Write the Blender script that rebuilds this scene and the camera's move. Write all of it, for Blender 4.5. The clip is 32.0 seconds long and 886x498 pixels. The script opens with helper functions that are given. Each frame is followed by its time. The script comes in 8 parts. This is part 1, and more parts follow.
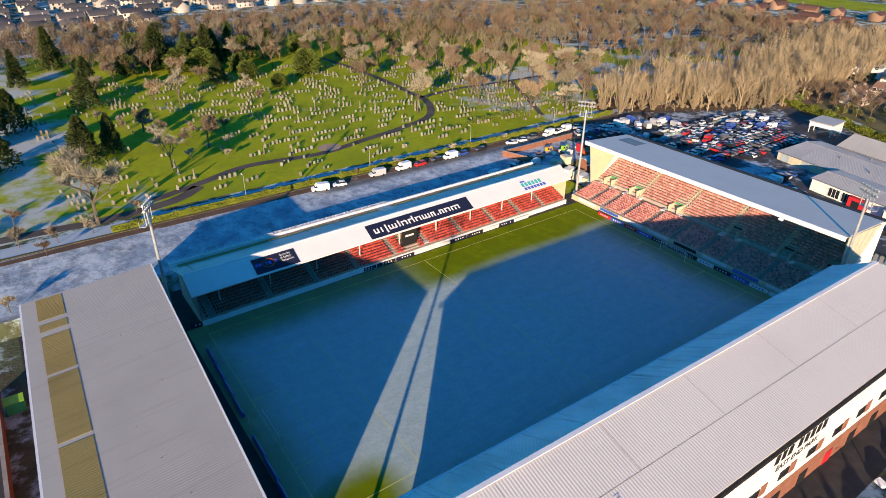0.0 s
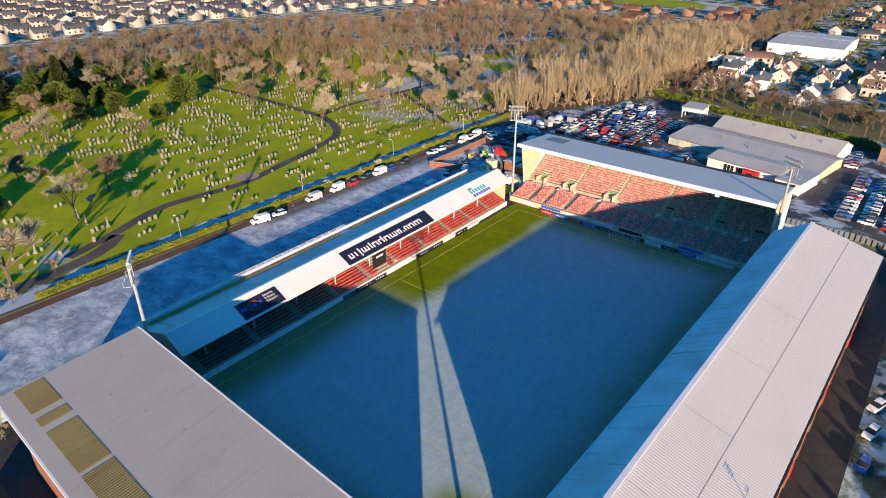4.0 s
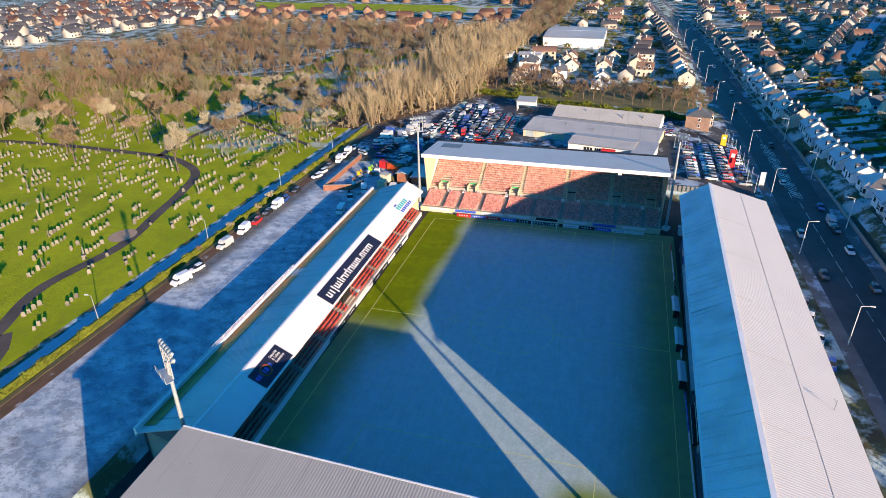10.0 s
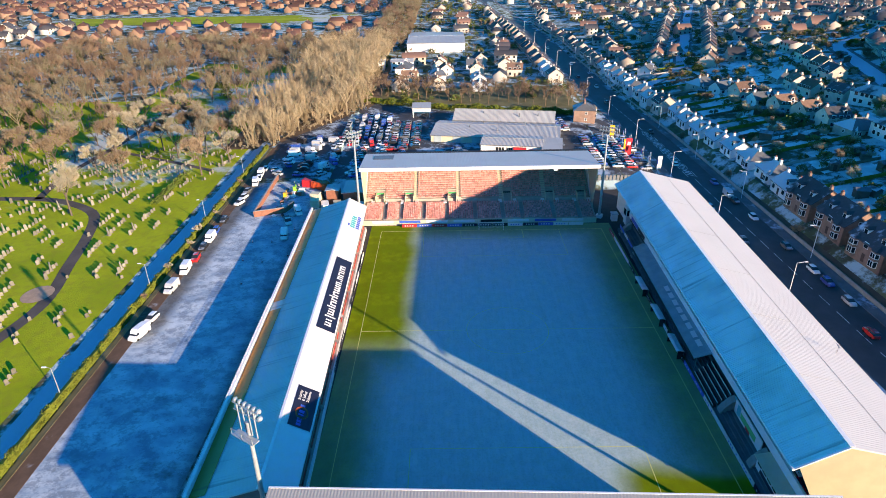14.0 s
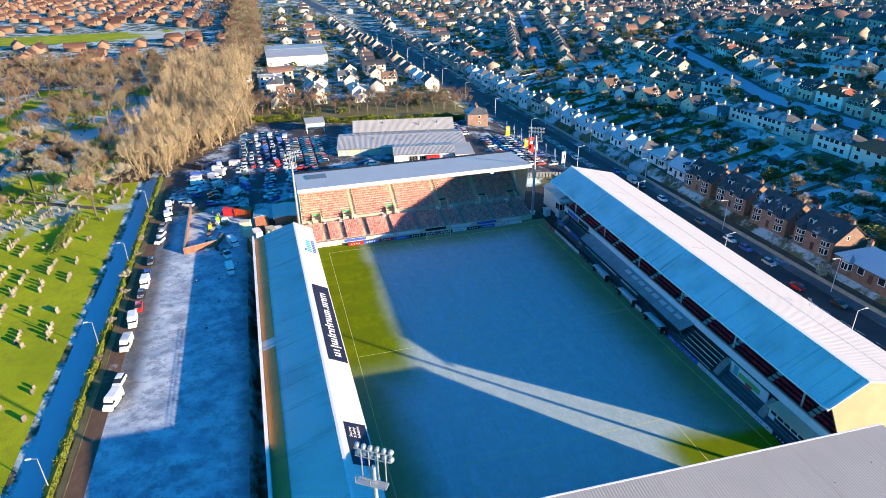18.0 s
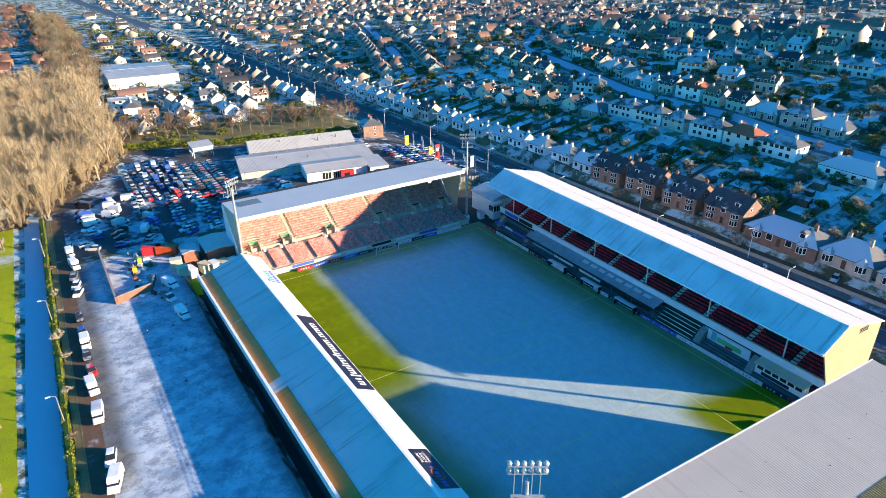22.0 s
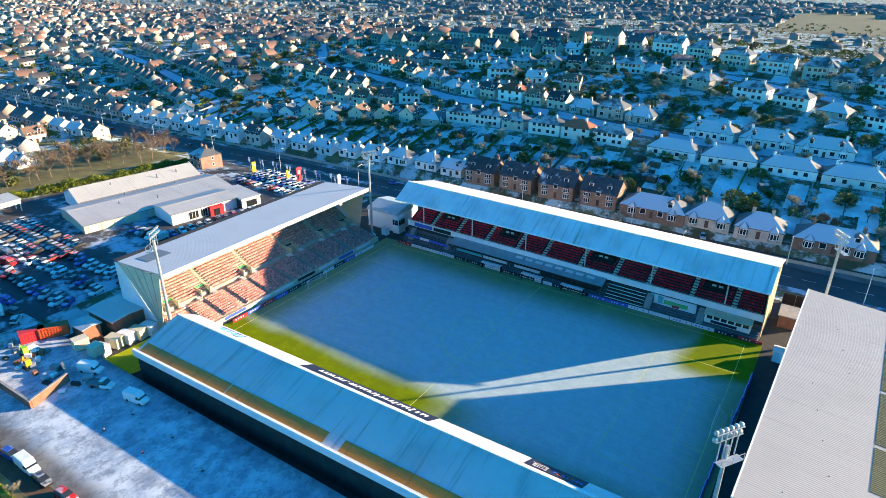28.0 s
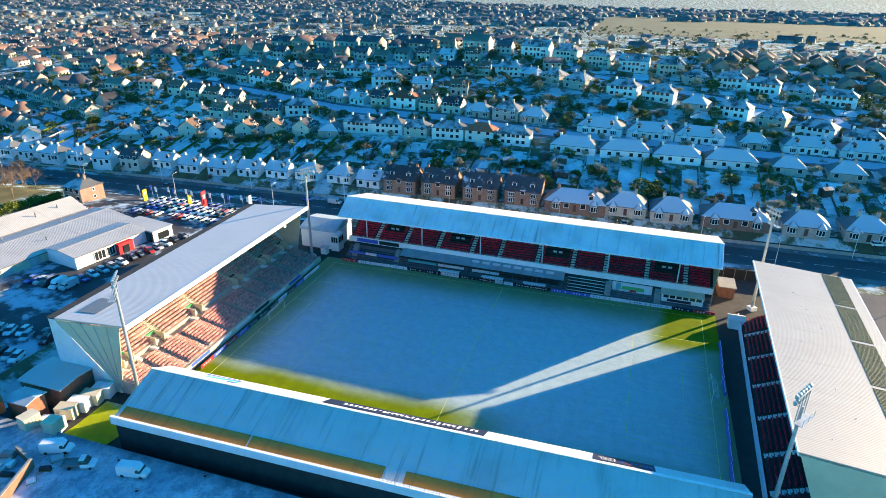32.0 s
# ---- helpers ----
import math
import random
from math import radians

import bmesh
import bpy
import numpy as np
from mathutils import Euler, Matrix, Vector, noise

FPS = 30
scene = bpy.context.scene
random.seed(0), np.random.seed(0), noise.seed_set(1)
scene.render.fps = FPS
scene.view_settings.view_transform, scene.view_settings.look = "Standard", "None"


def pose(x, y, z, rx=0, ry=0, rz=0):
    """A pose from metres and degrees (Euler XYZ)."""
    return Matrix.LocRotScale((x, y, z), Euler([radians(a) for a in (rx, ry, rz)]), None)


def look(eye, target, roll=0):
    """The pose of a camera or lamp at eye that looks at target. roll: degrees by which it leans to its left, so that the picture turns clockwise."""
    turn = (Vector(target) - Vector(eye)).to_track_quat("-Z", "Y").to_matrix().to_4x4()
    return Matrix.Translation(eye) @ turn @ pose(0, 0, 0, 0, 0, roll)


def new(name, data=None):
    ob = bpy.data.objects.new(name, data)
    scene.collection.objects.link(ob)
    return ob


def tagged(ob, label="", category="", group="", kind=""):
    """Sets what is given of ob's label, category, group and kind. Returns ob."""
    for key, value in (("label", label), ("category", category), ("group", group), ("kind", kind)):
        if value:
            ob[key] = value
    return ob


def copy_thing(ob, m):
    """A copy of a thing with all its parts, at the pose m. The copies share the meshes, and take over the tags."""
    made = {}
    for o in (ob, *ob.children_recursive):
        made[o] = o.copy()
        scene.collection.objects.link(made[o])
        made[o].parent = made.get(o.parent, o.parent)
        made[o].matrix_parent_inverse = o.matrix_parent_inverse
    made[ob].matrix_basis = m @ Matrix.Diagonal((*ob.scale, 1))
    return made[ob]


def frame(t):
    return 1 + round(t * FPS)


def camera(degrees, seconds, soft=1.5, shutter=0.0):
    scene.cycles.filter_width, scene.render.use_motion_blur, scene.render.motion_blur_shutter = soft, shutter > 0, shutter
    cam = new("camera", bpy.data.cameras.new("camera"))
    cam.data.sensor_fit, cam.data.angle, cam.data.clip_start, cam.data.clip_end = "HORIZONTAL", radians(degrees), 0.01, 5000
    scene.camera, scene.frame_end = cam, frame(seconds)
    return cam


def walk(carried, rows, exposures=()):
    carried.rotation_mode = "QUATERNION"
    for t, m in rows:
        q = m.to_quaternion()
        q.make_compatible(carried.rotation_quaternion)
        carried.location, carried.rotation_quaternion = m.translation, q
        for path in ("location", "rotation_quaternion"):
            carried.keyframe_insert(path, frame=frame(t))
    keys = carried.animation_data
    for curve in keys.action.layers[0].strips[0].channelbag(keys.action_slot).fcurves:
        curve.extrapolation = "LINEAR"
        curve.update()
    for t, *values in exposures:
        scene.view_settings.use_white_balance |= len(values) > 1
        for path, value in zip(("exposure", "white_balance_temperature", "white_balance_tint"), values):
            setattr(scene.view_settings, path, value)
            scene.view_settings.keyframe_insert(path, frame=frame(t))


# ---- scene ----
cam = camera(71.0, 32.0, soft=0.9)
ROWS = [
    (0.0, -73.66, -77.19, 76.07, -35.46, -28.84, -0.62),
    (0.5, -76.45, -74.93, 76.10, -37.42, -28.67, -0.55),
    (1.0, -79.17, -72.59, 76.12, -39.38, -28.51, -0.47),
    (1.5, -81.80, -70.17, 76.16, -41.33, -28.37, -0.39),
    (2.0, -84.36, -67.67, 76.22, -43.27, -28.24, -0.31),
    (2.5, -86.83, -65.08, 76.27, -45.21, -28.13, -0.23),
    (3.0, -89.22, -62.42, 76.34, -47.15, -28.02, -0.16),
    (3.5, -91.53, -59.68, 76.42, -49.09, -27.92, -0.08),
    (4.0, -93.75, -56.85, 76.50, -51.02, -27.84, -0.00),
    (4.5, -95.89, -53.96, 76.60, -52.95, -27.76, 0.08),
    (5.0, -97.92, -50.99, 76.71, -54.88, -27.69, 0.15),
    (5.5, -99.87, -47.94, 76.82, -56.82, -27.63, 0.23),
    (6.0, -101.72, -44.83, 76.96, -58.75, -27.56, 0.29),
    (6.5, -103.48, -41.64, 77.09, -60.68, -27.52, 0.36),
    (7.0, -105.13, -38.38, 77.23, -62.61, -27.46, 0.42),
    (7.5, -106.68, -35.06, 77.39, -64.55, -27.42, 0.49),
    (8.0, -108.13, -31.68, 77.54, -66.49, -27.37, 0.54),
    (8.5, -109.47, -28.23, 77.71, -68.43, -27.34, 0.60),
    (9.0, -110.70, -24.72, 77.87, -70.37, -27.29, 0.65),
    (9.5, -111.81, -21.17, 78.05, -72.31, -27.26, 0.70),
    (10.0, -112.81, -17.56, 78.23, -74.27, -27.23, 0.74),
    (10.5, -113.69, -13.90, 78.41, -76.22, -27.19, 0.78),
    (11.0, -114.45, -10.20, 78.59, -78.18, -27.16, 0.82),
    (11.5, -115.08, -6.45, 78.78, -80.14, -27.13, 0.84),
    (12.0, -115.60, -2.67, 78.96, -82.10, -27.08, 0.88),
    (12.5, -115.97, 1.13, 79.15, -84.07, -27.05, 0.89),
    (13.0, -116.24, 4.98, 79.33, -86.04, -27.01, 0.92),
    (13.5, -116.36, 8.84, 79.51, -88.02, -26.97, 0.93),
    (14.0, -116.34, 12.74, 79.69, -90.00, -26.93, 0.93),
    (14.5, -116.20, 16.64, 79.87, -91.99, -26.89, 0.94),
    (15.0, -115.92, 20.55, 80.04, -93.98, -26.84, 0.94),
    (15.5, -115.49, 24.48, 80.20, -95.97, -26.78, 0.94),
    (16.0, -114.93, 28.39, 80.36, -97.97, -26.73, 0.93),
    (16.5, -114.23, 32.31, 80.51, -99.98, -26.68, 0.92),
    (17.0, -113.39, 36.22, 80.65, -101.99, -26.62, 0.90),
    (17.5, -112.41, 40.11, 80.79, -104.00, -26.56, 0.88),
    (18.0, -111.28, 43.99, 80.92, -106.02, -26.49, 0.85),
    (18.5, -110.01, 47.85, 81.03, -108.04, -26.43, 0.82),
    (19.0, -108.60, 51.66, 81.14, -110.05, -26.36, 0.79),
    (19.5, -107.05, 55.45, 81.23, -112.08, -26.28, 0.76),
    (20.0, -105.36, 59.20, 81.32, -114.11, -26.20, 0.72),
    (20.5, -103.53, 62.89, 81.38, -116.15, -26.12, 0.67),
    (21.0, -101.55, 66.53, 81.45, -118.18, -26.03, 0.63),
    (21.5, -99.44, 70.12, 81.50, -120.22, -25.95, 0.58),
    (22.0, -97.20, 73.64, 81.54, -122.25, -25.86, 0.53),
    (22.5, -94.82, 77.09, 81.57, -124.28, -25.76, 0.48),
    (23.0, -92.32, 80.45, 81.58, -126.33, -25.67, 0.42),
    (23.5, -89.68, 83.73, 81.59, -128.36, -25.58, 0.37),
    (24.0, -86.92, 86.93, 81.59, -130.39, -25.47, 0.31),
    (24.5, -84.04, 90.03, 81.59, -132.43, -25.37, 0.25),
    (25.0, -81.05, 93.02, 81.57, -134.46, -25.28, 0.19),
    (25.5, -77.95, 95.91, 81.55, -136.49, -25.17, 0.13),
    (26.0, -74.74, 98.68, 81.52, -138.52, -25.07, 0.07),
    (26.5, -71.43, 101.33, 81.48, -140.54, -24.97, 0.02),
    (27.0, -68.03, 103.85, 81.45, -142.56, -24.87, -0.04),
    (27.5, -64.55, 106.23, 81.41, -144.58, -24.77, -0.10),
    (28.0, -60.97, 108.47, 81.38, -146.58, -24.68, -0.16),
    (28.5, -57.34, 110.56, 81.35, -148.58, -24.58, -0.20),
    (29.0, -53.63, 112.49, 81.32, -150.58, -24.49, -0.25),
    (29.5, -49.87, 114.26, 81.31, -152.55, -24.39, -0.30),
    (30.0, -46.06, 115.87, 81.30, -154.53, -24.31, -0.34),
    (30.5, -42.22, 117.30, 81.30, -156.50, -24.24, -0.38),
    (31.0, -38.34, 118.54, 81.33, -158.45, -24.15, -0.41),
    (31.5, -34.46, 119.59, 81.37, -160.39, -24.09, -0.44),
    (32.0, -30.57, 120.45, 81.44, -162.31, -24.03, -0.46),
]
EXPOSURES = [(0.0, 0.94, 7450, 20), (6.0, 0.98, 7400, 20), (13.0, 1.33, 7060, 19), (19.0, 1.60, 7060, 16), (25.0, 1.82, 7330, 13), (32.0, 2.0, 7720, 10)]
walk(cam, [(t, pose(x, y, z, 90 + pitch, roll, yaw)) for t, x, y, z, yaw, pitch, roll in ROWS], EXPOSURES)

# ---- world and sun: clear frosty winter afternoon, sun low in the south-west ----
SUN_EL, SUN_DIR = 12.2, 45.7          # height of the sun; bearing of the light's travel from the x axis
world = bpy.data.worlds.new("winter_sky")
scene.world = world
world.use_nodes = True
wn, wl = world.node_tree.nodes, world.node_tree.links
sky = wn.new("ShaderNodeTexSky")
sky.sky_type = "NISHITA"
sky.sun_disc = False
sky.sun_elevation = radians(SUN_EL)
sky.sun_rotation = radians(270 - SUN_DIR)
sky.air_density, sky.dust_density, sky.ozone_density = 1.0, 0.3, 4.0
hs = wn.new("ShaderNodeHueSaturation")
hs.inputs["Saturation"].default_value = 1.8
wl.new(sky.outputs[0], hs.inputs["Color"])
tint = wn.new("ShaderNodeMix")
tint.data_type, tint.blend_type = "RGBA", "MULTIPLY"
tint.inputs[0].default_value = 1.0
tint.inputs[7].default_value = (0.05, 1.0, 1.07, 1.0)
wl.new(hs.outputs[0], tint.inputs[6])
wl.new(tint.outputs[2], wn["Background"].inputs["Color"])
wn["Background"].inputs["Strength"].default_value = 0.127
sun_data = bpy.data.lights.new("sun", "SUN")
sun_data.energy, sun_data.angle, sun_data.color = 4.8, radians(0.5), (1.0, 0.81, 0.57)
sun = new("sun", sun_data)
a, e = radians(SUN_DIR), radians(SUN_EL)
sun.matrix_world = look((-400, -400, 150), Vector((-400, -400, 150)) + Vector((math.cos(a) * math.cos(e), math.sin(a) * math.cos(e), -math.sin(e))))

# ---- mesh builder ----


class MB:
    """Collects boxes, tubes and prisms into one mesh."""

    def __init__(self):
        self.v, self.f = [], []

    def add(self, vs, fs):
        n = len(self.v)
        self.v.extend(vs)
        self.f.extend([tuple(i + n for i in q) for q in fs])
        return self

    def box(self, x0, x1, y0, y1, z0, z1):
        return self.add([(x0, y0, z0), (x1, y0, z0), (x1, y1, z0), (x0, y1, z0), (x0, y0, z1), (x1, y0, z1), (x1, y1, z1), (x0, y1, z1)],
                        [(0, 3, 2, 1), (4, 5, 6, 7), (0, 1, 5, 4), (1, 2, 6, 5), (2, 3, 7, 6), (3, 0, 4, 7)])

    def obox(self, c, s, rz=0.0):
        """A box of size s on the base centre c, turned by rz radians."""
        co, si = math.cos(rz), math.sin(rz)
        n = len(self.v)
        for z in (0, s[2]):
            for u, w in ((-1, -1), (1, -1), (1, 1), (-1, 1)):
                px, py = u * s[0] / 2, w * s[1] / 2
                self.v.append((c[0] + co * px - si * py, c[1] + si * px + co * py, c[2] + z))
        self.f.extend([tuple(i + n for i in q) for q in ((0, 3, 2, 1), (4, 5, 6, 7), (0, 1, 5, 4), (1, 2, 6, 5), (2, 3, 7, 6), (3, 0, 4, 7))])
        return self

    def tube(self, p, q, r0, r1=None, n=6, cap=True):
        p, q = Vector(p), Vector(q)
        r1 = r0 if r1 is None else r1
        d = (q - p)
        if d.length < 1e-6:
            return self
        d.normalize()
        u = d.orthogonal().normalized()
        w = d.cross(u)
        b = len(self.v)
        for c, r in ((p, r0), (q, r1)):
            for i in range(n):
                t = 2 * math.pi * i / n
                self.v.append(tuple(c + u * (r * math.cos(t)) + w * (r * math.sin(t))))
        self.f.extend([(b + i, b + (i + 1) % n, b + n + (i + 1) % n, b + n + i) for i in range(n)])
        if cap:
            self.f.append(tuple(b + n + i for i in range(n)))
            self.f.append(tuple(b + n - 1 - i for i in range(n)))
        return self

    def beam(self, p, q, w, h):
        """A square bar from p to q, w wide and h deep."""
        p, q = Vector(p), Vector(q)
        d = (q - p).normalized()
        side = d.cross(Vector((0, 0, 1)))
        side = side.normalized() if side.length > 1e-3 else Vector((1, 0, 0))
        up = side.cross(d).normalized()
        vs = []
        for c in (p, q):
            for a_, b_ in ((-1, -1), (1, -1), (1, 1), (-1, 1)):
                vs.append(tuple(c + side * (a_ * w / 2) + up * (b_ * h / 2)))
        return self.add(vs, [(0, 1, 2, 3), (7, 6, 5, 4), (0, 4, 5, 1), (1, 5, 6, 2), (2, 6, 7, 3), (3, 7, 4, 0)])

    def prism(self, prof, a0, a1, axis="x"):
        """Extrudes a profile of (other axis, z) points along x or y from a0 to a1."""
        n = len(prof)
        vs = []
        for a_ in (a0, a1):
            for u, z in prof:
                vs.append((a_, u, z) if axis == "x" else (u, a_, z))
        fs = [tuple(range(n)), tuple(range(2 * n - 1, n - 1, -1))]
        for i in range(n):
            j = (i + 1) % n
            fs.append((i, n + i, n + j, j))
        return self.add(vs, fs)

    def slab(self, quad, thick):
        """A plate under four corner points."""
        vs = [tuple(p) for p in quad] + [(p[0], p[1], p[2] - thick) for p in quad]
        return self.add(vs, [(0, 1, 2, 3), (7, 6, 5, 4), (0, 4, 5, 1), (1, 5, 6, 2), (2, 6, 7, 3), (3, 7, 4, 0)])

    def ribbed(self, quad, period, depth, thick=0.15):
        """A profiled sheet: ribs run from the edge quad[0]-quad[3] to the edge quad[1]-quad[2]."""
        a_, b_, c_, d_ = (Vector(p) for p in quad)
        n = max(2, int((d_ - a_).length / period)) * 2
        base = len(self.v)
        for i in range(n + 1):
            f = i / n
            h = Vector((0, 0, depth if i % 2 else 0.0))
            for p in (a_.lerp(d_, f) + h, b_.lerp(c_, f) + h):
                self.v.append(tuple(p))
        self.f.extend([(base + 2 * i, base + 2 * i + 1, base + 2 * i + 3, base + 2 * i + 2) for i in range(n)])
        return self.slab([tuple(p - Vector((0, 0, 0.01))) for p in (a_, b_, c_, d_)], thick)

    def mesh(self, name, m=None):
        me = bpy.data.meshes.new(name)
        me.from_pydata(self.v, [], self.f)
        if m:
            me.materials.append(m)
        return me


def recalc(me):
    bm = bmesh.new()
    bm.from_mesh(me)
    bmesh.ops.recalc_face_normals(bm, faces=bm.faces)
    bm.to_mesh(me)
    bm.free()


def thing(name, loc, label, category, group="", kind=""):
    """An Empty at the thing's base."""
    ob = new(name)
    ob.location = loc
    ob.empty_display_size = 0.5
    return tagged(ob, label, category, group, kind)


def part(name, mb, m, parent=None, label="", kind="", local=False, fix=True):
    """One mesh object under a thing or part; coordinates are world ones unless local."""
    me = mb.mesh(name, m) if isinstance(mb, MB) else mb
    if fix and isinstance(mb, MB):
        recalc(me)
    ob = new(name, me)
    if parent:
        ob.parent = parent
        if not local:
            off = Vector((0, 0, 0)) if parent.get("worldly") else Vector(parent.location)
            ob.matrix_parent_inverse = Matrix.Translation(-off)
            ob["worldly"] = 1
    return tagged(ob, label, "", "", kind)


def part2(name, mb, m, mb2, m2, parent, label=""):
    """A part of two materials in one mesh, such as a window's frame and its pane."""
    me = bpy.data.meshes.new(name)
    n = len(mb.v)
    me.from_pydata(mb.v + mb2.v, [], mb.f + [tuple(i + n for i in q) for q in mb2.f])
    me.materials.append(m)
    me.materials.append(m2)
    me.polygons.foreach_set("material_index", [0] * len(mb.f) + [1] * len(mb2.f))
    ob = new(name, me)
    ob.parent = parent
    return tagged(ob, label)


def solo(name, mb, m, label, category, group="", kind="", fix=True):
    me = mb.mesh(name, m) if isinstance(mb, MB) else mb
    if fix and isinstance(mb, MB):
        recalc(me)
    return tagged(new(name, me), label, category, group, kind)


def sstep(a_, b_, v):
    t = min(1.0, max(0.0, (v - a_) / (b_ - a_)))
    return t * t * (3 - 2 * t)


def between(pts, v):
    """Straight interpolation in a table of (place, value)."""
    if v <= pts[0][0]:
        return pts[0][1]
    for (a_, p), (b_, q) in zip(pts[:-1], pts[1:]):
        if v <= b_:
            return p + (q - p) * (v - a_) / (b_ - a_)
    return pts[-1][1]


ROAD = [(-420, -84), (-150, -80.5), (-30, -78), (50, -76.5), (150, -75), (240, -71), (420, -66), (560, -56), (900, -30), (1500, 10)]
RISE = [(0, 0), (1.5, 1.4), (4, 3.6), (14, 6.0), (52, 13.8), (75, 18.2), (109, 25.5), (150, 30.5), (163, 32.0), (182, 36.5), (205, 38.0), (245, 36), (330, 20), (430, 5), (520, 0)]
FADE = [(-700, 0.3), (-300, 0.75), (-80, 0.92), (0, 1), (90, 1), (120, 0.9), (246, 0.74), (372, 0.5), (500, 0.3), (700, 0.12), (1000, 0)]


def ground(x, y):
    """Height of the land: the bowl of the pitch lies lower than the north and east sides; south of the road the town climbs a hill, highest to the south-west."""
    south = between(ROAD, x) - 11.0 - y
    if south > 0:
        return between(RISE, south) * between(FADE, x)
    north = 3.0 * sstep(53.0, 55.0, y) - 0.7 * sstep(83.0, 87.0, y)
    east = 2.4 * sstep(84.5, 92.0, x) * sstep(-66.0, -48.0, y)
    return max(north, east)


# ---- materials ----


class Nodes:
    """Short hand for a material's nodes."""

    def __init__(self, name):
        self.m = bpy.data.materials.new(name)
        self.m.use_nodes = True
        self.n, self.l = self.m.node_tree.nodes, self.m.node_tree.links
        self.b = self.n["Principled BSDF"]
        self.pos = self.n.new("ShaderNodeNewGeometry").outputs["Position"]

    def link(self, a_, b_):
        self.l.new(a_, b_)

    def val(self, sock, v):
        if hasattr(v, "is_output"):
            self.link(v, sock)
        else:
            sock.default_value = v

    def math(self, op, a_, b_=0.0, clamp=False):
        k = self.n.new("ShaderNodeMath")
        k.operation, k.use_clamp = op, clamp
        self.val(k.inputs[0], a_)
        self.val(k.inputs[1], b_)
        return k.outputs[0]

    def noise(self, scale, detail=3.0, rough=0.55, stretch=None, vec=None):
        k = self.n.new("ShaderNodeTexNoise")
        k.inputs["Scale"].default_value, k.inputs["Detail"].default_value, k.inputs["Roughness"].default_value = scale, detail, rough
        src = vec or self.pos
        if stretch:
            mp = self.n.new("ShaderNodeMapping")
            mp.inputs["Scale"].default_value = stretch
            self.link(src, mp.inputs["Vector"])
            src = mp.outputs[0]
        self.link(src, k.inputs["Vector"])
        return k.outputs["Fac"]

    def ramp(self, v, lo, hi, a_=0.0, b_=1.0):
        k = self.n.new("ShaderNodeMapRange")
        k.interpolation_type = "SMOOTHSTEP"
        for i, x in enumerate((v, lo, hi, a_, b_)):
            self.val(k.inputs[i], x)
        return k.outputs[0]

    def mix(self, f, a_, b_, mode="MIX"):
        k = self.n.new("ShaderNodeMix")
        k.data_type, k.blend_type = "RGBA", mode
        self.val(k.inputs[0], f)
        for i, c in ((6, a_), (7, b_)):
            self.val(k.inputs[i], c if hasattr(c, "is_output") else (*c, 1.0))
        return k.outputs[2]

    def xyz(self):
        k = self.n.new("ShaderNodeSeparateXYZ")
        self.link(self.pos, k.inputs[0])
        return k.outputs

    def up(self, axis=2):
        """How far a face looks upwards, or northwards."""
        g = self.n.new("ShaderNodeNewGeometry")
        k = self.n.new("ShaderNodeSeparateXYZ")
        self.link(g.outputs["True Normal"], k.inputs[0])
        return k.outputs[axis]

    def rand(self):
        return self.n.new("ShaderNodeObjectInfo").outputs["Random"]

    def island(self):
        return self.n.new("ShaderNodeNewGeometry").outputs["Random Per Island"]

    def bump(self, h, strength=0.3, dist=0.1):
        k = self.n.new("ShaderNodeBump")
        k.inputs["Strength"].default_value, k.inputs["Distance"].default_value = strength, dist
        self.link(h, k.inputs["Height"])
        self.link(k.outputs[0], self.b.inputs["Normal"])

    def done(self, col, rough=0.8, metal=0.0, spec=0.3):
        self.val(self.b.inputs["Base Color"], col if hasattr(col, "is_output") else (*col, 1.0))
        self.val(self.b.inputs["Roughness"], rough)
        self.b.inputs["Metallic"].default_value = metal
        self.b.inputs["Specular IOR Level"].default_value = spec
        return self.m


FROST = (0.52, 0.62, 0.70)


def plain(name, col, dark=0.75, scale=1.5, rough=0.75, metal=0.0, fine=14.0, bump=0.15, spec=0.3, vary=0.0, frost=0.0, isl=0.0, other=None, north=False, rime=FROST):
    """A surface of one colour with stains at two scales, grain, and frost on its upper faces where asked."""
    k = Nodes(name)
    d = tuple(c * dark for c in col)
    c = k.mix(k.ramp(k.noise(scale, 4), 0.35, 0.7), d, col)
    f = k.noise(fine, 2)
    c = k.mix(0.35, c, k.mix(f, tuple(x * 0.55 for x in col), tuple(min(1, x * 1.35) for x in col)))
    if other:
        c = k.mix(k.ramp(k.island() if isl else k.rand(), 0.35, 0.75), c, other)
    for amount, src in ((vary, "rand"), (isl, "isl")):
        if amount:
            r = k.rand() if src == "rand" else k.island()
            c = k.mix(1.0, c, k.mix(r, (1 - amount,) * 3, (1 + amount,) * 3), "MULTIPLY")
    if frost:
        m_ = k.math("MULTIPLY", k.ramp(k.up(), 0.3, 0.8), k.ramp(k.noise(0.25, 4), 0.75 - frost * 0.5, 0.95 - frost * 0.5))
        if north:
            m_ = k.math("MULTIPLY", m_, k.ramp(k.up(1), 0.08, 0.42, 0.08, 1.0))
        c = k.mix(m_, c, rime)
    if bump:
        k.bump(f, bump, 0.03)
    return k.done(c, rough, metal, spec)


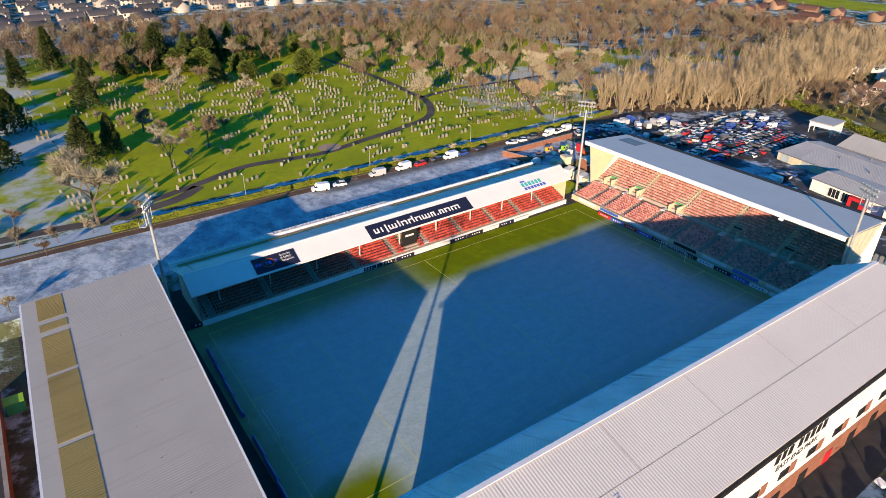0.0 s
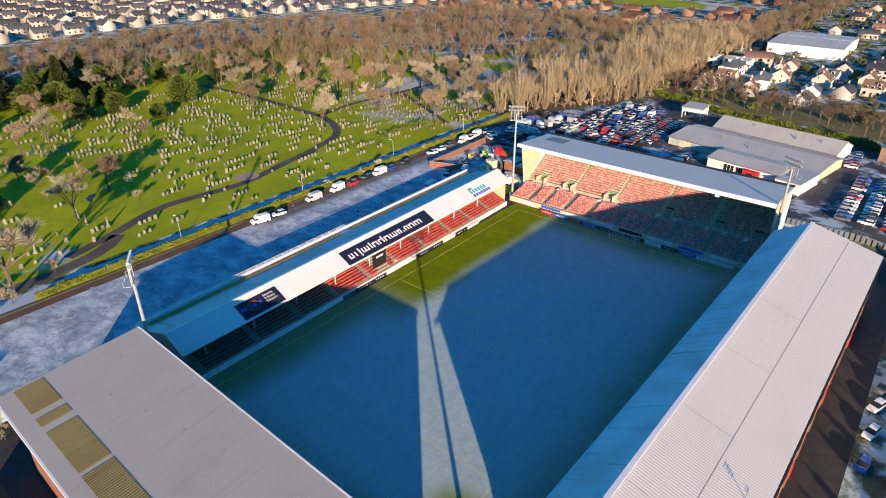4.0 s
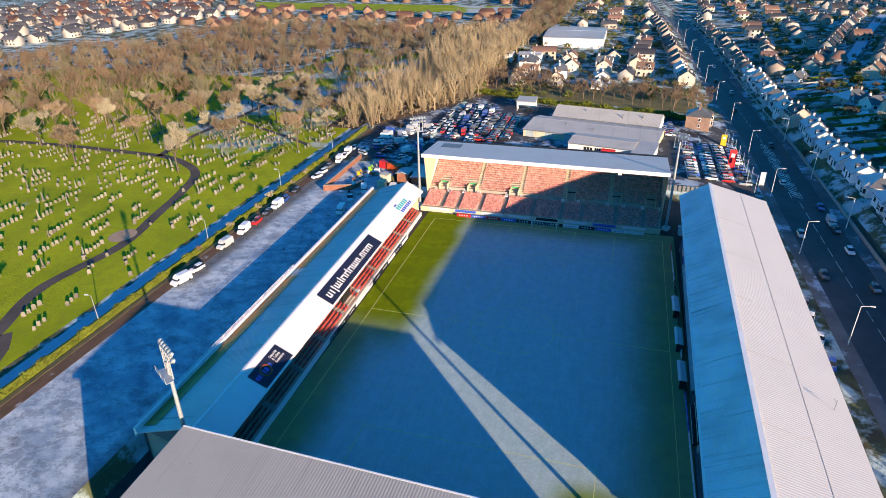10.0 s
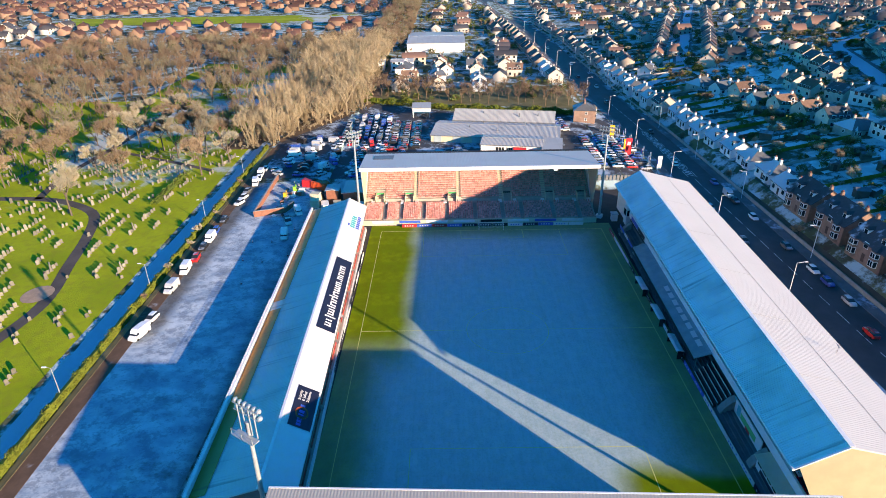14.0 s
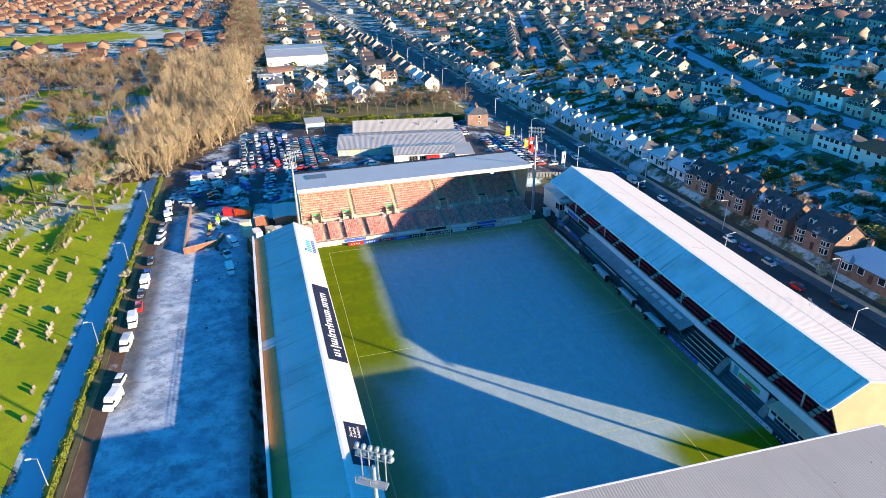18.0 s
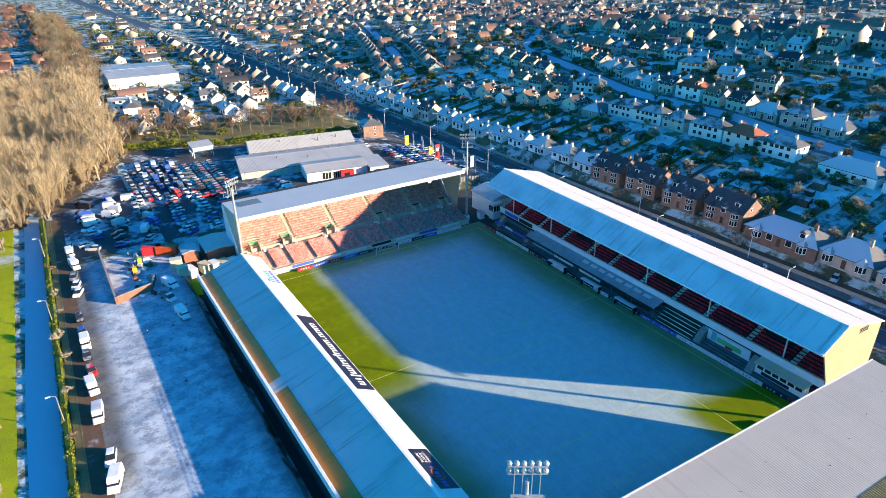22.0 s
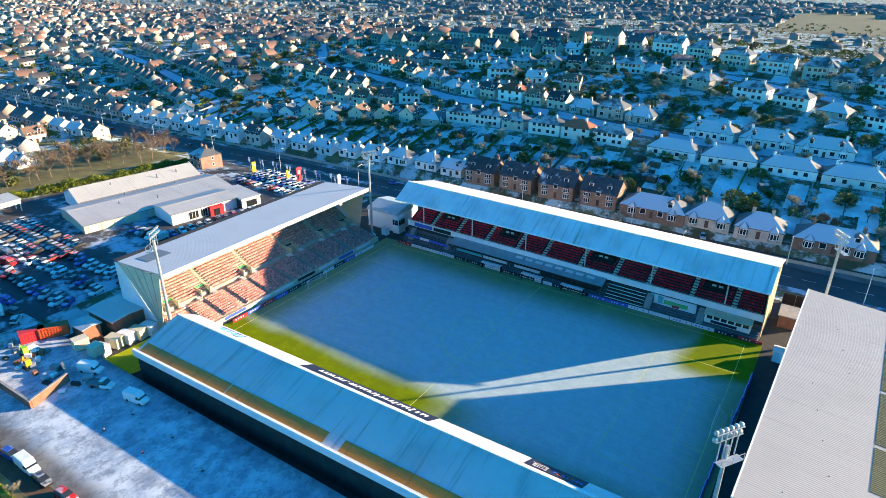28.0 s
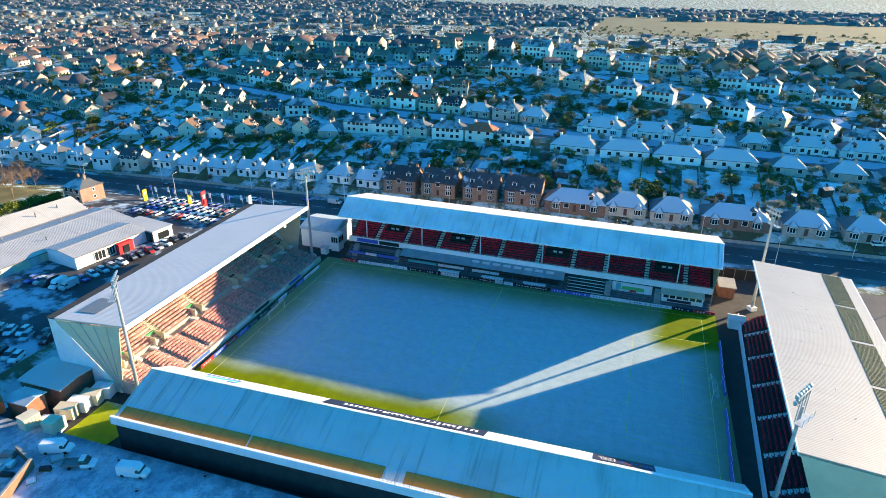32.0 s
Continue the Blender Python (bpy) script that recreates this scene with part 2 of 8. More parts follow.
def pitch_grass():
    """Grass with hoar frost, thawed along the north touchline and in the south-west corner where the sun reaches."""
    k = Nodes("pitch_grass")
    x, y, _ = k.xyz()
    n1 = k.noise(0.06, 4)
    wob = k.math("MULTIPLY", k.math("SUBTRACT", n1, 0.5), 5.0)
    yy = k.math("ADD", y, wob)
    xx = k.math("ADD", x, wob)
    thaw = k.math("MULTIPLY", k.ramp(yy, 18.0, 25.0), k.ramp(xx, -22.0, 0.0))
    west = k.math("MULTIPLY", k.ramp(xx, -38.0, -44.0), k.ramp(yy, -12.0, -19.0))
    rim = k.math("MULTIPLY", k.ramp(xx, -47.0, -56.0), 0.7)
    west = k.math("MAXIMUM", west, rim)
    edge = k.math("MAXIMUM", k.math("MAXIMUM", k.ramp(yy, -20.0, -33.0), k.ramp(xx, 43.0, 54.0)), k.ramp(yy, 22.5, 32.0))
    free = k.math("MAXIMUM", thaw, k.math("MAXIMUM", west, k.math("MULTIPLY", edge, 0.74)))
    fine = k.math("ADD", k.math("MULTIPLY", k.noise(2.2, 5, 0.7), 0.65), k.math("MULTIPLY", k.noise(1.0, 5, 0.7, (0.06, 1.3, 1)), 0.35))
    cov = k.math("SUBTRACT", 1.0, free, True)
    cov = k.math("MULTIPLY", cov, k.ramp(fine, 0.36, 0.58, 0.78, 1.0))
    stripe = k.math("SINE", k.math("MULTIPLY", x, 2 * math.pi / 11.0))
    g = k.mix(k.ramp(stripe, -0.4, 0.4), (0.155, 0.245, 0.003), (0.20, 0.295, 0.004))
    g = k.mix(k.ramp(k.noise(0.35, 4), 0.3, 0.7), (0.14, 0.195, 0.004), g)
    g = k.mix(k.math("MULTIPLY", k.noise(9.0, 2), 0.6), g, (0.09, 0.10, 0.005))
    white = k.mix(k.ramp(k.noise(0.5, 5, 0.65), 0.3, 0.72), (0.33, 0.465, 0.505), (0.42, 0.545, 0.57))
    c = k.mix(k.math("MULTIPLY", cov, 0.92), g, white)
    k.bump(k.noise(22.0, 3), 0.5, 0.04)
    return k.done(c, 0.9, 0.0, 0.08)


def lawn():
    """Mown cemetery grass, frost left in the shaded hollows to the west."""
    k = Nodes("lawn_grass")
    x, y, _ = k.xyz()
    c = k.mix(k.ramp(k.noise(0.05, 5), 0.3, 0.7), (0.245, 0.315, 0.01), (0.38, 0.435, 0.016))
    c = k.mix(k.math("MULTIPLY", k.ramp(k.noise(0.6, 4), 0.4, 0.75), 0.5), c, (0.24, 0.22, 0.03))
    c = k.mix(k.math("MULTIPLY", k.noise(6.0, 2), 0.4), c, (0.10, 0.135, 0.008))
    west = k.ramp(x, -32.0, -75.0, 0.0, 0.2)
    east = k.math("MULTIPLY", k.ramp(x, 40.0, 170.0, 0.0, 0.2), k.ramp(y, 190.0, 150.0))
    m_ = k.ramp(k.math("ADD", k.noise(0.035, 6, 0.65), k.math("MAXIMUM", west, east)), 0.62, 0.74)
    c = k.mix(m_, c, (0.42, 0.47, 0.46))
    k.bump(k.noise(3.0, 4), 0.6, 0.15)
    return k.done(c, 0.95, 0.0, 0.1)


def town_ground():
    """Gardens and rough grass with lying frost."""
    k = Nodes("garden_ground")
    c = k.mix(k.ramp(k.noise(0.045, 5, 0.6), 0.35, 0.65), (0.065, 0.08, 0.045), (0.12, 0.135, 0.07))
    c = k.mix(k.ramp(k.noise(0.2, 5, 0.65), 0.45, 0.7), c, (0.07, 0.055, 0.04))
    c = k.mix(k.ramp(k.noise(0.11, 6, 0.7), 0.45, 0.58, 0.0, 0.85), c, (0.42, 0.56, 0.59))
    k.bump(k.noise(1.2, 4), 0.6, 0.3)
    return k.done(c, 0.95, 0.0, 0.1)


def icy_tarmac():
    """The car park: tarmac under frost and trampled snow, bare along the parked cars."""
    k = Nodes("icy_tarmac")
    x, y, _ = k.xyz()
    swirl = k.noise(0.22, 8, 0.72, (1, 0.7, 1))
    far = k.ramp(k.math("ADD", y, k.math("MULTIPLY", swirl, 5.0)), 77.0, 80.5)
    bare = k.math("MAXIMUM", k.math("MULTIPLY", far, k.ramp(x, -12.0, 0.0)), k.ramp(k.noise(0.1, 6, 0.7, (1, 0.6, 1)), 0.56, 0.74))
    bare = k.math("MAXIMUM", bare, k.math("MULTIPLY", k.ramp(y, 58.0, 54.5), 0.7))
    white = k.mix(k.ramp(swirl, 0.35, 0.65), (0.24, 0.32, 0.40), (0.52, 0.59, 0.63))
    dark = k.ramp(k.noise(0.42, 10, 0.82, (1, 0.8, 1)), 0.48, 0.56)
    white = k.mix(k.math("MULTIPLY", dark, 0.5), white, (0.09, 0.115, 0.15))
    c = k.mix(k.math("MULTIPLY", bare, 0.8), white, (0.07, 0.065, 0.06))
    k.bump(k.noise(1.5, 5), 0.4, 0.08)
    return k.done(c, 0.85, 0.0, 0.12)


def asphalt(name="asphalt", col=(0.028, 0.029, 0.033), wet=0.6, frost=0.0):
    k = Nodes(name)
    c = k.mix(k.ramp(k.noise(0.15, 5, 0.6), 0.3, 0.7), tuple(v * 0.7 for v in col), tuple(v * 1.25 for v in col))
    c = k.mix(0.3, c, k.mix(k.noise(20.0, 2), (0.02, 0.02, 0.02), (0.12, 0.12, 0.12)))
    if frost:
        c = k.mix(k.ramp(k.noise(0.09, 6, 0.7), 0.68 - frost * 0.3, 0.8 - frost * 0.3, 0, 0.85), c, (0.42, 0.52, 0.60))
    k.bump(k.noise(12.0, 2), 0.2, 0.02)
    return k.done(c, wet, 0.0, 0.15)


def sheet_metal(name, col, dirt, pitch_m=0.35, along="x", rough=0.5, streak=0.5):
    """Profiled roof sheets: ribs at their true spacing, sheet joints and run-off streaks."""
    k = Nodes(name)
    x, y, z = k.xyz()
    u = x if along == "x" else y
    st = k.noise(1.0, 4, 0.6, (1.1, 0.05, 0.05) if along == "x" else (0.05, 1.1, 0.05))
    c = k.mix(k.ramp(st, 0.52, 0.75, 0.0, streak), col, dirt)
    c = k.mix(k.ramp(k.noise(0.12, 4), 0.4, 0.75, 0.0, 0.35), c, dirt)
    k.bump(k.noise(6.0, 3), 0.1, 0.02)
    return k.done(c, rough, 0.0, 0.35)


M = {
    "pitch": pitch_grass(), "lawn": lawn(), "garden": town_ground(), "ice": icy_tarmac(),
    "road": asphalt("road_asphalt", (0.05, 0.053, 0.06), 0.55), "lot": asphalt("lot_asphalt", (0.05, 0.053, 0.062), 0.7, 0.62), "lane": asphalt("lane_asphalt", (0.20, 0.22, 0.25), 0.7, 1.8),
    "path": asphalt("path_asphalt", (0.10, 0.08, 0.068), 0.85), "pavement": asphalt("pavement_asphalt", (0.16, 0.16, 0.165), 0.8, 0.5),
    "white_line": plain("line_paint", (0.75, 0.75, 0.72), 0.8, 2.0, bump=0), "yellow_line": plain("pitch_line_paint", (0.60, 0.62, 0.22), 0.85, 1.0, bump=0),
    "roof_w": sheet_metal("west_roof_sheet", (0.365, 0.345, 0.315), (0.29, 0.275, 0.25), 0.6, "y", streak=0.6),
    # streaked north-slope sheet also carries a blue tint for shade; outer slope stays warm
    "roof_s": sheet_metal("south_roof_sheet", (0.62, 0.68, 0.70), (0.19, 0.215, 0.225), 0.5, "x", streak=0.8),
    "roof_s2": sheet_metal("south_roof_sheet_outer", (0.54, 0.52, 0.505), (0.46, 0.445, 0.435), 0.5, "x", streak=0.2),
    "roof_n": sheet_metal("north_roof_sheet", (0.53, 0.55, 0.54), (0.24, 0.245, 0.235), 0.55, "x", streak=0.75),
    "roof_e": sheet_metal("east_roof_sheet", (0.47, 0.47, 0.47), (0.38, 0.38, 0.375), 0.8, "y", streak=0.3),
    "roof_lot": sheet_metal("showroom_roof_sheet", (0.40, 0.395, 0.375), (0.26, 0.26, 0.25), 0.6, "y", streak=0.5),
    "rooflight": sheet_metal("rooflight_sheet", (0.20, 0.16, 0.06), (0.10, 0.08, 0.03), 0.5, "y", streak=0.7),
    "rooflight_n": sheet_metal("rooflight_sheet_north", (0.52, 0.20, 0.03), (0.22, 0.10, 0.025), 0.5, "x", streak=0.8),
    "white": plain("white_cladding", (0.80, 0.80, 0.79), 0.88, 0.6, 0.5, bump=0.05), "white_board": plain("white_board", (0.70, 0.69, 0.68), 0.93, 0.3, 0.45, bump=0.0),
    "gable_cream": plain("yellow_cream_cladding", (0.40, 0.335, 0.215), 0.85, 0.4, 0.6, bump=0.05), "cream": plain("cream_cladding", (0.60, 0.55, 0.40), 0.85, 0.4, 0.6, bump=0.05), "concrete": plain("concrete", (0.30, 0.29, 0.275), 0.7, 0.8, 0.9),
    # near-black concrete holds stand shade; the pale terrace concrete below holds sunlight
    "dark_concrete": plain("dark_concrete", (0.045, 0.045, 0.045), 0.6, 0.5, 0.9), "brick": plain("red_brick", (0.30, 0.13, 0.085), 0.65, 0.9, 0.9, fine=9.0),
    # north and east seats are paler reds with the sunlight mixed into the colour
    "red_seat": plain("red_seat_plastic", (0.85, 0.022, 0.055), 0.75, 0.4, 0.5, bump=0, isl=0.35), "north_seat": plain("weathered_red_seat", (0.54, 0.09, 0.07), 0.7, 0.4, 0.6, bump=0, isl=0.4, frost=0.08), "terrace": plain("terrace_concrete", (0.46, 0.39, 0.33), 0.75, 0.6, 0.9), "pale_seat": plain("faded_red_seat_plastic", (0.70, 0.30, 0.27), 0.75, 0.3, 0.6, bump=0, isl=0.45, frost=0.12),
    "black": plain("black_paint", (0.02, 0.02, 0.022), 0.7, 1.0, 0.6), "navy": plain("navy_board", (0.012, 0.016, 0.04), 0.9, 1.0, 0.5, bump=0), "steel": plain("galvanised_steel", (0.45, 0.47, 0.48), 0.75, 1.2, 0.45, 0.4),
    "white_steel": plain("white_painted_steel", (0.72, 0.73, 0.73), 0.85, 1.0, 0.45), "grey_steel": plain("grey_steel", (0.2, 0.21, 0.22), 0.8, 1.0, 0.5, 0.2),
    # paddock concrete is dark blue-grey: shade under the balcony is in the colour
    "paddock": plain("paddock_concrete", (0.13, 0.13, 0.15), 0.7, 0.5, 0.9), "canopy": plain("canopy_sheet", (0.29, 0.39, 0.42), 0.7, 0.4, 0.5), "blue_sheet": plain("blue_grey_sheet", (0.38, 0.46, 0.49), 0.75, 0.5, 0.5), "blue_board": plain("blue_board", (0.05, 0.12, 0.5), 0.8, 0.4, 0.5, bump=0), "red_board": plain("red_board", (0.55, 0.03, 0.04), 0.8, 0.4, 0.5, bump=0),
    "green_board": plain("green_board", (0.05, 0.45, 0.15), 0.8, 0.4, 0.5, bump=0), "teal": plain("teal_board", (0.03, 0.42, 0.45), 0.85, 0.4, 0.5, bump=0), "yellow_board": plain("yellow_board", (0.75, 0.42, 0.03), 0.85, 0.4, 0.5, bump=0),
    "grass_net": plain("net_cord", (0.7, 0.7, 0.7), bump=0), "orange": plain("orange_paint", (0.7, 0.10, 0.03), 0.75, 0.8, 0.6), "lime": plain("lime_paint", (0.25, 0.55, 0.05), 0.8, 0.8, 0.6),
}


def glass(name, col=(0.02, 0.025, 0.03)):
    k = Nodes(name)
    return k.done(col, 0.08, 0.0, 0.6)


M["glass"] = glass("window_glass")
M["lamp_glass"] = glass("floodlight_glass", (0.5, 0.5, 0.5))

# ---- the ground, roads and open surfaces ----


def terrain():
    def axis(lo, hi, inner, step, fine):
        c = set()
        v = inner[0]
        while v <= inner[1]:
            c.add(round(v, 2))
            v += step
        c |= set(fine)
        for s_, end in ((-1, lo), (1, hi)):
            d, v = step * 2, inner[0] if s_ < 0 else inner[1]
            while (v - end) * s_ < 0:
                v += s_ * d
                d *= 1.35
                c.add(round(v, 2))
        return sorted(c)
    xs = axis(-3500, 4500, (-260, 440), 5, [84.5, 86, 88, 90, 92])
    ys = axis(-4500, 3500, (-440, 130), 5, [-85, -86, -87, -88, -89, -90, -91, -92, -93, -94, -97, -99, -103, 53, 53.5, 54, 54.5, 55, 83, 84, 85, 86, 87])
    mb = MB()
    mb.v = [(x, y, ground(x, y)) for y in ys for x in xs]
    w = len(xs)
    mb.f = [(j * w + i, j * w + i + 1, (j + 1) * w + i + 1, (j + 1) * w + i) for j in range(len(ys) - 1) for i in range(w - 1)]
    return mb


solo("ground", terrain(), M["garden"], "frosty winter ground of gardens and rough grass", "ground", kind="structure", fix=False)


def sheet(x0, x1, y0, y1, off, step=4.0):
    mb = MB()
    nx, ny = max(1, int((x1 - x0) / step)), max(1, int((y1 - y0) / step))
    for j in range(ny + 1):
        for i in range(nx + 1):
            x, y = x0 + (x1 - x0) * i / nx, y0 + (y1 - y0) * j / ny
            mb.v.append((x, y, ground(x, y) + off))
    mb.f = [(j * (nx + 1) + i, j * (nx + 1) + i + 1, (j + 1) * (nx + 1) + i + 1, (j + 1) * (nx + 1) + i) for j in range(ny) for i in range(nx)]
    return mb


def smooth_line(pts, step=4.0):
    """Points along a rounded line through pts."""
    out = []
    n = len(pts)
    for i in range(n - 1):
        p0, p1, p2, p3 = (Vector(pts[max(0, min(n - 1, i + d))]).to_2d() for d in (-1, 0, 1, 2))
        m_ = max(2, int((p2 - p1).length / step))
        for j in range(m_):
            t = j / m_
            out.append(0.5 * ((2 * p1) + (p2 - p0) * t + (2 * p0 - 5 * p1 + 4 * p2 - p3) * t * t + (3 * p1 - p0 - 3 * p2 + p3) * t ** 3))
    out.append(Vector(pts[-1]).to_2d())
    return out


def ribbon(pts, w, off, thick=0.0, shift=0.0, mb=None):
    """A strip of width w along points, laid on the land."""
    mb = mb or MB()
    rows = []
    for i, p in enumerate(pts):
        d = (pts[min(i + 1, len(pts) - 1)] - pts[max(i - 1, 0)]).normalized()
        s_ = Vector((-d.y, d.x))
        a_, b_ = p + s_ * (shift + w / 2), p + s_ * (shift - w / 2)
        rows.append((a_, b_))
    n = len(mb.v)
    for a_, b_ in rows:
        for q in (a_, b_):
            mb.v.append((q.x, q.y, ground(q.x, q.y) + off))
    mb.f += [(n + 2 * i, n + 2 * i + 1, n + 2 * i + 3, n + 2 * i + 2) for i in range(len(rows) - 1)]
    if thick:
        n2 = len(mb.v)
        for a_, b_ in rows:
            for q in (a_, b_):
                mb.v.append((q.x, q.y, ground(q.x, q.y) + off - thick))
        for i in range(len(rows) - 1):
            for o in (0, 1):
                mb.f.append((n + 2 * i + o, n + 2 * i + 2 + o, n2 + 2 * i + 2 + o, n2 + 2 * i + o))
    return mb


solo("stadium_apron", sheet(-84, 84, -62, 52.8, 0.02), M["dark_concrete"], "dark tarmac apron round the stands", "tarmac", kind="structure")
pitch = thing("pitch", (0, -0.4, 0), "frost-covered football pitch thawed green along one touchline", "football pitch", kind="structure")
PX, PN, PS = 52.5, 32.5, -33.4
PC = (PN + PS) / 2
part("turf", sheet(-56.0, 56.5, -36.6, 35.8, 0.06), M["pitch"], pitch, "grass under hoar frost with thawed green patches")


def pitch_lines():
    """Each line of the pitch on its own mesh."""
    z0, z1, w = 0.062, 0.07, 0.12
    def line(x0, y0, x1, y1):
        part("pitch_line", MB().box(min(x0, x1) - w / 2, max(x0, x1) + w / 2, min(y0, y1) - w / 2, max(y0, y1) + w / 2, z0, z1), M["yellow_line"], pitch)
    line(-PX, PN, PX, PN), line(-PX, PS, PX, PS), line(-PX, PS, -PX, PN), line(PX, PS, PX, PN), line(0, PS, 0, PN)
    for s_ in (-1, 1):
        for half, dep in ((20.15, 16.5), (9.16, 5.5)):
            line(s_ * PX, PC - half, s_ * (PX - dep), PC - half)
            line(s_ * PX, PC + half, s_ * (PX - dep), PC + half)
            line(s_ * (PX - dep), PC - half, s_ * (PX - dep), PC + half)
    ring = MB()
    for i in range(64):
        a0, a1 = 2 * math.pi * i / 64, 2 * math.pi * (i + 1) / 64
        ring.add([(r * math.cos(t), PC + r * math.sin(t), z1) for t in (a0, a1) for r in (9.09, 9.21)], [(0, 1, 3, 2)])
    part("centre_circle", ring, M["yellow_line"], pitch)


pitch_lines()
solo("car_park", sheet(-150, 86, 54.9, 83.0, 0.05), M["ice"], "tarmac car park under frost and trampled snow", "car park", kind="structure")
solo("cemetery_lawn", sheet(-150, 215, 93.5, 330, 0.05, 6.0), M["lawn"], "green mown cemetery lawn with frost in the hollows", "lawn", kind="structure")
solo("car_sales_yard", sheet(92.2, 182, -64, 82.5, 0.05), M["lot"], "tarmac yard of the car showroom with patches of frost", "yard", kind="structure")
yard_edge = MB()
for i in range(26):
    y0, y1 = -64 + i * 4.6, -64 + (i + 1) * 4.6
    e0, e1 = (min(203.0, 182 + max(0.0, y - 6) * 0.45) for y in (y0, y1))
    if e1 > 182.1:
        yard_edge.add([(182, y0, ground(182, y0) + 0.05), (e0, y0, ground(e0, y0) + 0.05), (e1, y1, ground(e1, y1) + 0.05), (182, y1, ground(182, y1) + 0.05)], [(0, 1, 2, 3)])
solo("yard_corner", yard_edge, M["lot"], "tarmac corner of the car yard", "yard", kind="structure", fix=False)
LANE = smooth_line([(-160, 89), (-60, 88.3), (20, 89), (90, 88), (140, 88.5), (175, 97), (230, 120)])
solo("cemetery_lane", ribbon(LANE, 6.0, 0.06), M["lane"], "frosted lane along the cemetery wall", "lane", kind="structure")
ROADC = smooth_line(ROAD, 8)
solo("main_road", ribbon(ROADC, 14.0, 0.04), M["road"], "dark tarmac main road with white markings", "road", kind="structure")
solo("pavement_south", ribbon(ROADC, 3.2, 0.16, 0.12, -8.6), M["pavement"], "tarmac pavement with a kerb along the main road", "pavement", kind="structure")
solo("pavement_north", ribbon(ROADC, 3.0, 0.16, 0.12, 8.5), M["pavement"], "tarmac pavement with a kerb along the main road", "pavement", kind="structure")


def road_marks():
    holder = thing("road_markings", (50, -76, 0.05), "white painted lane dashes and hatching on the road", "road marking", kind="structure")
    n = 0
    acc = 0.0
    for i in range(len(ROADC) - 1):
        p, q = ROADC[i], ROADC[i + 1]
        L, d = (q - p).length, (q - p).normalized()
        s_ = Vector((-d.y, d.x))
        t = 0.0
        while t < L:
            c = p + d * t
            if -140 < c.x < 320 and n < 130:
                a_ = math.atan2(d.y, d.x)
                for sh in ((0.0,) if not 95 < c.x < 150 else (1.6, -1.6)):
                    cc = c + s_ * sh
                    part("lane_dash", MB().obox((cc.x, cc.y, 0.042), (3.2, 0.16, 0.008), a_), M["white_line"], holder, fix=False)
                    n += 1
                if 95 < c.x < 150:
                    for k_ in range(3):
                        cc = c + d * (k_ * 2)
                        part("hatch_stripe", MB().obox((cc.x, cc.y, 0.042), (3.4, 0.3, 0.008), a_ + 0.75), M["white_line"], holder, fix=False)
            t += 6.0


road_marks()

# ---- the stands ----


def seat_rows(name, parent, rows, u0, u1, place, m, pitch_u=0.52, skip=()):
    """One block of tip-up seats: rows of (depth, height), seats from u0 to u1; place maps (u, depth, z) to the world."""
    mb = MB()
    n = int((u1 - u0) / pitch_u)
    for d, z in rows:
        for i in range(n):
            u = u0 + (i + 0.5) * (u1 - u0) / n
            if any(a_ < u < b_ and z0 <= z < z1 for a_, b_, z0, z1 in skip):
                continue
            for du, d0, d1, z0, z1 in ((0.2, 0.3, 0.44, 0.34, 0.74), (0.185, 0.44, 0.5, 0.4, 0.84)):
                vs = [place(u + s_ * du, d + dd, z + zz) for zz in (z0, z1) for s_, dd in ((-1, d0), (1, d0), (1, d1), (-1, d1))]
                mb.add(vs, [(4, 5, 6, 7), (0, 1, 5, 4), (2, 3, 7, 6), (1, 2, 6, 5), (3, 0, 4, 7)])
    return part(name, mb, m, parent, kind="stuff")


def terrace(parent, rows, step, u0, u1, place, m, base=0.0, name="terrace"):
    """Stepped concrete under the seats."""
    mb = MB()
    for i, (d, z) in enumerate(rows):
        vs = [place(u, dd, zz) for zz in (base, z) for u, dd in ((u0, d), (u1, d), (u1, d + step), (u0, d + step))]
        mb.add(vs, [(4, 5, 6, 7), (0, 1, 5, 4), (1, 2, 6, 5), (2, 3, 7, 6), (3, 0, 4, 7)])
    return part(name, mb, m, parent, kind="stuff")


def aisle(parent, rows, step, u, w, place, m):
    """A flight of pale steps between two blocks, two risers to a row."""
    mb = MB()
    for i, (d, z) in enumerate(rows):
        for h, dd in ((0.03, 0.0), (0.2, step * 0.5)):
            vs = [place(u + s_ * w / 2, d + a_, z + zz) for zz in (0.0, h) for s_, a_ in ((-1, dd), (1, dd), (1, dd + step * 0.42), (-1, dd + step * 0.42))]
            mb.add(vs, [(4, 5, 6, 7), (0, 1, 5, 4), (1, 2, 6, 5), (2, 3, 7, 6), (3, 0, 4, 7)])
    return part("aisle_steps", mb, m, parent, kind="stuff")


def letters_as_bars(parent, word_widths, place, m, z=0.0):
    """Plain letter-sized blocks: (start, width, low, high) along a board; place maps (u, v) to the world."""
    for u, w, lo, hi in word_widths:
        vs = [place(u, lo, 0.0), place(u + w, lo, 0.0), place(u + w, hi, 0.0), place(u, hi, 0.0)]
        vs += [place(u, lo, 0.03), place(u + w, lo, 0.03), place(u + w, hi, 0.03), place(u, hi, 0.03)]
        part("letter_bar", MB().add(vs, [(4, 5, 6, 7), (0, 1, 5, 4), (1, 2, 6, 5), (2, 3, 7, 6), (3, 0, 4, 7)]), m, parent)


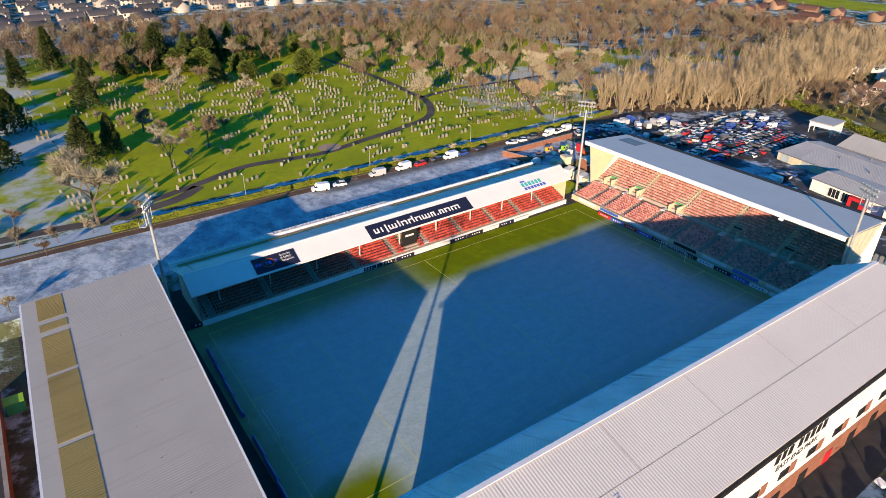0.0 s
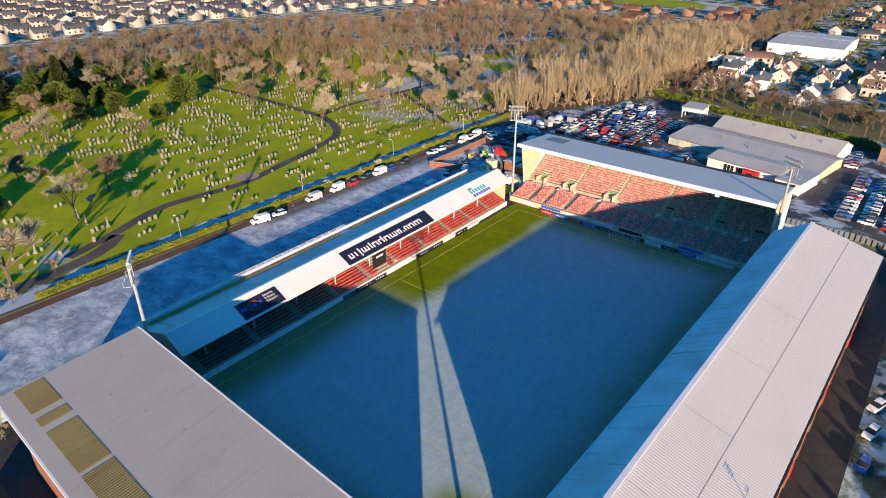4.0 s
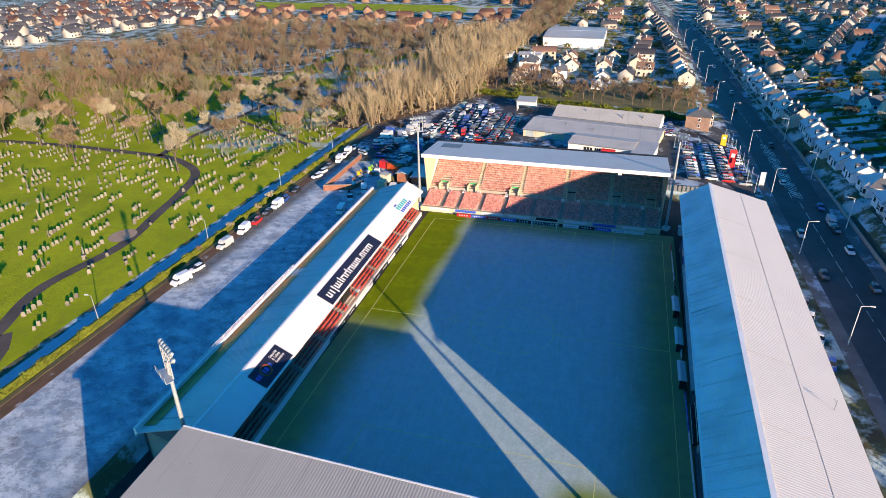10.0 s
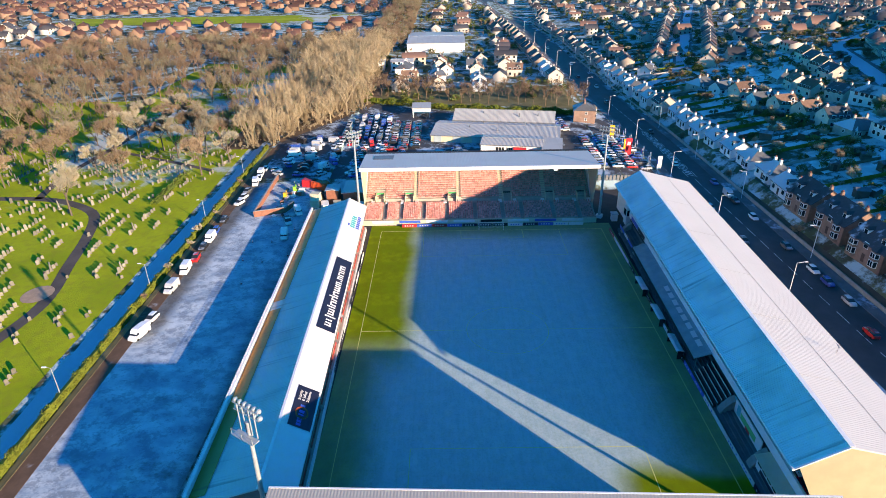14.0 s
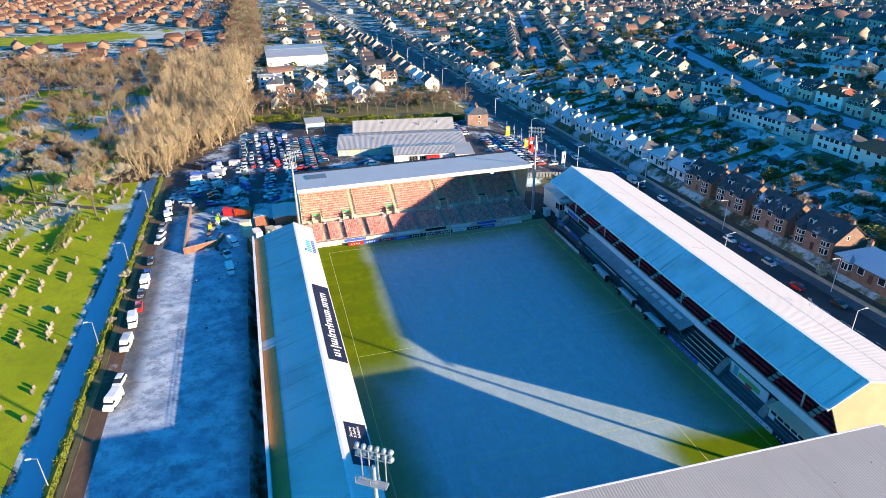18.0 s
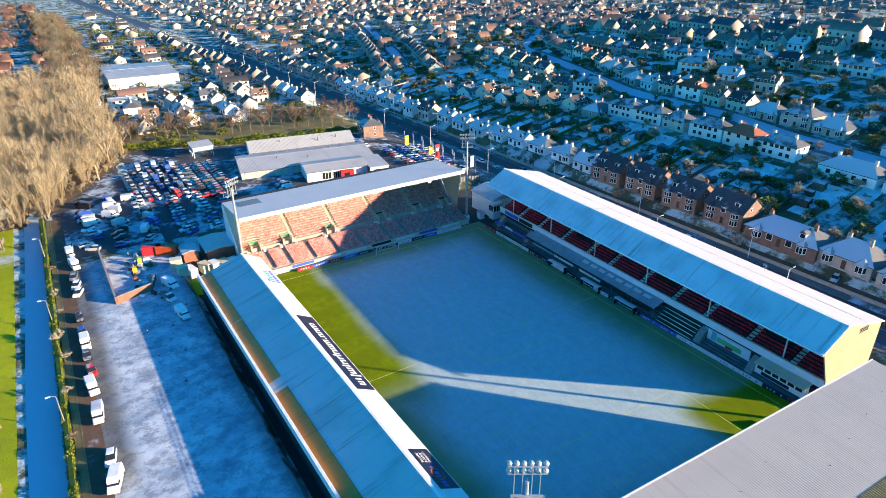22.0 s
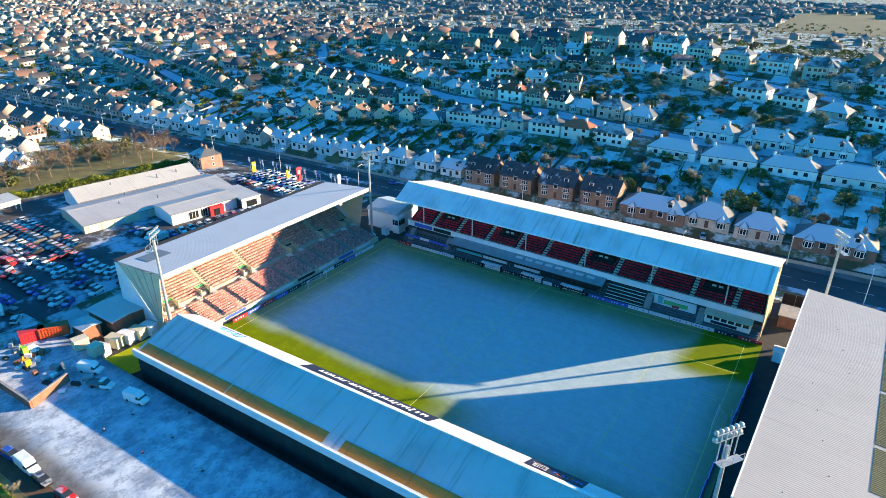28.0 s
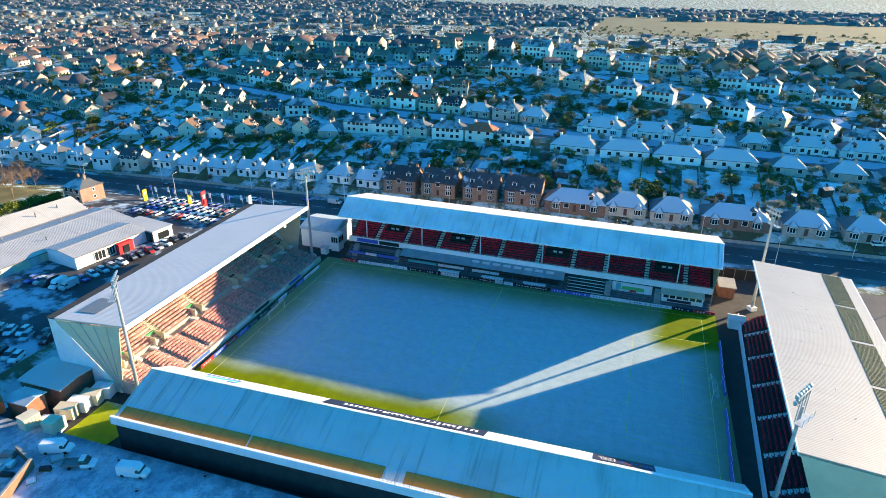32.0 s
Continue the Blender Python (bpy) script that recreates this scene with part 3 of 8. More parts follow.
def text_on(parent, body, origin, right, up, size, m, name="lettering"):
    cu = bpy.data.curves.new(name, "FONT")
    cu.body, cu.size, cu.extrude = body, size, 0.01
    cu.materials.append(m)
    ob = new(name, cu)
    r, u = Vector(right).normalized(), Vector(up).normalized()
    n = r.cross(u)
    mat = Matrix(((r.x, u.x, n.x, origin[0]), (r.y, u.y, n.y, origin[1]), (r.z, u.z, n.z, origin[2]), (0, 0, 0, 1)))
    ob.parent = parent
    off = Vector((0, 0, 0)) if parent.get("worldly") else Vector(parent.location)
    ob.matrix_parent_inverse = Matrix.Translation(-off)
    ob.matrix_basis = mat
    return ob


def north_stand():
    t = thing("north_stand", (0, 45, 0), "low grandstand with red seats and a white sloping fascia roof", "grandstand")
    X0, X1 = -52.8, 53.1
    place = lambda u, d, z: (u, 36.6 + d, z)
    rows = [(i * 0.8, 1.3 + i * 0.3) for i in range(18)]
    terrace(t, rows, 0.8, X0, X1, place, M["terrace"])
    cuts = [X0, -50.5, -38, -27, -16.5, -6, 3.5, 14.5, 25.5, 35, 44, X1]
    for i in range(len(cuts) - 1):
        seat_rows("seat_block", t, rows, cuts[i] + 0.7, cuts[i + 1] - 0.7, place, M["north_seat"], skip=((-3.0, 1.4, 0, 4.2),))
        if i:
            aisle(t, rows, 0.8, cuts[i], 1.1, place, M["concrete"])
    part("front_wall", MB().box(X0, X1, 36.35, 36.6, 0, 1.25), M["white"], t)
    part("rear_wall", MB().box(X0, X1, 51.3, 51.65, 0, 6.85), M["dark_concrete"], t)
    for x in (X0 + 0.15, X1 - 0.15):
        part("end_screen", MB().prism([(37.2, 1.0), (37.2, 8.3), (40.6, 10.2), (51.3, 6.8), (51.3, 0), (37.2, 0)], x - 0.12, x + 0.12), M["grey_steel"] if x < 0 else M["cream"], t)
    front = part("roof_fascia", MB().slab([(X0 - 1.2, 35.75, 8.0), (X1 + 0.4, 35.75, 8.0), (X1 + 0.4, 40.6, 10.65), (X0 - 1.2, 40.6, 10.65)], 0.25), M["white_board"], t, "smooth white sloping front of the roof")
    part("roof", MB().ribbed([(X0 - 1.2, 40.6, 10.6), (X0 - 1.2, 52.0, 6.95), (X1 + 0.4, 52.0, 6.95), (X1 + 0.4, 40.6, 10.6)], 0.4, 0.05), M["roof_n"], t, "streaked profiled roof sheets")
    part("ridge_cap", MB().beam((X0 - 1.2, 40.6, 10.69), (X1 + 0.4, 40.6, 10.69), 0.5, 0.1), M["white"], t)
    zr = lambda y: 10.65 + (y - 40.6) / 11.4 * (7.0 - 10.65)
    for a_, b_ in ((-52.5, -2.2), (1.4, 26), (26.3, 52.6)):
        part("rooflight", MB().slab([(a_, 49.0, zr(49.0) + 0.1), (b_, 49.0, zr(49.0) + 0.1), (b_, 51.6, zr(51.6) + 0.1), (a_, 51.6, zr(51.6) + 0.1)], 0.04), M["rooflight_n"], t, "mossy brown translucent sheets")
    part("gutter_parapet", MB().box(X0 - 1.2, X1 + 0.4, 51.72, 52.02, 6.7, 7.95), M["white"], t, "white rear parapet")
    part("rear_fascia", MB().box(X0 - 1.2, X1 + 0.4, 52.02, 52.25, 6.3, 7.95), M["white"], t, "white board along the rear eaves")
    for i in range(23):
        x = X0 + i * 2.45
        part("rail_post", MB().box(x - 0.05, x + 0.05, 52.08, 52.18, 7.95, 8.45), M["white_steel"], t, fix=False)
    for z in (8.2, 8.45):
        part("guard_rail", MB().box(X0, X0 + 53.9, 52.1, 52.16, z - 0.03, z + 0.03), M["white_steel"], t)
    for i in range(10):
        x = X0 + 5 + i * 11.2
        part("column", MB().tube((x, 39.5, 1.8), (x, 39.5, 9.7), 0.14, n=8), M["white_steel"], t)
        part("rafter", MB().beam((x, 36.1, 7.7), (x, 40.6, 10.2), 0.2, 0.3).beam((x, 40.6, 10.2), (x, 51.3, 6.75), 0.2, 0.3), M["white_steel"], t)
    # boards on the roof front
    sl = Vector((0, 4.85, 2.65)).normalized()
    nr = Vector((0, -sl.z, sl.y))
    def on(u, v, h):
        p = Vector((u, 35.75, 8.0)) + sl * v + nr * (h + 0.03)
        return tuple(p)
    def board(x0, x1, v0, v1, m, name="sign_board", h=0.06):
        vs = [on(x0, v0, 0), on(x1, v0, 0), on(x1, v1, 0), on(x0, v1, 0), on(x0, v0, h), on(x1, v0, h), on(x1, v1, h), on(x0, v1, h)]
        return part(name, MB().add(vs, [(3, 2, 1, 0), (4, 5, 6, 7), (0, 1, 5, 4), (1, 2, 6, 5), (2, 3, 7, 6), (3, 0, 4, 7)]), m, t)
    b1 = board(-12.6, 17.6, 0.25, 4.25, M["navy"])
    up = lambda u, v, h: on(u, v, 0.06 + h)
    lay, u = [], -11.1
    for w, lo, hi in ((1.3, 1.4, 2.75), (0.9, 1.4, 2.75), (0.6, 0.85, 3.2), (2.2, 1.4, 2.75), (0.55, 1.4, 3.3), (1.6, 1.4, 2.75), (1.6, 1.4, 3.4), (1.6, 1.4, 2.75), (2.2, 1.4, 2.75), (1.2, 1.4, 2.75), (0.5, 1.4, 1.8), (1.3, 1.4, 2.75), (1.6, 1.4, 2.75), (2.5, 1.4, 2.75)):
        lay.append((u, w, lo, hi))
        u += w + 0.42
    strokes = []
    for i, (u, w, lo, hi) in enumerate(lay):
        if w < 1.0:
            strokes.append((u + w * 0.2, 0.42, lo, hi))
            continue
        for k_ in range(3 if w > 2 else 2):
            n_ = 2 if w > 2 else 1
            strokes.append((u + (w - 0.4) * k_ / n_, 0.4, lo, hi if k_ == (2 if w > 2 else 1) or hi < 2.8 else 2.75))
        strokes.append((u + 0.4, w - 0.8, lo if i in (3, 8, 0) else 2.4, lo + 0.36 if i in (3, 8, 0) else 2.75))
    letters_as_bars(b1, strokes, up, M["white_board"])
    b2 = board(-40.3, -30.6, 0.3, 4.2, M["navy"])
    ring = MB()
    for i in range(24):
        a0, a1 = 2 * math.pi * i / 24, 2 * math.pi * (i + 1) / 24
        ring.add([up(-37.0 + r * 1.25 * math.cos(q), 2.4 + r * math.sin(q), 0.03) for q in (a0, a1) for r in (0.85, 1.15)], [(0, 1, 3, 2)])
    part("badge_ring", ring, M["orange"], b2)
    letters_as_bars(b2, [(-39.9, 0.5, 2.1, 2.9), (-39.2, 0.5, 2.1, 2.9), (-38.5, 0.3, 2.1, 2.9), (-37.6, 0.3, 2.0, 2.9), (-37.0, 0.6, 2.0, 2.9), (-35.6, 0.5, 2.1, 2.9)], up, M["blue_board"])
    for i, w in enumerate(("Security", "& Safety", "Solutions")):
        text_on(b2, w, on(-34.2, 3.2 - i * 0.75, 0.1), (1, 0, 0), sl, 0.75, M["white_board"])
    letters_as_bars(front, [(36.0 + i * 1.25, 0.9, 1.9, 3.2) for i in range(6)], lambda u, v, h: on(u, v, h), M["teal"])
    letters_as_bars(front, [(36.2 + i * 1.15, 0.85, 0.7, 1.6) for i in range(7)] + [(36.2, 1.6, 3.4, 3.9)], lambda u, v, h: on(u, v, h), M["blue_board"])
    part("scoreboard", MB().box(-3.0, 1.4, 38.2, 38.5, 2.2, 6.4), M["black"], t, "black hanging banner")
    part("banner_legend", MB().box(-2.0, 0.4, 38.16, 38.2, 4.6, 5.1), M["white_board"], t)
    part("snow_drift_cover", MB().box(3.0, 6.0, 37.1, 38.0, 1.7, 1.9), M["white"], t, "white covers over the front seats")
    t.rotation_euler = (0, 0, radians(0.8))


def east_stand():
    t = thing("east_stand", (70, 2, 0), "tall single-deck grandstand with pale red seats", "grandstand")
    Y0, Y1 = -32.9, 38.6
    place = lambda u, d, z: (57.4 + d, u, z)
    low = [(i * 0.85, 1.5 + i * 0.2) for i in range(10)]
    upp = [(10.4 + i * 0.8, 4.3 + i * 0.46) for i in range(15)]
    terrace(t, low, 0.85, Y0, Y1, place, M["terrace"], name="lower_terrace")
    terrace(t, [(8.5, 3.35)], 2.1, Y0, Y1, place, M["terrace"], name="gangway")
    terrace(t, upp, 0.8, Y0, Y1, place, M["terrace"], name="upper_terrace")
    voms = (34.0, 24.6, 11.0, -6.5, -20.0, -30.0)
    cuts = [Y0, -18.2, -4.6, 9.0, 22.6, Y1]
    gaps = tuple((v - 1.6, v + 1.6, 4.0, 5.9) for v in voms)
    for i in range(5):
        seat_rows("upper_seat_block", t, upp, cuts[i] + 0.7, cuts[i + 1] - 0.7, place, M["pale_seat"], skip=gaps)
        if i:
            aisle(t, upp, 0.8, cuts[i], 1.3, place, M["cream"])
    lcut = [Y0, -28, -20.2, -10.5, -4.6, 4.0, 12.8, 20.0, 27.0, 32.0, Y1]
    for i in range(10):
        seat_rows("lower_seat_block", t, low, lcut[i] + 0.65, lcut[i + 1] - 0.65, place, M["pale_seat"])
        if i:
            aisle(t, low, 0.85, lcut[i], 1.1, place, M["concrete"])
    for v in voms:
        w = part("vomitory", MB().box(66.9, 72.0, v - 1.45, v - 1.2, 3.35, 5.6).box(66.9, 72.0, v + 1.2, v + 1.45, 3.35, 5.6), M["cream"], t)
        part("vomitory_mouth", MB().box(69.6, 69.8, v - 1.2, v + 1.2, 3.4, 5.6), M["green_board"] if v > 5 else M["black"], w, "dark opening with a green hoarding")
        for s_ in (-1, 1):
            part("vomitory_step", MB().box(65.8, 67.8, v + s_ * 2.3 - 0.5, v + s_ * 2.3 + 0.5, 3.35, 3.9), M["white"], w, fix=False)
    part("front_wall", MB().box(57.0, 57.3, Y0, Y1, 0, 1.6), M["cream"], t)
    cols = ["white_board", "blue_board", "white_board", "black", "white_board", "white", "blue_board", "white_board"]
    for i in range(8):
        part("wall_advert", MB().box(56.96, 57.0, Y0 + 4 + i * 8.3, Y0 + 10.5 + i * 8.3, 0.75, 1.55), M[cols[i]], t)
    xe, xb, zf, zb = 60.75, 81.0, 17.2, 15.7
    part("roof", MB().ribbed([(xe, Y0 - 0.6, zf), (xb - 2.2, Y0 - 0.6, zb + 0.13), (xb - 2.2, Y1 + 0.4, zb + 0.13), (xe, Y1 + 0.4, zf)], 0.45, 0.012, 0.3), M["roof_e"], t, "flat grey profiled roof")
    part("roof_edge_strip", MB().slab([(xb - 2.2, Y0 - 0.6, zb + 0.12), (xb, Y0 - 0.6, zb), (xb, Y1 + 0.4, zb), (xb - 2.2, Y1 + 0.4, zb + 0.12)], 0.3), M["dark_concrete"], t, "dark felt strip along the rear edge")
    part("roof_patch", MB().slab([(71.0, 29.5, 16.5), (76.0, 29.5, 16.15), (76.0, 35.8, 16.15), (71.0, 35.8, 16.5)], 0.03), M["grey_steel"], t, "darker roof patch")
    part("fascia", MB().box(xe - 0.35, xe, Y0 - 0.6, Y1 + 0.4, zf - 0.95, zf + 0.12), M["white"], t, "white front fascia")
    part("rear_wall", MB().box(80.4, 80.8, Y0, Y1, 0, 15.3), M["white"], t)
    for y, s_ in ((Y1 + 0.1, 1), (Y0 - 0.3, -1)):
        part("end_wall", MB().prism([(80.8, 0), (80.8, 15.2), (79.4, 15.3), (66.0, 1.4), (65.5, 0)], y - 0.1, y + 0.1, "y"), M["white"], t)
        part("end_screen", MB().prism([(79.0, 15.0), (62.4, 16.4), (65.1, 1.6), (65.9, 1.5)], y - 0.08, y + 0.05, "y"), M["cream"], t, "pale translucent end screen")
        for k_ in range(5):
            f = k_ / 5
            part("screen_mullion", MB().beam((65.6, y + 0.1 * s_, 1.6), (62.4 + 16.6 * f, y + 0.1 * s_, 16.4 - 1.4 * f), 0.12, 0.12), M["steel"], t)
    for i in range(7):
        y = Y0 + 0.5 + i * (Y1 - Y0 - 1) / 6
        part("roof_truss", MB().beam((xe, y, zf - 0.7), (80.4, y, zb - 0.5), 0.25, 0.6), M["white_steel"], t)
    part("floodlit_plate", MB().box(60.0, 60.4, -20.5, -19.5, 15.8, 16.3), M["white"], t)


def south_stand():
    t = thing("south_stand", (-2, -47, 0), "main grandstand with a pitched blue-grey roof and red seats", "grandstand")
    X0, X1 = -54.9, 50.8
    place = lambda u, d, z: (u, -40.4 - d, z)
    rows = [(i * 0.82, 5.4 + i * 0.42) for i in range(18)]
    # terrace colour near black, painting the shade between the seats
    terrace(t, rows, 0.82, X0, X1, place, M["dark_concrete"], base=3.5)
    cuts = [X0, -48, -38, -27, -18, -8, 3, 11.5, 22, 32.5, 42, X1]
    boxes = ((-46, -40, 7.0, 10.0), (-16.5, -10, 7.0, 10.0), (13, 19, 7.0, 10.0), (34.5, 40, 7.2, 10))
    for i in range(len(cuts) - 1):
        seat_rows("seat_block", t, rows, cuts[i] + 0.75, cuts[i + 1] - 0.75, place, M["red_seat"], skip=boxes)
        if i:
            aisle(t, rows, 0.82, cuts[i], 1.2, place, M["white"])
    for a_, b_, _, _ in boxes:
        c_ = (a_ + b_) / 2
        part("press_desk", MB().box(c_ - 2.8, c_ + 2.8, -46.2, -45.2, 7.6, 8.6), M["black"], t)
        for k_ in (-0.8, 0.8):
            part("monitor", MB().box(c_ + k_ - 0.5, c_ + k_ + 0.5, -45.15, -45.0, 8.2, 8.75), M["white_board"], t)
    part("upper_front_wall", MB().box(X0, X1, -40.4, -40.1, 4.6, 6.3), M["white"], t, "white balcony front")
    part("front_rail", MB().box(X0, X1, -40.28, -40.22, 6.55, 6.62), M["steel"], t)
    for i, (a_, b_, m) in enumerate(((41, 48, "blue_board"), (34, 40.5, "black"), (-36.5, -28.5, "teal"), (-38, -30, "white_board"))):
        part("balcony_advert", MB().box(a_, b_, -40.06 + 0.01 * i, -40.02 + 0.01 * i, 4.8 if i < 2 else 3.2, 6.0 if i < 2 else 4.4), M[m], t)
    ye, yr, ys = -35.3, -41.85, -56.0
    part("roof_north_slope", MB().ribbed([(X0 - 0.6, yr, 18.6), (X0 - 0.6, ye, 14.6), (X1 + 0.8, ye, 14.6), (X1 + 0.8, yr, 18.6)], 0.4, 0.08, 0.22), M["roof_s"], t, "streaked blue-grey roof sheets")
    part("roof_south_slope", MB().ribbed([(X0 - 0.6, ys, 15.05), (X0 - 0.6, yr, 18.59), (X1 + 0.8, yr, 18.59), (X1 + 0.8, ys, 15.05)], 0.45, 0.025, 0.22), M["roof_s2"], t, "clean pale roof sheets")
    part("ridge_cap", MB().beam((X0 - 0.6, yr, 18.68), (X1 + 0.8, yr, 18.68), 0.7, 0.12), M["white"], t)
    part("eaves_gutter", MB().box(X0 - 0.6, X1 + 0.8, ye, ye + 0.3, 14.3, 14.65), M["white"], t)
    part("rear_gutter", MB().box(X0 - 0.6, X1 + 0.8, ys - 0.3, ys, 14.6, 13.88), M["black"], t)
    part("sheet_joint", MB().slab([(X0, -49.5, 16.721), (X1, -49.5, 16.721), (X1, -49.4, 16.746), (X0, -49.4, 16.746)], 0.02), M["roof_w"], t)
    for x in (-40, -23, -6, 12, 30):
        part("cross_joint", MB().slab([(x - 0.04, -49.5, 16.721), (x + 0.04, -49.5, 16.721), (x + 0.04, yr - 0.3, 18.565), (x - 0.04, yr - 0.3, 18.565)], 0.02), M["roof_w"], t)
    v = part("aerial", MB().tube((-31, -53.6, 15.6), (-31, -53.6, 17.6), 0.04, n=6), M["grey_steel"], t)
    for k_ in range(4):
        part("aerial_bar", MB().box(-31.5, -30.5, -53.65 + k_ * 0.12, -53.6 + k_ * 0.12, 16.9 + k_ * 0.2, 16.94 + k_ * 0.2), M["steel"], v)
    for x in (X0 - 0.1, X1 + 0.2):
        part("gable_wall", MB().prism([(-40.3, 0), (-40.3, 6.3), (-36.2, 14.4), (yr, 18.3), (-55.7, 14.8), (-55.7, 0)] if x < 0 else [(-52, 0), (-52, 6.3), (-43.0, 14.8), (yr - 0.6, 18.0), (-55.7, 14.8), (-55.7, 0)], x - 0.12, x + 0.12), M["gable_cream"], t, "cream clad gable")
    for k_ in range(3):
        part("gable_louvre", MB().box(X0 - 0.3, X0 - 0.22, -50.5, -47.5, 14.8 + k_ * 0.4, 15.0 + k_ * 0.4), M["black"], t)
    part("rear_wall", MB().box(X0, X1, -55.85, -55.45, 4.4, 14.8), M["white"], t)
    base = part("rear_base_wall", MB().box(X0, X1, -55.9, -55.45, 0, 4.4), M["brick"], t)
    for i in range(14):
        x = -50 + i * 7.4
        part("rear_window", MB().box(x - 1.2, x + 1.2, -55.95, -55.85, 6.0, 7.6), M["glass"], t)
        part("window_band_brick", MB().box(x + 1.5, x + 3.0, -55.95, -55.85, 5.8, 7.8), M["brick"], t)
        part("gate", MB().box(x - 1.1, x + 1.1, -56.0, -55.85, 0, 2.6), M["red_board"] if i % 3 == 0 else M["black"], base)
    text_on(t, "EAST END PARK", (-1.5, -55.9, 9.0), (1, 0, 0), (0, 0, 1), 1.5, M["black"])
    letters_as_bars(t, [(-2.5 + i * 1.6 + (0.9 if i > 2 else 0), 1.1, 10.8, 12.6) for i in range(8)], lambda u, v, h: (u, -55.86 - h - 0.01, v), M["black"])
    for i in range(6):
        x = X0 + 9 + i * 18.2
        part("roof_column", MB().tube((x, -41.2, 5.4), (x, -41.2, 17.6), 0.18, n=8), M["white_steel"], t)
        part("roof_truss", MB().beam((x, ye, 14.2), (x, yr, 18.1), 0.2, 0.5), M["white_steel"], t)
    # paddock level under the balcony
    low = [(i * 0.7, 0.9 + i * 0.32) for i in range(5)]
    terrace(t, low, 0.7, X0, X1, lambda u, d, z: (u, -37.2 - d, z), M["paddock"], name="paddock_terrace")
    part("undercroft_wall", MB().box(X0, X1, -41.0, -40.7, 0, 4.7), M["paddock"], t)
    can = part("canopy", MB().slab([(-16.5, -41.0, 5.2), (32.4, -41.0, 5.2), (32.4, -36.6, 3.75), (-16.5, -36.6, 3.75)], 0.2), M["canopy"], t, "dark blue-grey paddock canopy")
    part("canopy_edge", MB().box(-16.5, 32.4, -36.6, -36.45, 3.3, 3.8), M["black"], can)
    letters_as_bars(can, [(-13.5 + i * 3.1, 2.2, 4.35, 4.65) for i in range(8)], lambda u, v, h: (u, -36.6 - (v - 3.75) * 3.03, v + h + 0.03), M["white_board"])
    for i in range(8):
        part("canopy_post", MB().tube((-16 + i * 6.9, -37.4, 0.8), (-16 + i * 6.9, -37.4, 3.7), 0.08, n=6), M["grey_steel"], t)
    for a_, b_, m in ((21, 30, "teal"), (12.5, 20.5, "white_board"), (-15, -8, "black"), (2, 10, "white_board"), (33.5, 40, "blue_board"), (40.4, 44, "white_board"), (44.4, 49.5, "blue_board"), (-7.6, 1.6, "black")):
        part("paddock_board", MB().box(a_, b_, -37.5, -37.4, 1.9, 2.7), M[m], t)
    for k_ in range(5):
        part("bench_step", MB().box(-27.5, -17.5, -37.4 - k_ * 0.7, -36.9 - k_ * 0.7, 0.8 + k_ * 0.62, 1.35 + k_ * 0.62), M["black"], t)
        part("bench_edge", MB().box(-27.5, -17.5, -36.9 - k_ * 0.7, -36.84 - k_ * 0.7, 1.2 + k_ * 0.62, 1.4 + k_ * 0.62), M["white"], t)
    boxr = part("hospitality_box", MB().box(-52.9, -42.5, -40.0, -38.2, 1.6, 3.9), M["white"], t, "white hospitality box with windows")
    part("box_roof", MB().slab([(-53.1, -40.3, 4.5), (-42.2, -40.3, 4.5), (-42.2, -37.7, 4.0), (-53.1, -37.7, 4.0)], 0.15), M["cream"], boxr)
    for i in range(6):
        part("box_window", MB().box(-52.5 + i * 1.65, -51.2 + i * 1.65, -38.2, -38.14, 2.8, 3.6), M["glass"], boxr)
    part("box_board", MB().box(-50, -44, -38.2, -38.13, 1.75, 2.5), M["navy"], boxr)
    mural = part("tunnel_mural", MB().box(-40, -29.5, -40.0, -39.8, 1.6, 4.4), M["white_board"], t, "painted hoarding with green and red shapes")
    part("mural_field", MB().box(-38, -32, -39.8, -39.76, 2.4, 3.5), M["green_board"], mural)
    part("mural_patch", MB().box(-36, -34.2, -39.76, -39.72, 2.0, 2.6), M["red_board"], mural)
    part("mural_wedge", MB().box(-31.8, -30.5, -39.8, -39.76, 2.2, 4.2), M["teal"], mural)
    for x in (-41.5, -28.5, 34, 48):
        part("paddock_stair", MB().prism([(-37.0, 0), (-40.2, 0), (-40.2, 4.0), (-39.2, 3.4), (-38.2, 2.2)], x - 0.8, x + 0.8), M["concrete"], t)
    t.location, t.rotation_euler = (-2, -46.5, 0), (0, 0, radians(-1.3))


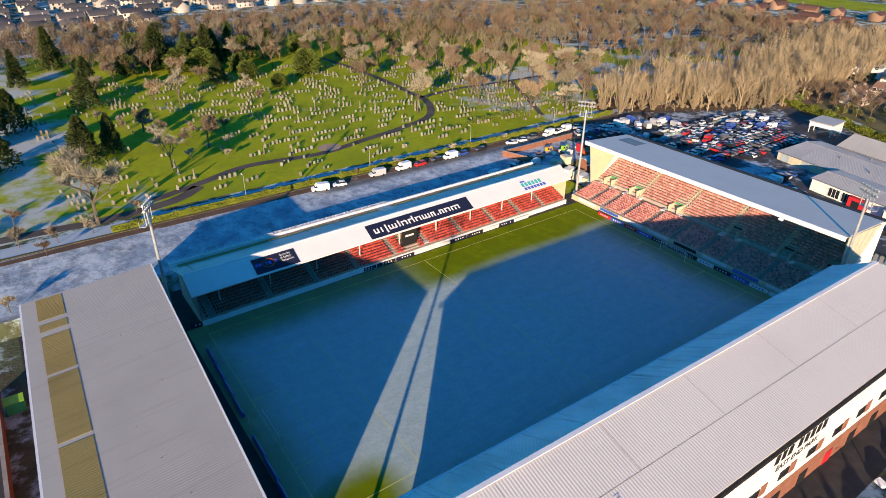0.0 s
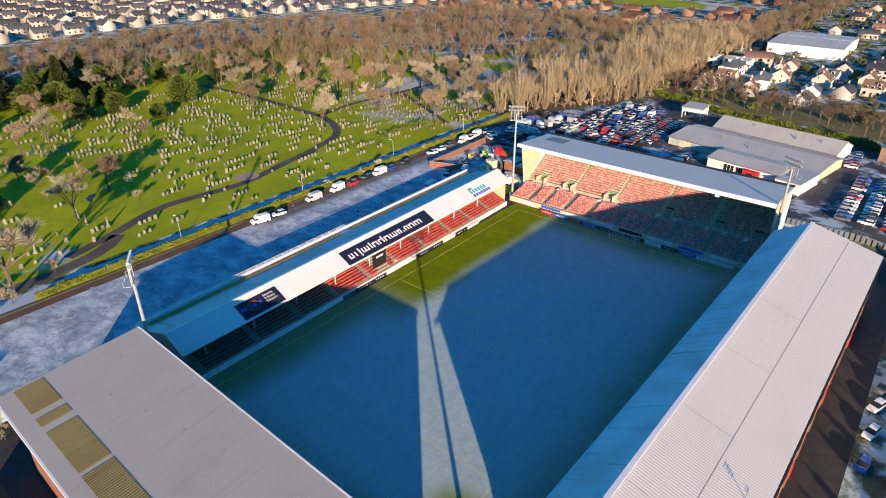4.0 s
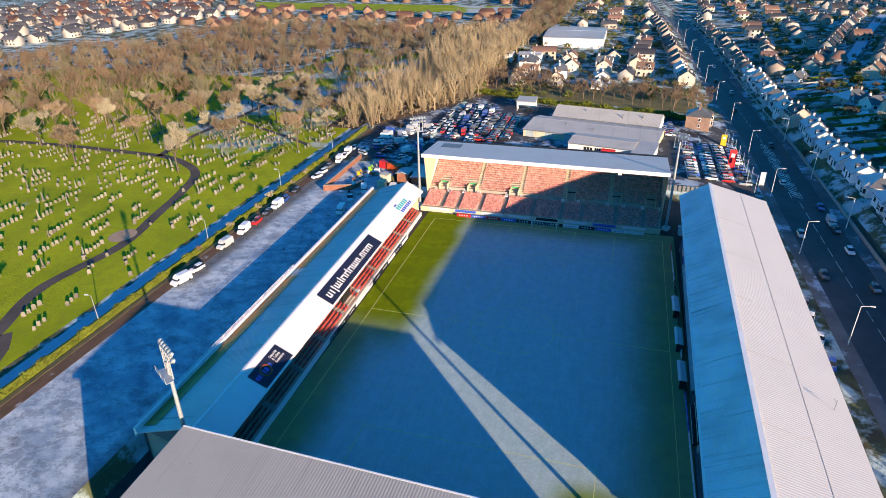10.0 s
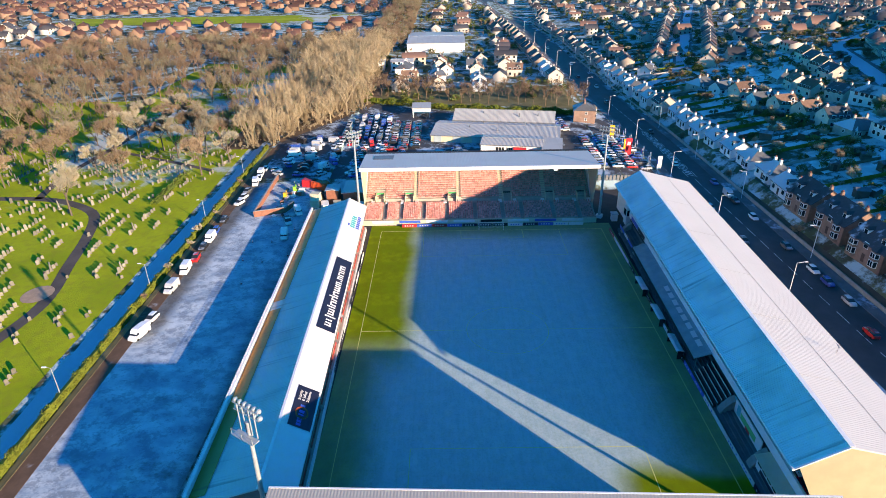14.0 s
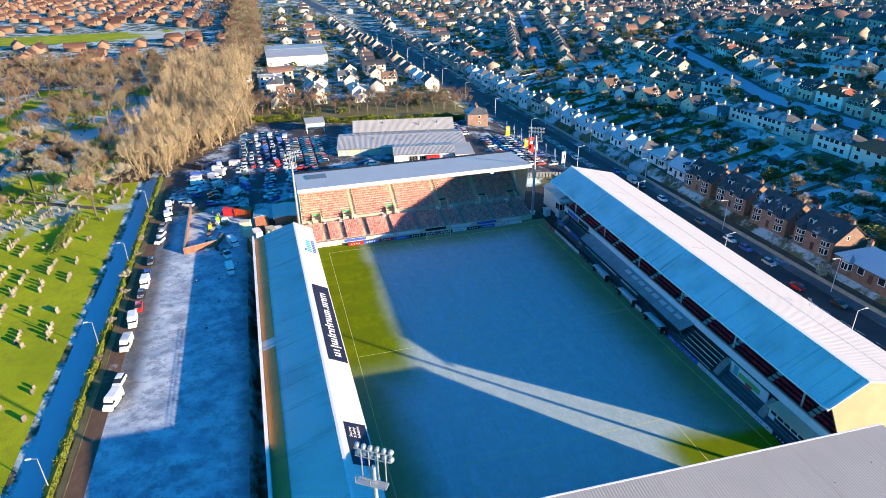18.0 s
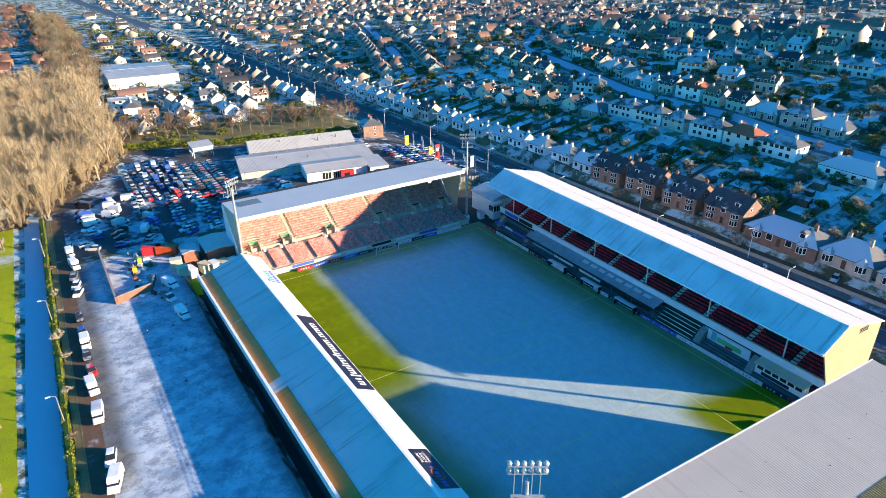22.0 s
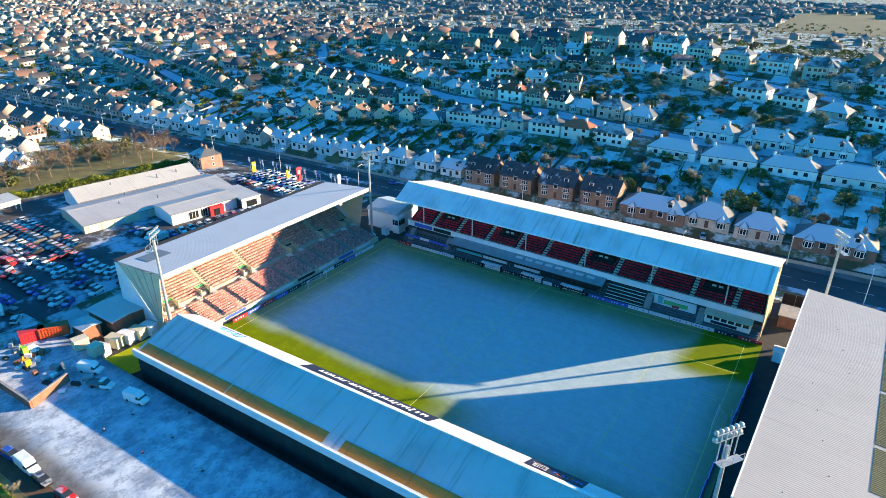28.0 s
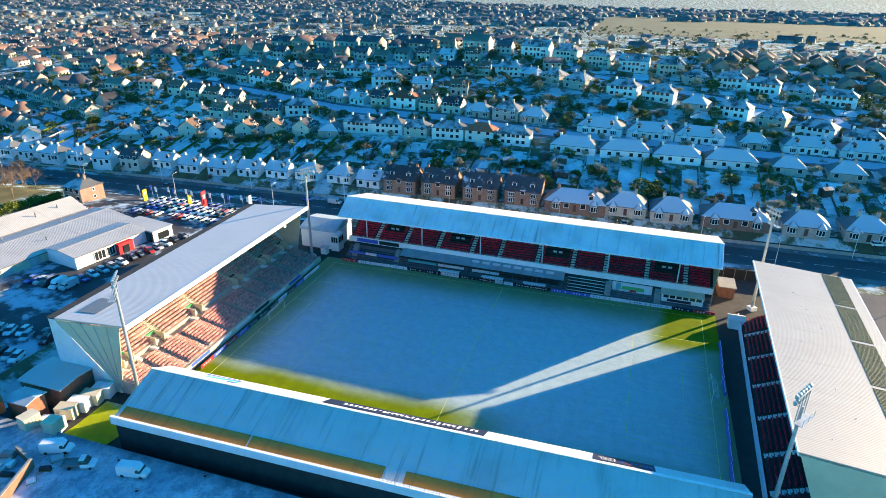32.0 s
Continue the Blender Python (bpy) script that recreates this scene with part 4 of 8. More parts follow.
def west_stand():
    t = thing("west_stand", (-71, 1.5, 0), "tall grandstand with a pale corrugated sloping roof", "grandstand")
    Y0, Y1 = -35.2, 36.4
    place = lambda u, d, z: (-60.6 - d, u, z)
    rows = [(i * 0.82, 1.8 + i * 0.42) for i in range(22)]
    # same near-black steps: the shade under this roof is in the colour
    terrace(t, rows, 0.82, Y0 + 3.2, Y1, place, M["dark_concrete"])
    cuts = [Y0 + 3.2, -24, -13.5, -2.5, 8.5, 19.5, 29, Y1]
    for i in range(7):
        seat_rows("seat_block", t, rows, cuts[i] + 0.8, cuts[i + 1] - 0.8, place, M["red_seat"])
        if i:
            aisle(t, rows, 0.82, cuts[i], 1.2, place, M["white"])
    part("front_wall", MB().box(-60.2, -59.9, Y0, Y1, 0, 1.8), M["white"], t)
    xf, xb, zf, zb = -60.75, -81.9, 17.0, 15.55
    zr = lambda x: zf + (x - xf) / (xb - xf) * (zb - zf)
    part("roof", MB().ribbed([(xb, Y0, zb), (xf, Y0, zf), (xf, Y1, zf), (xb, Y1, zb)], 0.42, 0.02, 0.3), M["roof_w"], t, "pale corrugated roof sheets")
    for a_, b_ in ((Y0 + 0.3, -19), (-18.4, -3.8), (-3.0, 12.0), (12.8, 23.4), (25.0, 27.2), (28.6, Y1 - 0.6)):
        part("rooflight", MB().ribbed([(-79.7, a_, zr(-79.7) + 0.05), (-75.7, a_, zr(-75.7) + 0.05), (-75.7, b_, zr(-75.7) + 0.05), (-79.7, b_, zr(-79.7) + 0.05)], 0.42, 0.07, 0.02), M["rooflight"], t, "weathered brown translucent sheets")
    for i in range(9):
        x, y = -66 - (i % 4) * 1.6, -28 + i * 7.4
        part("roof_fixing", MB().tube((x, y, zr(x)), (x, y, zr(x) + 0.12), 0.07, n=6), M["grey_steel"], t)
    part("edge_trim", MB().box(xf, xf + 0.25, Y0, Y1, zf - 0.5, zf + 0.05), M["white"], t)
    part("rear_gutter", MB().box(xb - 0.3, xb, Y0, Y1, zb - 0.4, zb), M["white"], t)
    part("rear_wall", MB().box(-80.6, -80.2, Y0 + 0.4, Y1 - 0.4, 0, 14.9), M["brick"], t)
    for y in (Y0 + 0.15, Y1 - 0.15):
        part("end_wall", MB().prism([(-80.5, 0), (-80.5, 15.1), (-61.0, 16.5), (-65.2, 6.2), (-68.5, 0)], y - 0.1, y + 0.1, "y"), M["cream"], t, "pale green-white sheeted end wall")
    for i in range(7):
        y = Y0 + 1 + i * 11.7
        part("roof_truss", MB().beam((xf, y, zf - 0.6), (-80.3, y, zb - 0.6), 0.25, 0.6), M["white_steel"], t)
    t.rotation_euler = (0, 0, radians(-2.0))


north_stand()
east_stand()
south_stand()
west_stand()

# ---- floodlights, goals, boards, dugouts, corner buildings ----


def mast(x, y, z0, top, face):
    t = thing("floodlight_mast", (x, y, z0), "tall tapered steel floodlight mast with a lamp rack", "floodlight", "floodlight masts")
    L = top - z0
    part("base_plinth", MB().box(-0.9, 0.9, -0.9, 0.9, 0, 1.0), M["white"], t, local=True)
    part("pole", MB().tube((0, 0, 0.9), (0, 0, L - 2.2), 0.42, 0.24, 10), M["steel"], t, local=True)
    hd = part("lamp_rack", MB().box(-2.36, 2.36, -0.06, 0.06, L - 0.05, L + 0.05), M["steel"], t, local=True)
    part("rack_rail", MB().box(-2.3, 2.3, -0.06, 0.06, L - 1.15, L - 1.05), M["steel"], t, local=True)
    for u in (-1.5, -0.55, 0.55, 1.5):
        part("rack_upright", MB().box(u - 0.05, u + 0.05, -0.07, 0.07, L - 4.2, L - 0.06), M["steel"], t, local=True)
    part("platform", MB().box(-1.9, 1.9, -1.2, -0.1, L - 4.3, L - 4.2), M["steel"], t, local=True)
    rail = MB()
    for u in (-1.9, 0, 1.9):
        rail.box(u - 0.03, u + 0.03, -1.22, -1.16, L - 4.2, L - 3.2)
    rail.box(-1.9, 1.9, -1.22, -1.16, L - 3.25, L - 3.18)
    part("platform_rail", rail, M["steel"], t, local=True)
    lampm = MB().tube((0, 0.02, 0.04), (0, 0.14, -0.02), 0.14, 0.32, 8).tube((0, 0.14, -0.02), (0, 0.42, -0.14), 0.32, 0.35, 8).mesh("floodlamp", M["steel"])
    for r in range(2):
        for c in range(6):
            ob = new("floodlamp", lampm)
            ob.parent = hd
            ob.location = (-2.1 + c * 0.84, 0.1, L + 0.2 - r * 1.1)
    t.rotation_euler = (0, 0, math.atan2(face[1] - y, face[0] - x) - math.pi / 2)


mast(60.0, 39.7, 0, 28.5, (0, 0))
mast(-57.6, 37.8, 0, 28.5, (0, 0))
mast(60.9, -34.6, 0, 28.6, (0, 0))
mast(-65.5, -42.2, 0, 28.5, (0, 0))


def goal(x, s_):
    t = thing("goal", (x, PC, 0.06), "white football goal with a net", "goal")
    for y in (-3.66, 3.66):
        part("goal_post", MB().tube((x, PC + y, 0.06), (x, PC + y, 2.5), 0.07, n=8), M["white_board"], t)
    part("crossbar", MB().tube((x, PC - 3.66, 2.5), (x, PC + 3.66, 2.5), 0.07, n=8), M["white_board"], t)
    net = MB()
    for i in range(16):
        y = PC - 3.66 + i * 7.32 / 15
        net.beam((x, y, 2.48), (x + s_ * 1.8, y, 0.1), 0.02, 0.02)
    for i in range(6):
        f = i / 5
        net.beam((x + s_ * 1.8 * f, PC - 3.66, 2.48 - 2.38 * f), (x + s_ * 1.8 * f, PC + 3.66, 2.48 - 2.38 * f), 0.02, 0.02)
    part("net", net, M["grass_net"], t)
    for y in (-3.66, 3.66):
        part("net_stanchion", MB().tube((x + s_ * 2.4, PC + y, 0.06), (x + s_ * 2.4, PC + y, 2.4), 0.04, n=6), M["white_steel"], t)


goal(-52.5, -1)
goal(52.5, 1)


def advert(p, q, h, m, z=0.06, lean=0.0):
    a_ = math.atan2(q[1] - p[1], q[0] - p[0])
    L = math.hypot(q[0] - p[0], q[1] - p[1])
    t = thing("advert_board", (p[0], p[1], z), m[2], "advert board", "pitchside advert boards")
    t.rotation_euler = (0, 0, a_)
    b = part("panel", MB().box(0.03, L - 0.03, -0.06, 0.06, 0.05, h), M[m[0]], t, local=True)
    if m[1]:
        n = max(3, int(L / 0.7))
        for i in range(1, n - 1):
            if (i * 7 + int(L * 10)) % 5:
                part("letter_bar", MB().box(i * L / n + 0.1, i * L / n + 0.42, -0.075, -0.061, h * 0.35, h * 0.7), M[m[1]], b, local=True)
                part("letter_bar", MB().box(i * L / n + 0.1, i * L / n + 0.42, 0.061, 0.075, h * 0.35, h * 0.7), M[m[1]], b, local=True)


KINDS = [("navy", "white_board", "dark navy pitchside board with white bars"), ("white_board", "blue_board", "white pitchside board with blue bars"), ("blue_board", "white_board", "blue pitchside board with white bars"),
         ("red_board", "white_board", "red pitchside board with white bars"), ("white_board", None, "plain white pitchside board"), ("black", "white_board", "black pitchside board with pale bars")]
seq_e = (3, 2, 3, 2, 0, 0, 5, 1, 0, 2, 1, 4)
for i in range(12):
    y = 26.5 - i * 4.6
    advert((55.3, y), (55.3, y - 4.5), 1.0, KINDS[seq_e[i]])
seq_s = (3, 1, 4, 1, 5, 0, 1, 5, 0, 1, 0, 5, 2, 2, 1, 4, 1, 1, 0, 3)
for i in range(20):
    x = 51 - i * 5.35
    advert((x, -35.5), (x - 5.25, -35.5), 0.95, KINDS[seq_s[i]])
for i in range(20):
    x = -55 + i * 5.45
    if 17 > i:
        advert((x, 36.2), (x + 5.3, 36.2), 0.95, KINDS[(0, 5, 4, 0, 2, 4, 1, 0, 5, 0, 4, 4, 0, 5, 4, 0, 4)[i]])
for i in range(9):
    y = 27 - i * 5.4
    if i != 4:
        xr = -55.35 + y * 0.034
        t_ = thing("covered_rail", (xr, y, 0.06), "pitchside rail draped with a blue sheet", "barrier", "draped pitchside rails")
        part("drape", MB().prism([(xr - 0.3, 0.1), (xr + 0.25, 0.1), (xr + 0.1, 1.1), (xr - 0.15, 1.1)], y - 5.2, y, "y"), M["blue_board"], t_)
        part("top_rail", MB().tube((xr - 0.02, y - 5.2, 1.14), (xr - 0.02, y, 1.14), 0.05, n=6), M["white_steel"], t_)


def dugout(x):
    t = thing("dugout", (x, -34.9, 0.06), "dugout shelter with a pale curved roof and white seats", "dugout", "dugouts")
    part("back_shell", MB().box(-3.2, 3.2, -0.9, -0.8, 0, 1.9), M["grey_steel"], t, local=True)
    part("roof_shell", MB().prism([(-0.9, 1.85), (-0.9, 1.95), (0.2, 2.15), (0.7, 2.0), (0.7, 1.92), (0.2, 2.05)], -3.2, 3.2), M["white_steel"], t, local=True)
    for u in (-3.15, 3.15):
        part("side_panel", MB().box(u - 0.04, u + 0.04, -0.9, 0.4, 0, 1.95), M["glass"], t, local=True)
    for i in range(7):
        part("seat", MB().box(-2.8 + i * 0.85, -2.3 + i * 0.85, -0.7, -0.3, 0.4, 0.5).box(-2.8 + i * 0.85, -2.3 + i * 0.85, -0.75, -0.65, 0.5, 1.2), M["white_board"], t, local=True)


for x in (16.5, 3.5, -8.5):
    dugout(x)


def corner_se():
    t = thing("control_building", (62, -46, 0), "white corner building with a grey-blue roof and bay window", "building")
    part("shell", MB().box(56.5, 68.5, -54.0, -42.0, 0, 6.0), M["white"], t)
    part("roof", MB().prism([(-54.4, 6.0), (-41.6, 6.0), (-42.5, 6.7), (-48, 8.0), (-53.5, 6.9)], 56.2, 68.9), M["blue_sheet"], t)
    bay = part("bay", MB().box(55.0, 57.5, -44.8, -41.2, 0, 5.6), M["white"], t)
    for i in range(3):
        part("window", MB().box(55.3 + i * 0.75, 55.9 + i * 0.75, -41.2, -41.1, 2.9, 4.7), M["glass"], bay)
        part("side_window", MB().box(54.9, 55.0, -44.4 + i * 1.1, -43.6 + i * 1.1, 2.9, 4.7), M["glass"], bay)
    k = thing("kiosk", (60, -38.6, 0), "small pale kiosk beside the corner flag", "kiosk")
    part("body", MB().box(57.6, 59.6, -39.5, -37.8, 0, 2.2), M["white"], k)
    part("lid", MB().box(57.4, 59.8, -39.7, -37.6, 2.2, 2.4), M["blue_sheet"], k)


def corner_sw():
    t = thing("turnstile_hut", (-60, -50, 0), "red brick turnstile hut in the stand's corner", "hut")
    part("shell", MB().box(-61.5, -57.5, -53, -47, 0, 3.2), M["brick"], t)
    part("roof", MB().box(-61.8, -57.2, -53.3, -46.7, 3.2, 3.45), M["concrete"], t)
    s_ = thing("tool_shed", (-61, -31.5, 0), "small white shed at the stand's front corner", "shed")
    part("body", MB().box(-62.2, -58.6, -33.0, -30.0, 0, 2.6), M["white"], s_)
    part("roof", MB().prism([(-33.2, 2.6), (-29.8, 2.6), (-31.5, 3.3)], -62.4, -58.4), M["white_steel"], s_)
    g = thing("boundary_fence", (-68, -60, 0), "dark boundary fence beside the road", "fence")
    part("fence_panel", MB().box(-84, -57, -61.2, -61.0, 0, 3.0), M["black"], g)
    for i in range(10):
        part("fence_post", MB().box(-84 + i * 3, -83.85 + i * 3, -61.0, -60.85, 0, 3.1), M["grey_steel"], g)


corner_se()
corner_sw()

# ---- trees ----
M["bark"] = plain("tree_bark", (0.13, 0.10, 0.075), 0.6, 1.0, 0.95, vary=0.25)
M["twig"] = plain("bare_twigs", (0.27, 0.20, 0.135), 0.7, 0.2, 0.95, bump=0, vary=0.3)
M["twig_pale"] = plain("pale_bare_twigs", (0.37, 0.325, 0.235), 0.7, 0.2, 0.95, bump=0, vary=0.3)
M["woods_twig"] = plain("woodland_twigs", (0.24, 0.165, 0.11), 0.35, 0.09, 0.95, bump=0)
M["woods_pale"] = plain("birch_twigs", (0.42, 0.33, 0.21), 0.5, 0.09, 0.95, bump=0)
M["needles"] = plain("conifer_needles", (0.07, 0.10, 0.022), 0.6, 0.6, 0.9, bump=0, vary=0.35)
M["leaves"] = plain("evergreen_leaves", (0.11, 0.15, 0.022), 0.6, 0.5, 0.85, bump=0, vary=0.3)
M["hedge"] = plain("hedge_leaves", (0.16, 0.19, 0.02), 0.5, 0.5, 0.9, bump=0)
M["dry_grass"] = plain("dry_verge_grass", (0.30, 0.24, 0.11), 0.6, 0.4, 0.95)
M["soil"] = plain("reddish_soil_verge", (0.14, 0.085, 0.055), 0.6, 0.5, 0.95, frost=0.25)
M["pink_gravel"] = plain("pink_gravel", (0.42, 0.29, 0.20), 0.7, 1.0, 0.9)
M["litter"] = plain("leaf_litter", (0.15, 0.10, 0.06), 0.5, 0.15, 0.95)
M["stone"] = plain("gravestone", (0.205, 0.19, 0.155), 0.65, 1.2, 0.9, vary=0.35)
M["stone_far"] = plain("weathered_gravestones", (0.19, 0.175, 0.145), 0.65, 0.5, 0.9, isl=0.3)


def twig(mb, p, d, L, w):
    """A thin forked spray of twigs."""
    side = d.cross(Vector((random.random() - 0.5, random.random() - 0.5, random.random() - 0.5)))
    if side.length < 1e-4:
        return
    side = side.normalized() * w
    n = len(mb.v)
    q = p + d * L
    mb.v += [tuple(p - side), tuple(p + side), tuple(q)]
    mb.f.append((n, n + 1, n + 2))


def bare_tree(seed, h, spread, twigs, fine=0.05, upright=0.5, forks=3, bole=0.42, girth=0.022):
    """Trunk and limbs in one mesh, the twig crown in another."""
    rnd = random.Random(seed)
    random.seed(seed)
    limbs, crown = MB(), MB()
    tips = []

    def grow(p, d, L, r, lev):
        q = p + d * L
        limbs.tube(p, q, r, r * 0.62, 5 if lev < 2 else 3, cap=False)
        if lev >= forks:
            tips.append((p, q, d, L))
            return
        for i in range(rnd.choice((2, 3, 3)) if lev else rnd.choice((4, 5))):
            a_ = rnd.uniform(0, 2 * math.pi)
            k_ = rnd.uniform(0.45, 1.0) * spread
            nd = (d * upright + Vector((math.cos(a_) * k_, math.sin(a_) * k_, rnd.uniform(0.15, 0.7)))).normalized()
            s_ = p.lerp(q, rnd.uniform(0.55, 1.0))
            grow(s_, nd, L * rnd.uniform(0.55, 0.8) * (1.25 if bole < 0.4 else 1.0), r * 0.5, lev + 1)

    grow(Vector((0, 0, -0.1)), Vector((rnd.uniform(-0.06, 0.06), rnd.uniform(-0.06, 0.06), 1)).normalized(), h * bole, h * girth, 0)
    per = max(1, int(twigs / len(tips)))
    for p, q, d, L in tips:
        for i in range(per):
            s_ = p.lerp(q, rnd.uniform(0.2, 1.05))
            nd = (d * 0.7 + Vector((rnd.uniform(-1, 1), rnd.uniform(-1, 1), rnd.uniform(-0.35, 1)))).normalized()
            twig(crown, s_, nd, h * rnd.uniform(0.07, 0.15) * (1.5 if forks < 3 else 1.0), fine)
    return limbs, crown


def leafy(seed, h, r, n, cone=True, leaf=0.5):
    """A conifer or evergreen: trunk, and a ragged crown of many small sprays."""
    rnd = random.Random(seed)
    trunk = MB().tube((0, 0, -0.1), (0, 0, h * 0.9), h * 0.025, 0.03, 6, cap=False)
    crown = MB()
    for i in range(n):
        f = rnd.random() ** 0.8
        z = h * (0.06 + 0.94 * f)
        rr = r * ((1 - f) ** 0.75 if cone else math.sqrt(max(0.0, 1 - (2 * f - 0.85) ** 2 * 0.72))) * rnd.uniform(0.55, 1.08)
        a_ = rnd.uniform(0, 2 * math.pi)
        lump = 1 + 0.16 * math.sin(3 * a_ + seed) + 0.12 * math.sin(7 * f * 3 + a_ * 2)
        p = Vector((math.cos(a_) * rr * lump, math.sin(a_) * rr * lump, z))
        d = Vector((math.cos(a_), math.sin(a_), rnd.uniform(-0.2, 0.9))).normalized()
        s_ = d.cross(Vector((rnd.uniform(-1, 1), rnd.uniform(-1, 1), 1))).normalized() * leaf * rnd.uniform(0.4, 0.8)
        m_ = len(crown.v)
        e_ = d * leaf * rnd.uniform(0.6, 1.3)
        crown.v += [tuple(p - s_ - e_ * 0.3), tuple(p + s_ - e_ * 0.3), tuple(p + e_)]
        crown.f.append((m_, m_ + 1, m_ + 2))
    return trunk, crown


def plant_kind(name, pair, mats, label, category, group):
    """The first tree of a kind, out of the way until it is placed."""
    t = thing(name, (0, 0, 0), label, category, group)
    part("trunk", pair[0], mats[0], t, local=True, fix=False)
    part("crown", pair[1], mats[1], t, local=True, fix=False)
    return {"ob": t, "used": False}


def put(k_, x, y, rz=0.0, s_=1.0, z=None, label=""):
    m_ = pose(x, y, ground(x, y) if z is None else z, 0, 0, math.degrees(rz)) @ Matrix.Scale(s_, 4)
    if not k_["used"]:
        k_["used"] = True
        k_["ob"].matrix_basis = m_
        k_["s"] = s_
        ob = k_["ob"]
    else:
        ob = copy_thing(k_["ob"], m_)
        ob.matrix_basis = m_
    if label:
        ob["label"] = label
    return ob


BARE = [plant_kind("bare_tree", bare_tree(10 + i, 11.0, 0.8 + 0.1 * i, 4200, 0.04, 0.4), (M["bark"], M["twig"] if i % 2 else M["twig_pale"]),
                   "leafless broad winter tree with a fine twig crown", "tree", "cemetery trees") for i in range(4)]
CONE = [plant_kind("conifer", leafy(30 + i, 12.0, (3.0, 4.4)[i], 3400, True, 0.55), (M["bark"], M["needles"]), "dark green pointed evergreen conifer", "tree", "cemetery conifers") for i in range(2)]
ROUND = [plant_kind("evergreen_tree", leafy(40 + i, 8.0, 4.0, 3000, False, 0.6), (M["bark"], M["leaves"]), "rounded bright evergreen tree", "tree", "evergreens") for i in range(2)]
BUSH = [plant_kind("bush", bare_tree(50 + i, 4.2, 1.2, 900, 0.05, 0.25, 2), (M["bark"], M["twig_pale"] if i else M["twig"]), "leafless brown garden bush", "bush", "garden bushes") for i in range(2)]
GBUSH = [plant_kind("evergreen_bush", leafy(60, 2.8, 2.2, 900, False, 0.4), (M["bark"], M["leaves"]), "green rounded garden shrub", "bush", "garden shrubs")]

rt = random.Random(5)
for x, y, s_ in ((-62, 93, 1.75), (-36, 121, 1.05), (-20, 136, 0.95), (63, 131, 1.25), (61, 174, 1.2), (12, 183, 0.95), (98, 102, 1.25), (70, 186, 1.15), (-24, 192, 1.2), (-14, 193, 1.3), (-25, 264, 1.3), (-34, 168, 0.75),
                 (103, 157, 1.25), (122, 144, 1.3), (112, 96, 1.2), (92, 128, 1.2), (118, 118, 1.25), (122, 108, 1.3), (128, 128, 1.3), (88, 168, 1.2), (96, 186, 1.3), (110, 174, 1.3), (76, 205, 1.2), (92, 212, 1.3), (108, 200, 1.3), (100, 228, 1.3), (122, 190, 1.3), (132, 168, 1.3),
                 (140, 98, 1.2), (134, 140, 1.3), (112, 139, 1.1), (133, 117, 1.3), (138, 108, 1.1), (148, 120, 1.2), (150, 135, 1.2), (143, 149, 1.3), (158, 127, 1.1), (98, 140, 1.0), (120, 160, 1.2), (84, 232, 1.3), (70, 248, 1.3), (30, 250, 1.2), (45, 240, 1.2), (-4, 232, 1.1), (2, 215, 1.0), (-40, 226, 0.9), (-30, 240, 1.0), (150, 160, 1.3), (165, 150, 1.2), (172, 138, 1.2)):
    put(BARE[rt.randrange(4)], x, y, rt.uniform(0, 6.28), s_ * 1.12 * rt.uniform(0.9, 1.1))
for x, y, s_, k_ in ((-57, 141, 1.35, 1), (-48, 148, 1.15, 0), (-46, 208, 1.3, 1), (-73, 189, 1.35, 1), (-49, 292, 1.75, 0), (-40.5, 244, 1.2, 1), (85.6, 238.7, 1.35, 0), (-5, 267, 1.7, 1), (8, 259, 1.5, 1), (16.7, 254, 1.8, 0), (11, 222, 1.1, 1), (22, 262, 1.5, 1), (34, 272, 1.6, 0), (-14, 280, 1.4, 0), (0, 285, 1.6, 1), (52, 262, 1.3, 1), (-88, 205, 1.4, 1), (-80, 150, 1.3, 1), (-95, 165, 1.4, 0), (-66, 262, 1.4, 0)):
    put(CONE[k_], x, y, rt.uniform(0, 6.28), s_)
for x, y, s_ in ((53, 216, 1.55), (25.5, 223, 1.05), (32, 200, 0.8), (12, 246, 1.5), (2, 252, 1.5), (28, 240, 1.1), (22, 275, 1.6), (40, 268, 1.5), (-20, 262, 1.2), (-8, 300, 1.6), (70, 262, 1.3), (-86, 172, 1.4), (-96, 128, 1.1), (-108, 112, 0.9)):
    put(ROUND[rt.randrange(2)], x, y, rt.uniform(0, 6.28), s_)
for x, y, s_ in ((-34.6, 166, 1.9), (-30, 160, 1.6), (-47.5, 231, 1.6), (-53, 229, 1.3), (-22, 150, 1.7), (-16, 146, 1.8), (-26, 142, 1.5), (-10, 150, 1.5), (-33, 156, 1.5), (-40, 170, 1.3), (16.6, 181, 1.7), (-14, 133, 1.3), (-24, 150, 1.2), (-35, 142, 1.1), (-18, 122, 1.0), (-28, 128, 1.1), (-46, 188, 1.3), (-40, 178, 1.2), (-52, 96, 1.0), (-64, 88, 1.4), (-72, 87, 1.5), (-80, 90, 1.6), (-88, 86, 1.5), (-97, 90, 1.7), (-106, 88, 1.6), (-92, 100, 1.6), (-80, 104, 1.4), (-104, 102, 1.7), (-75, 80, 1.2), (-84, 58, 1.1), (-80, 48, 0.9), (10, 84.5, 0.7), (24, 84.7, 0.8), (38, 84.3, 0.7), (47, 84.6, 0.9), (60, 84.5, 0.6), (70, 84.3, 0.7), (86, 84.5, 0.7)):
    put(BUSH[rt.randrange(2)], x, y, rt.uniform(0, 6.28), s_)


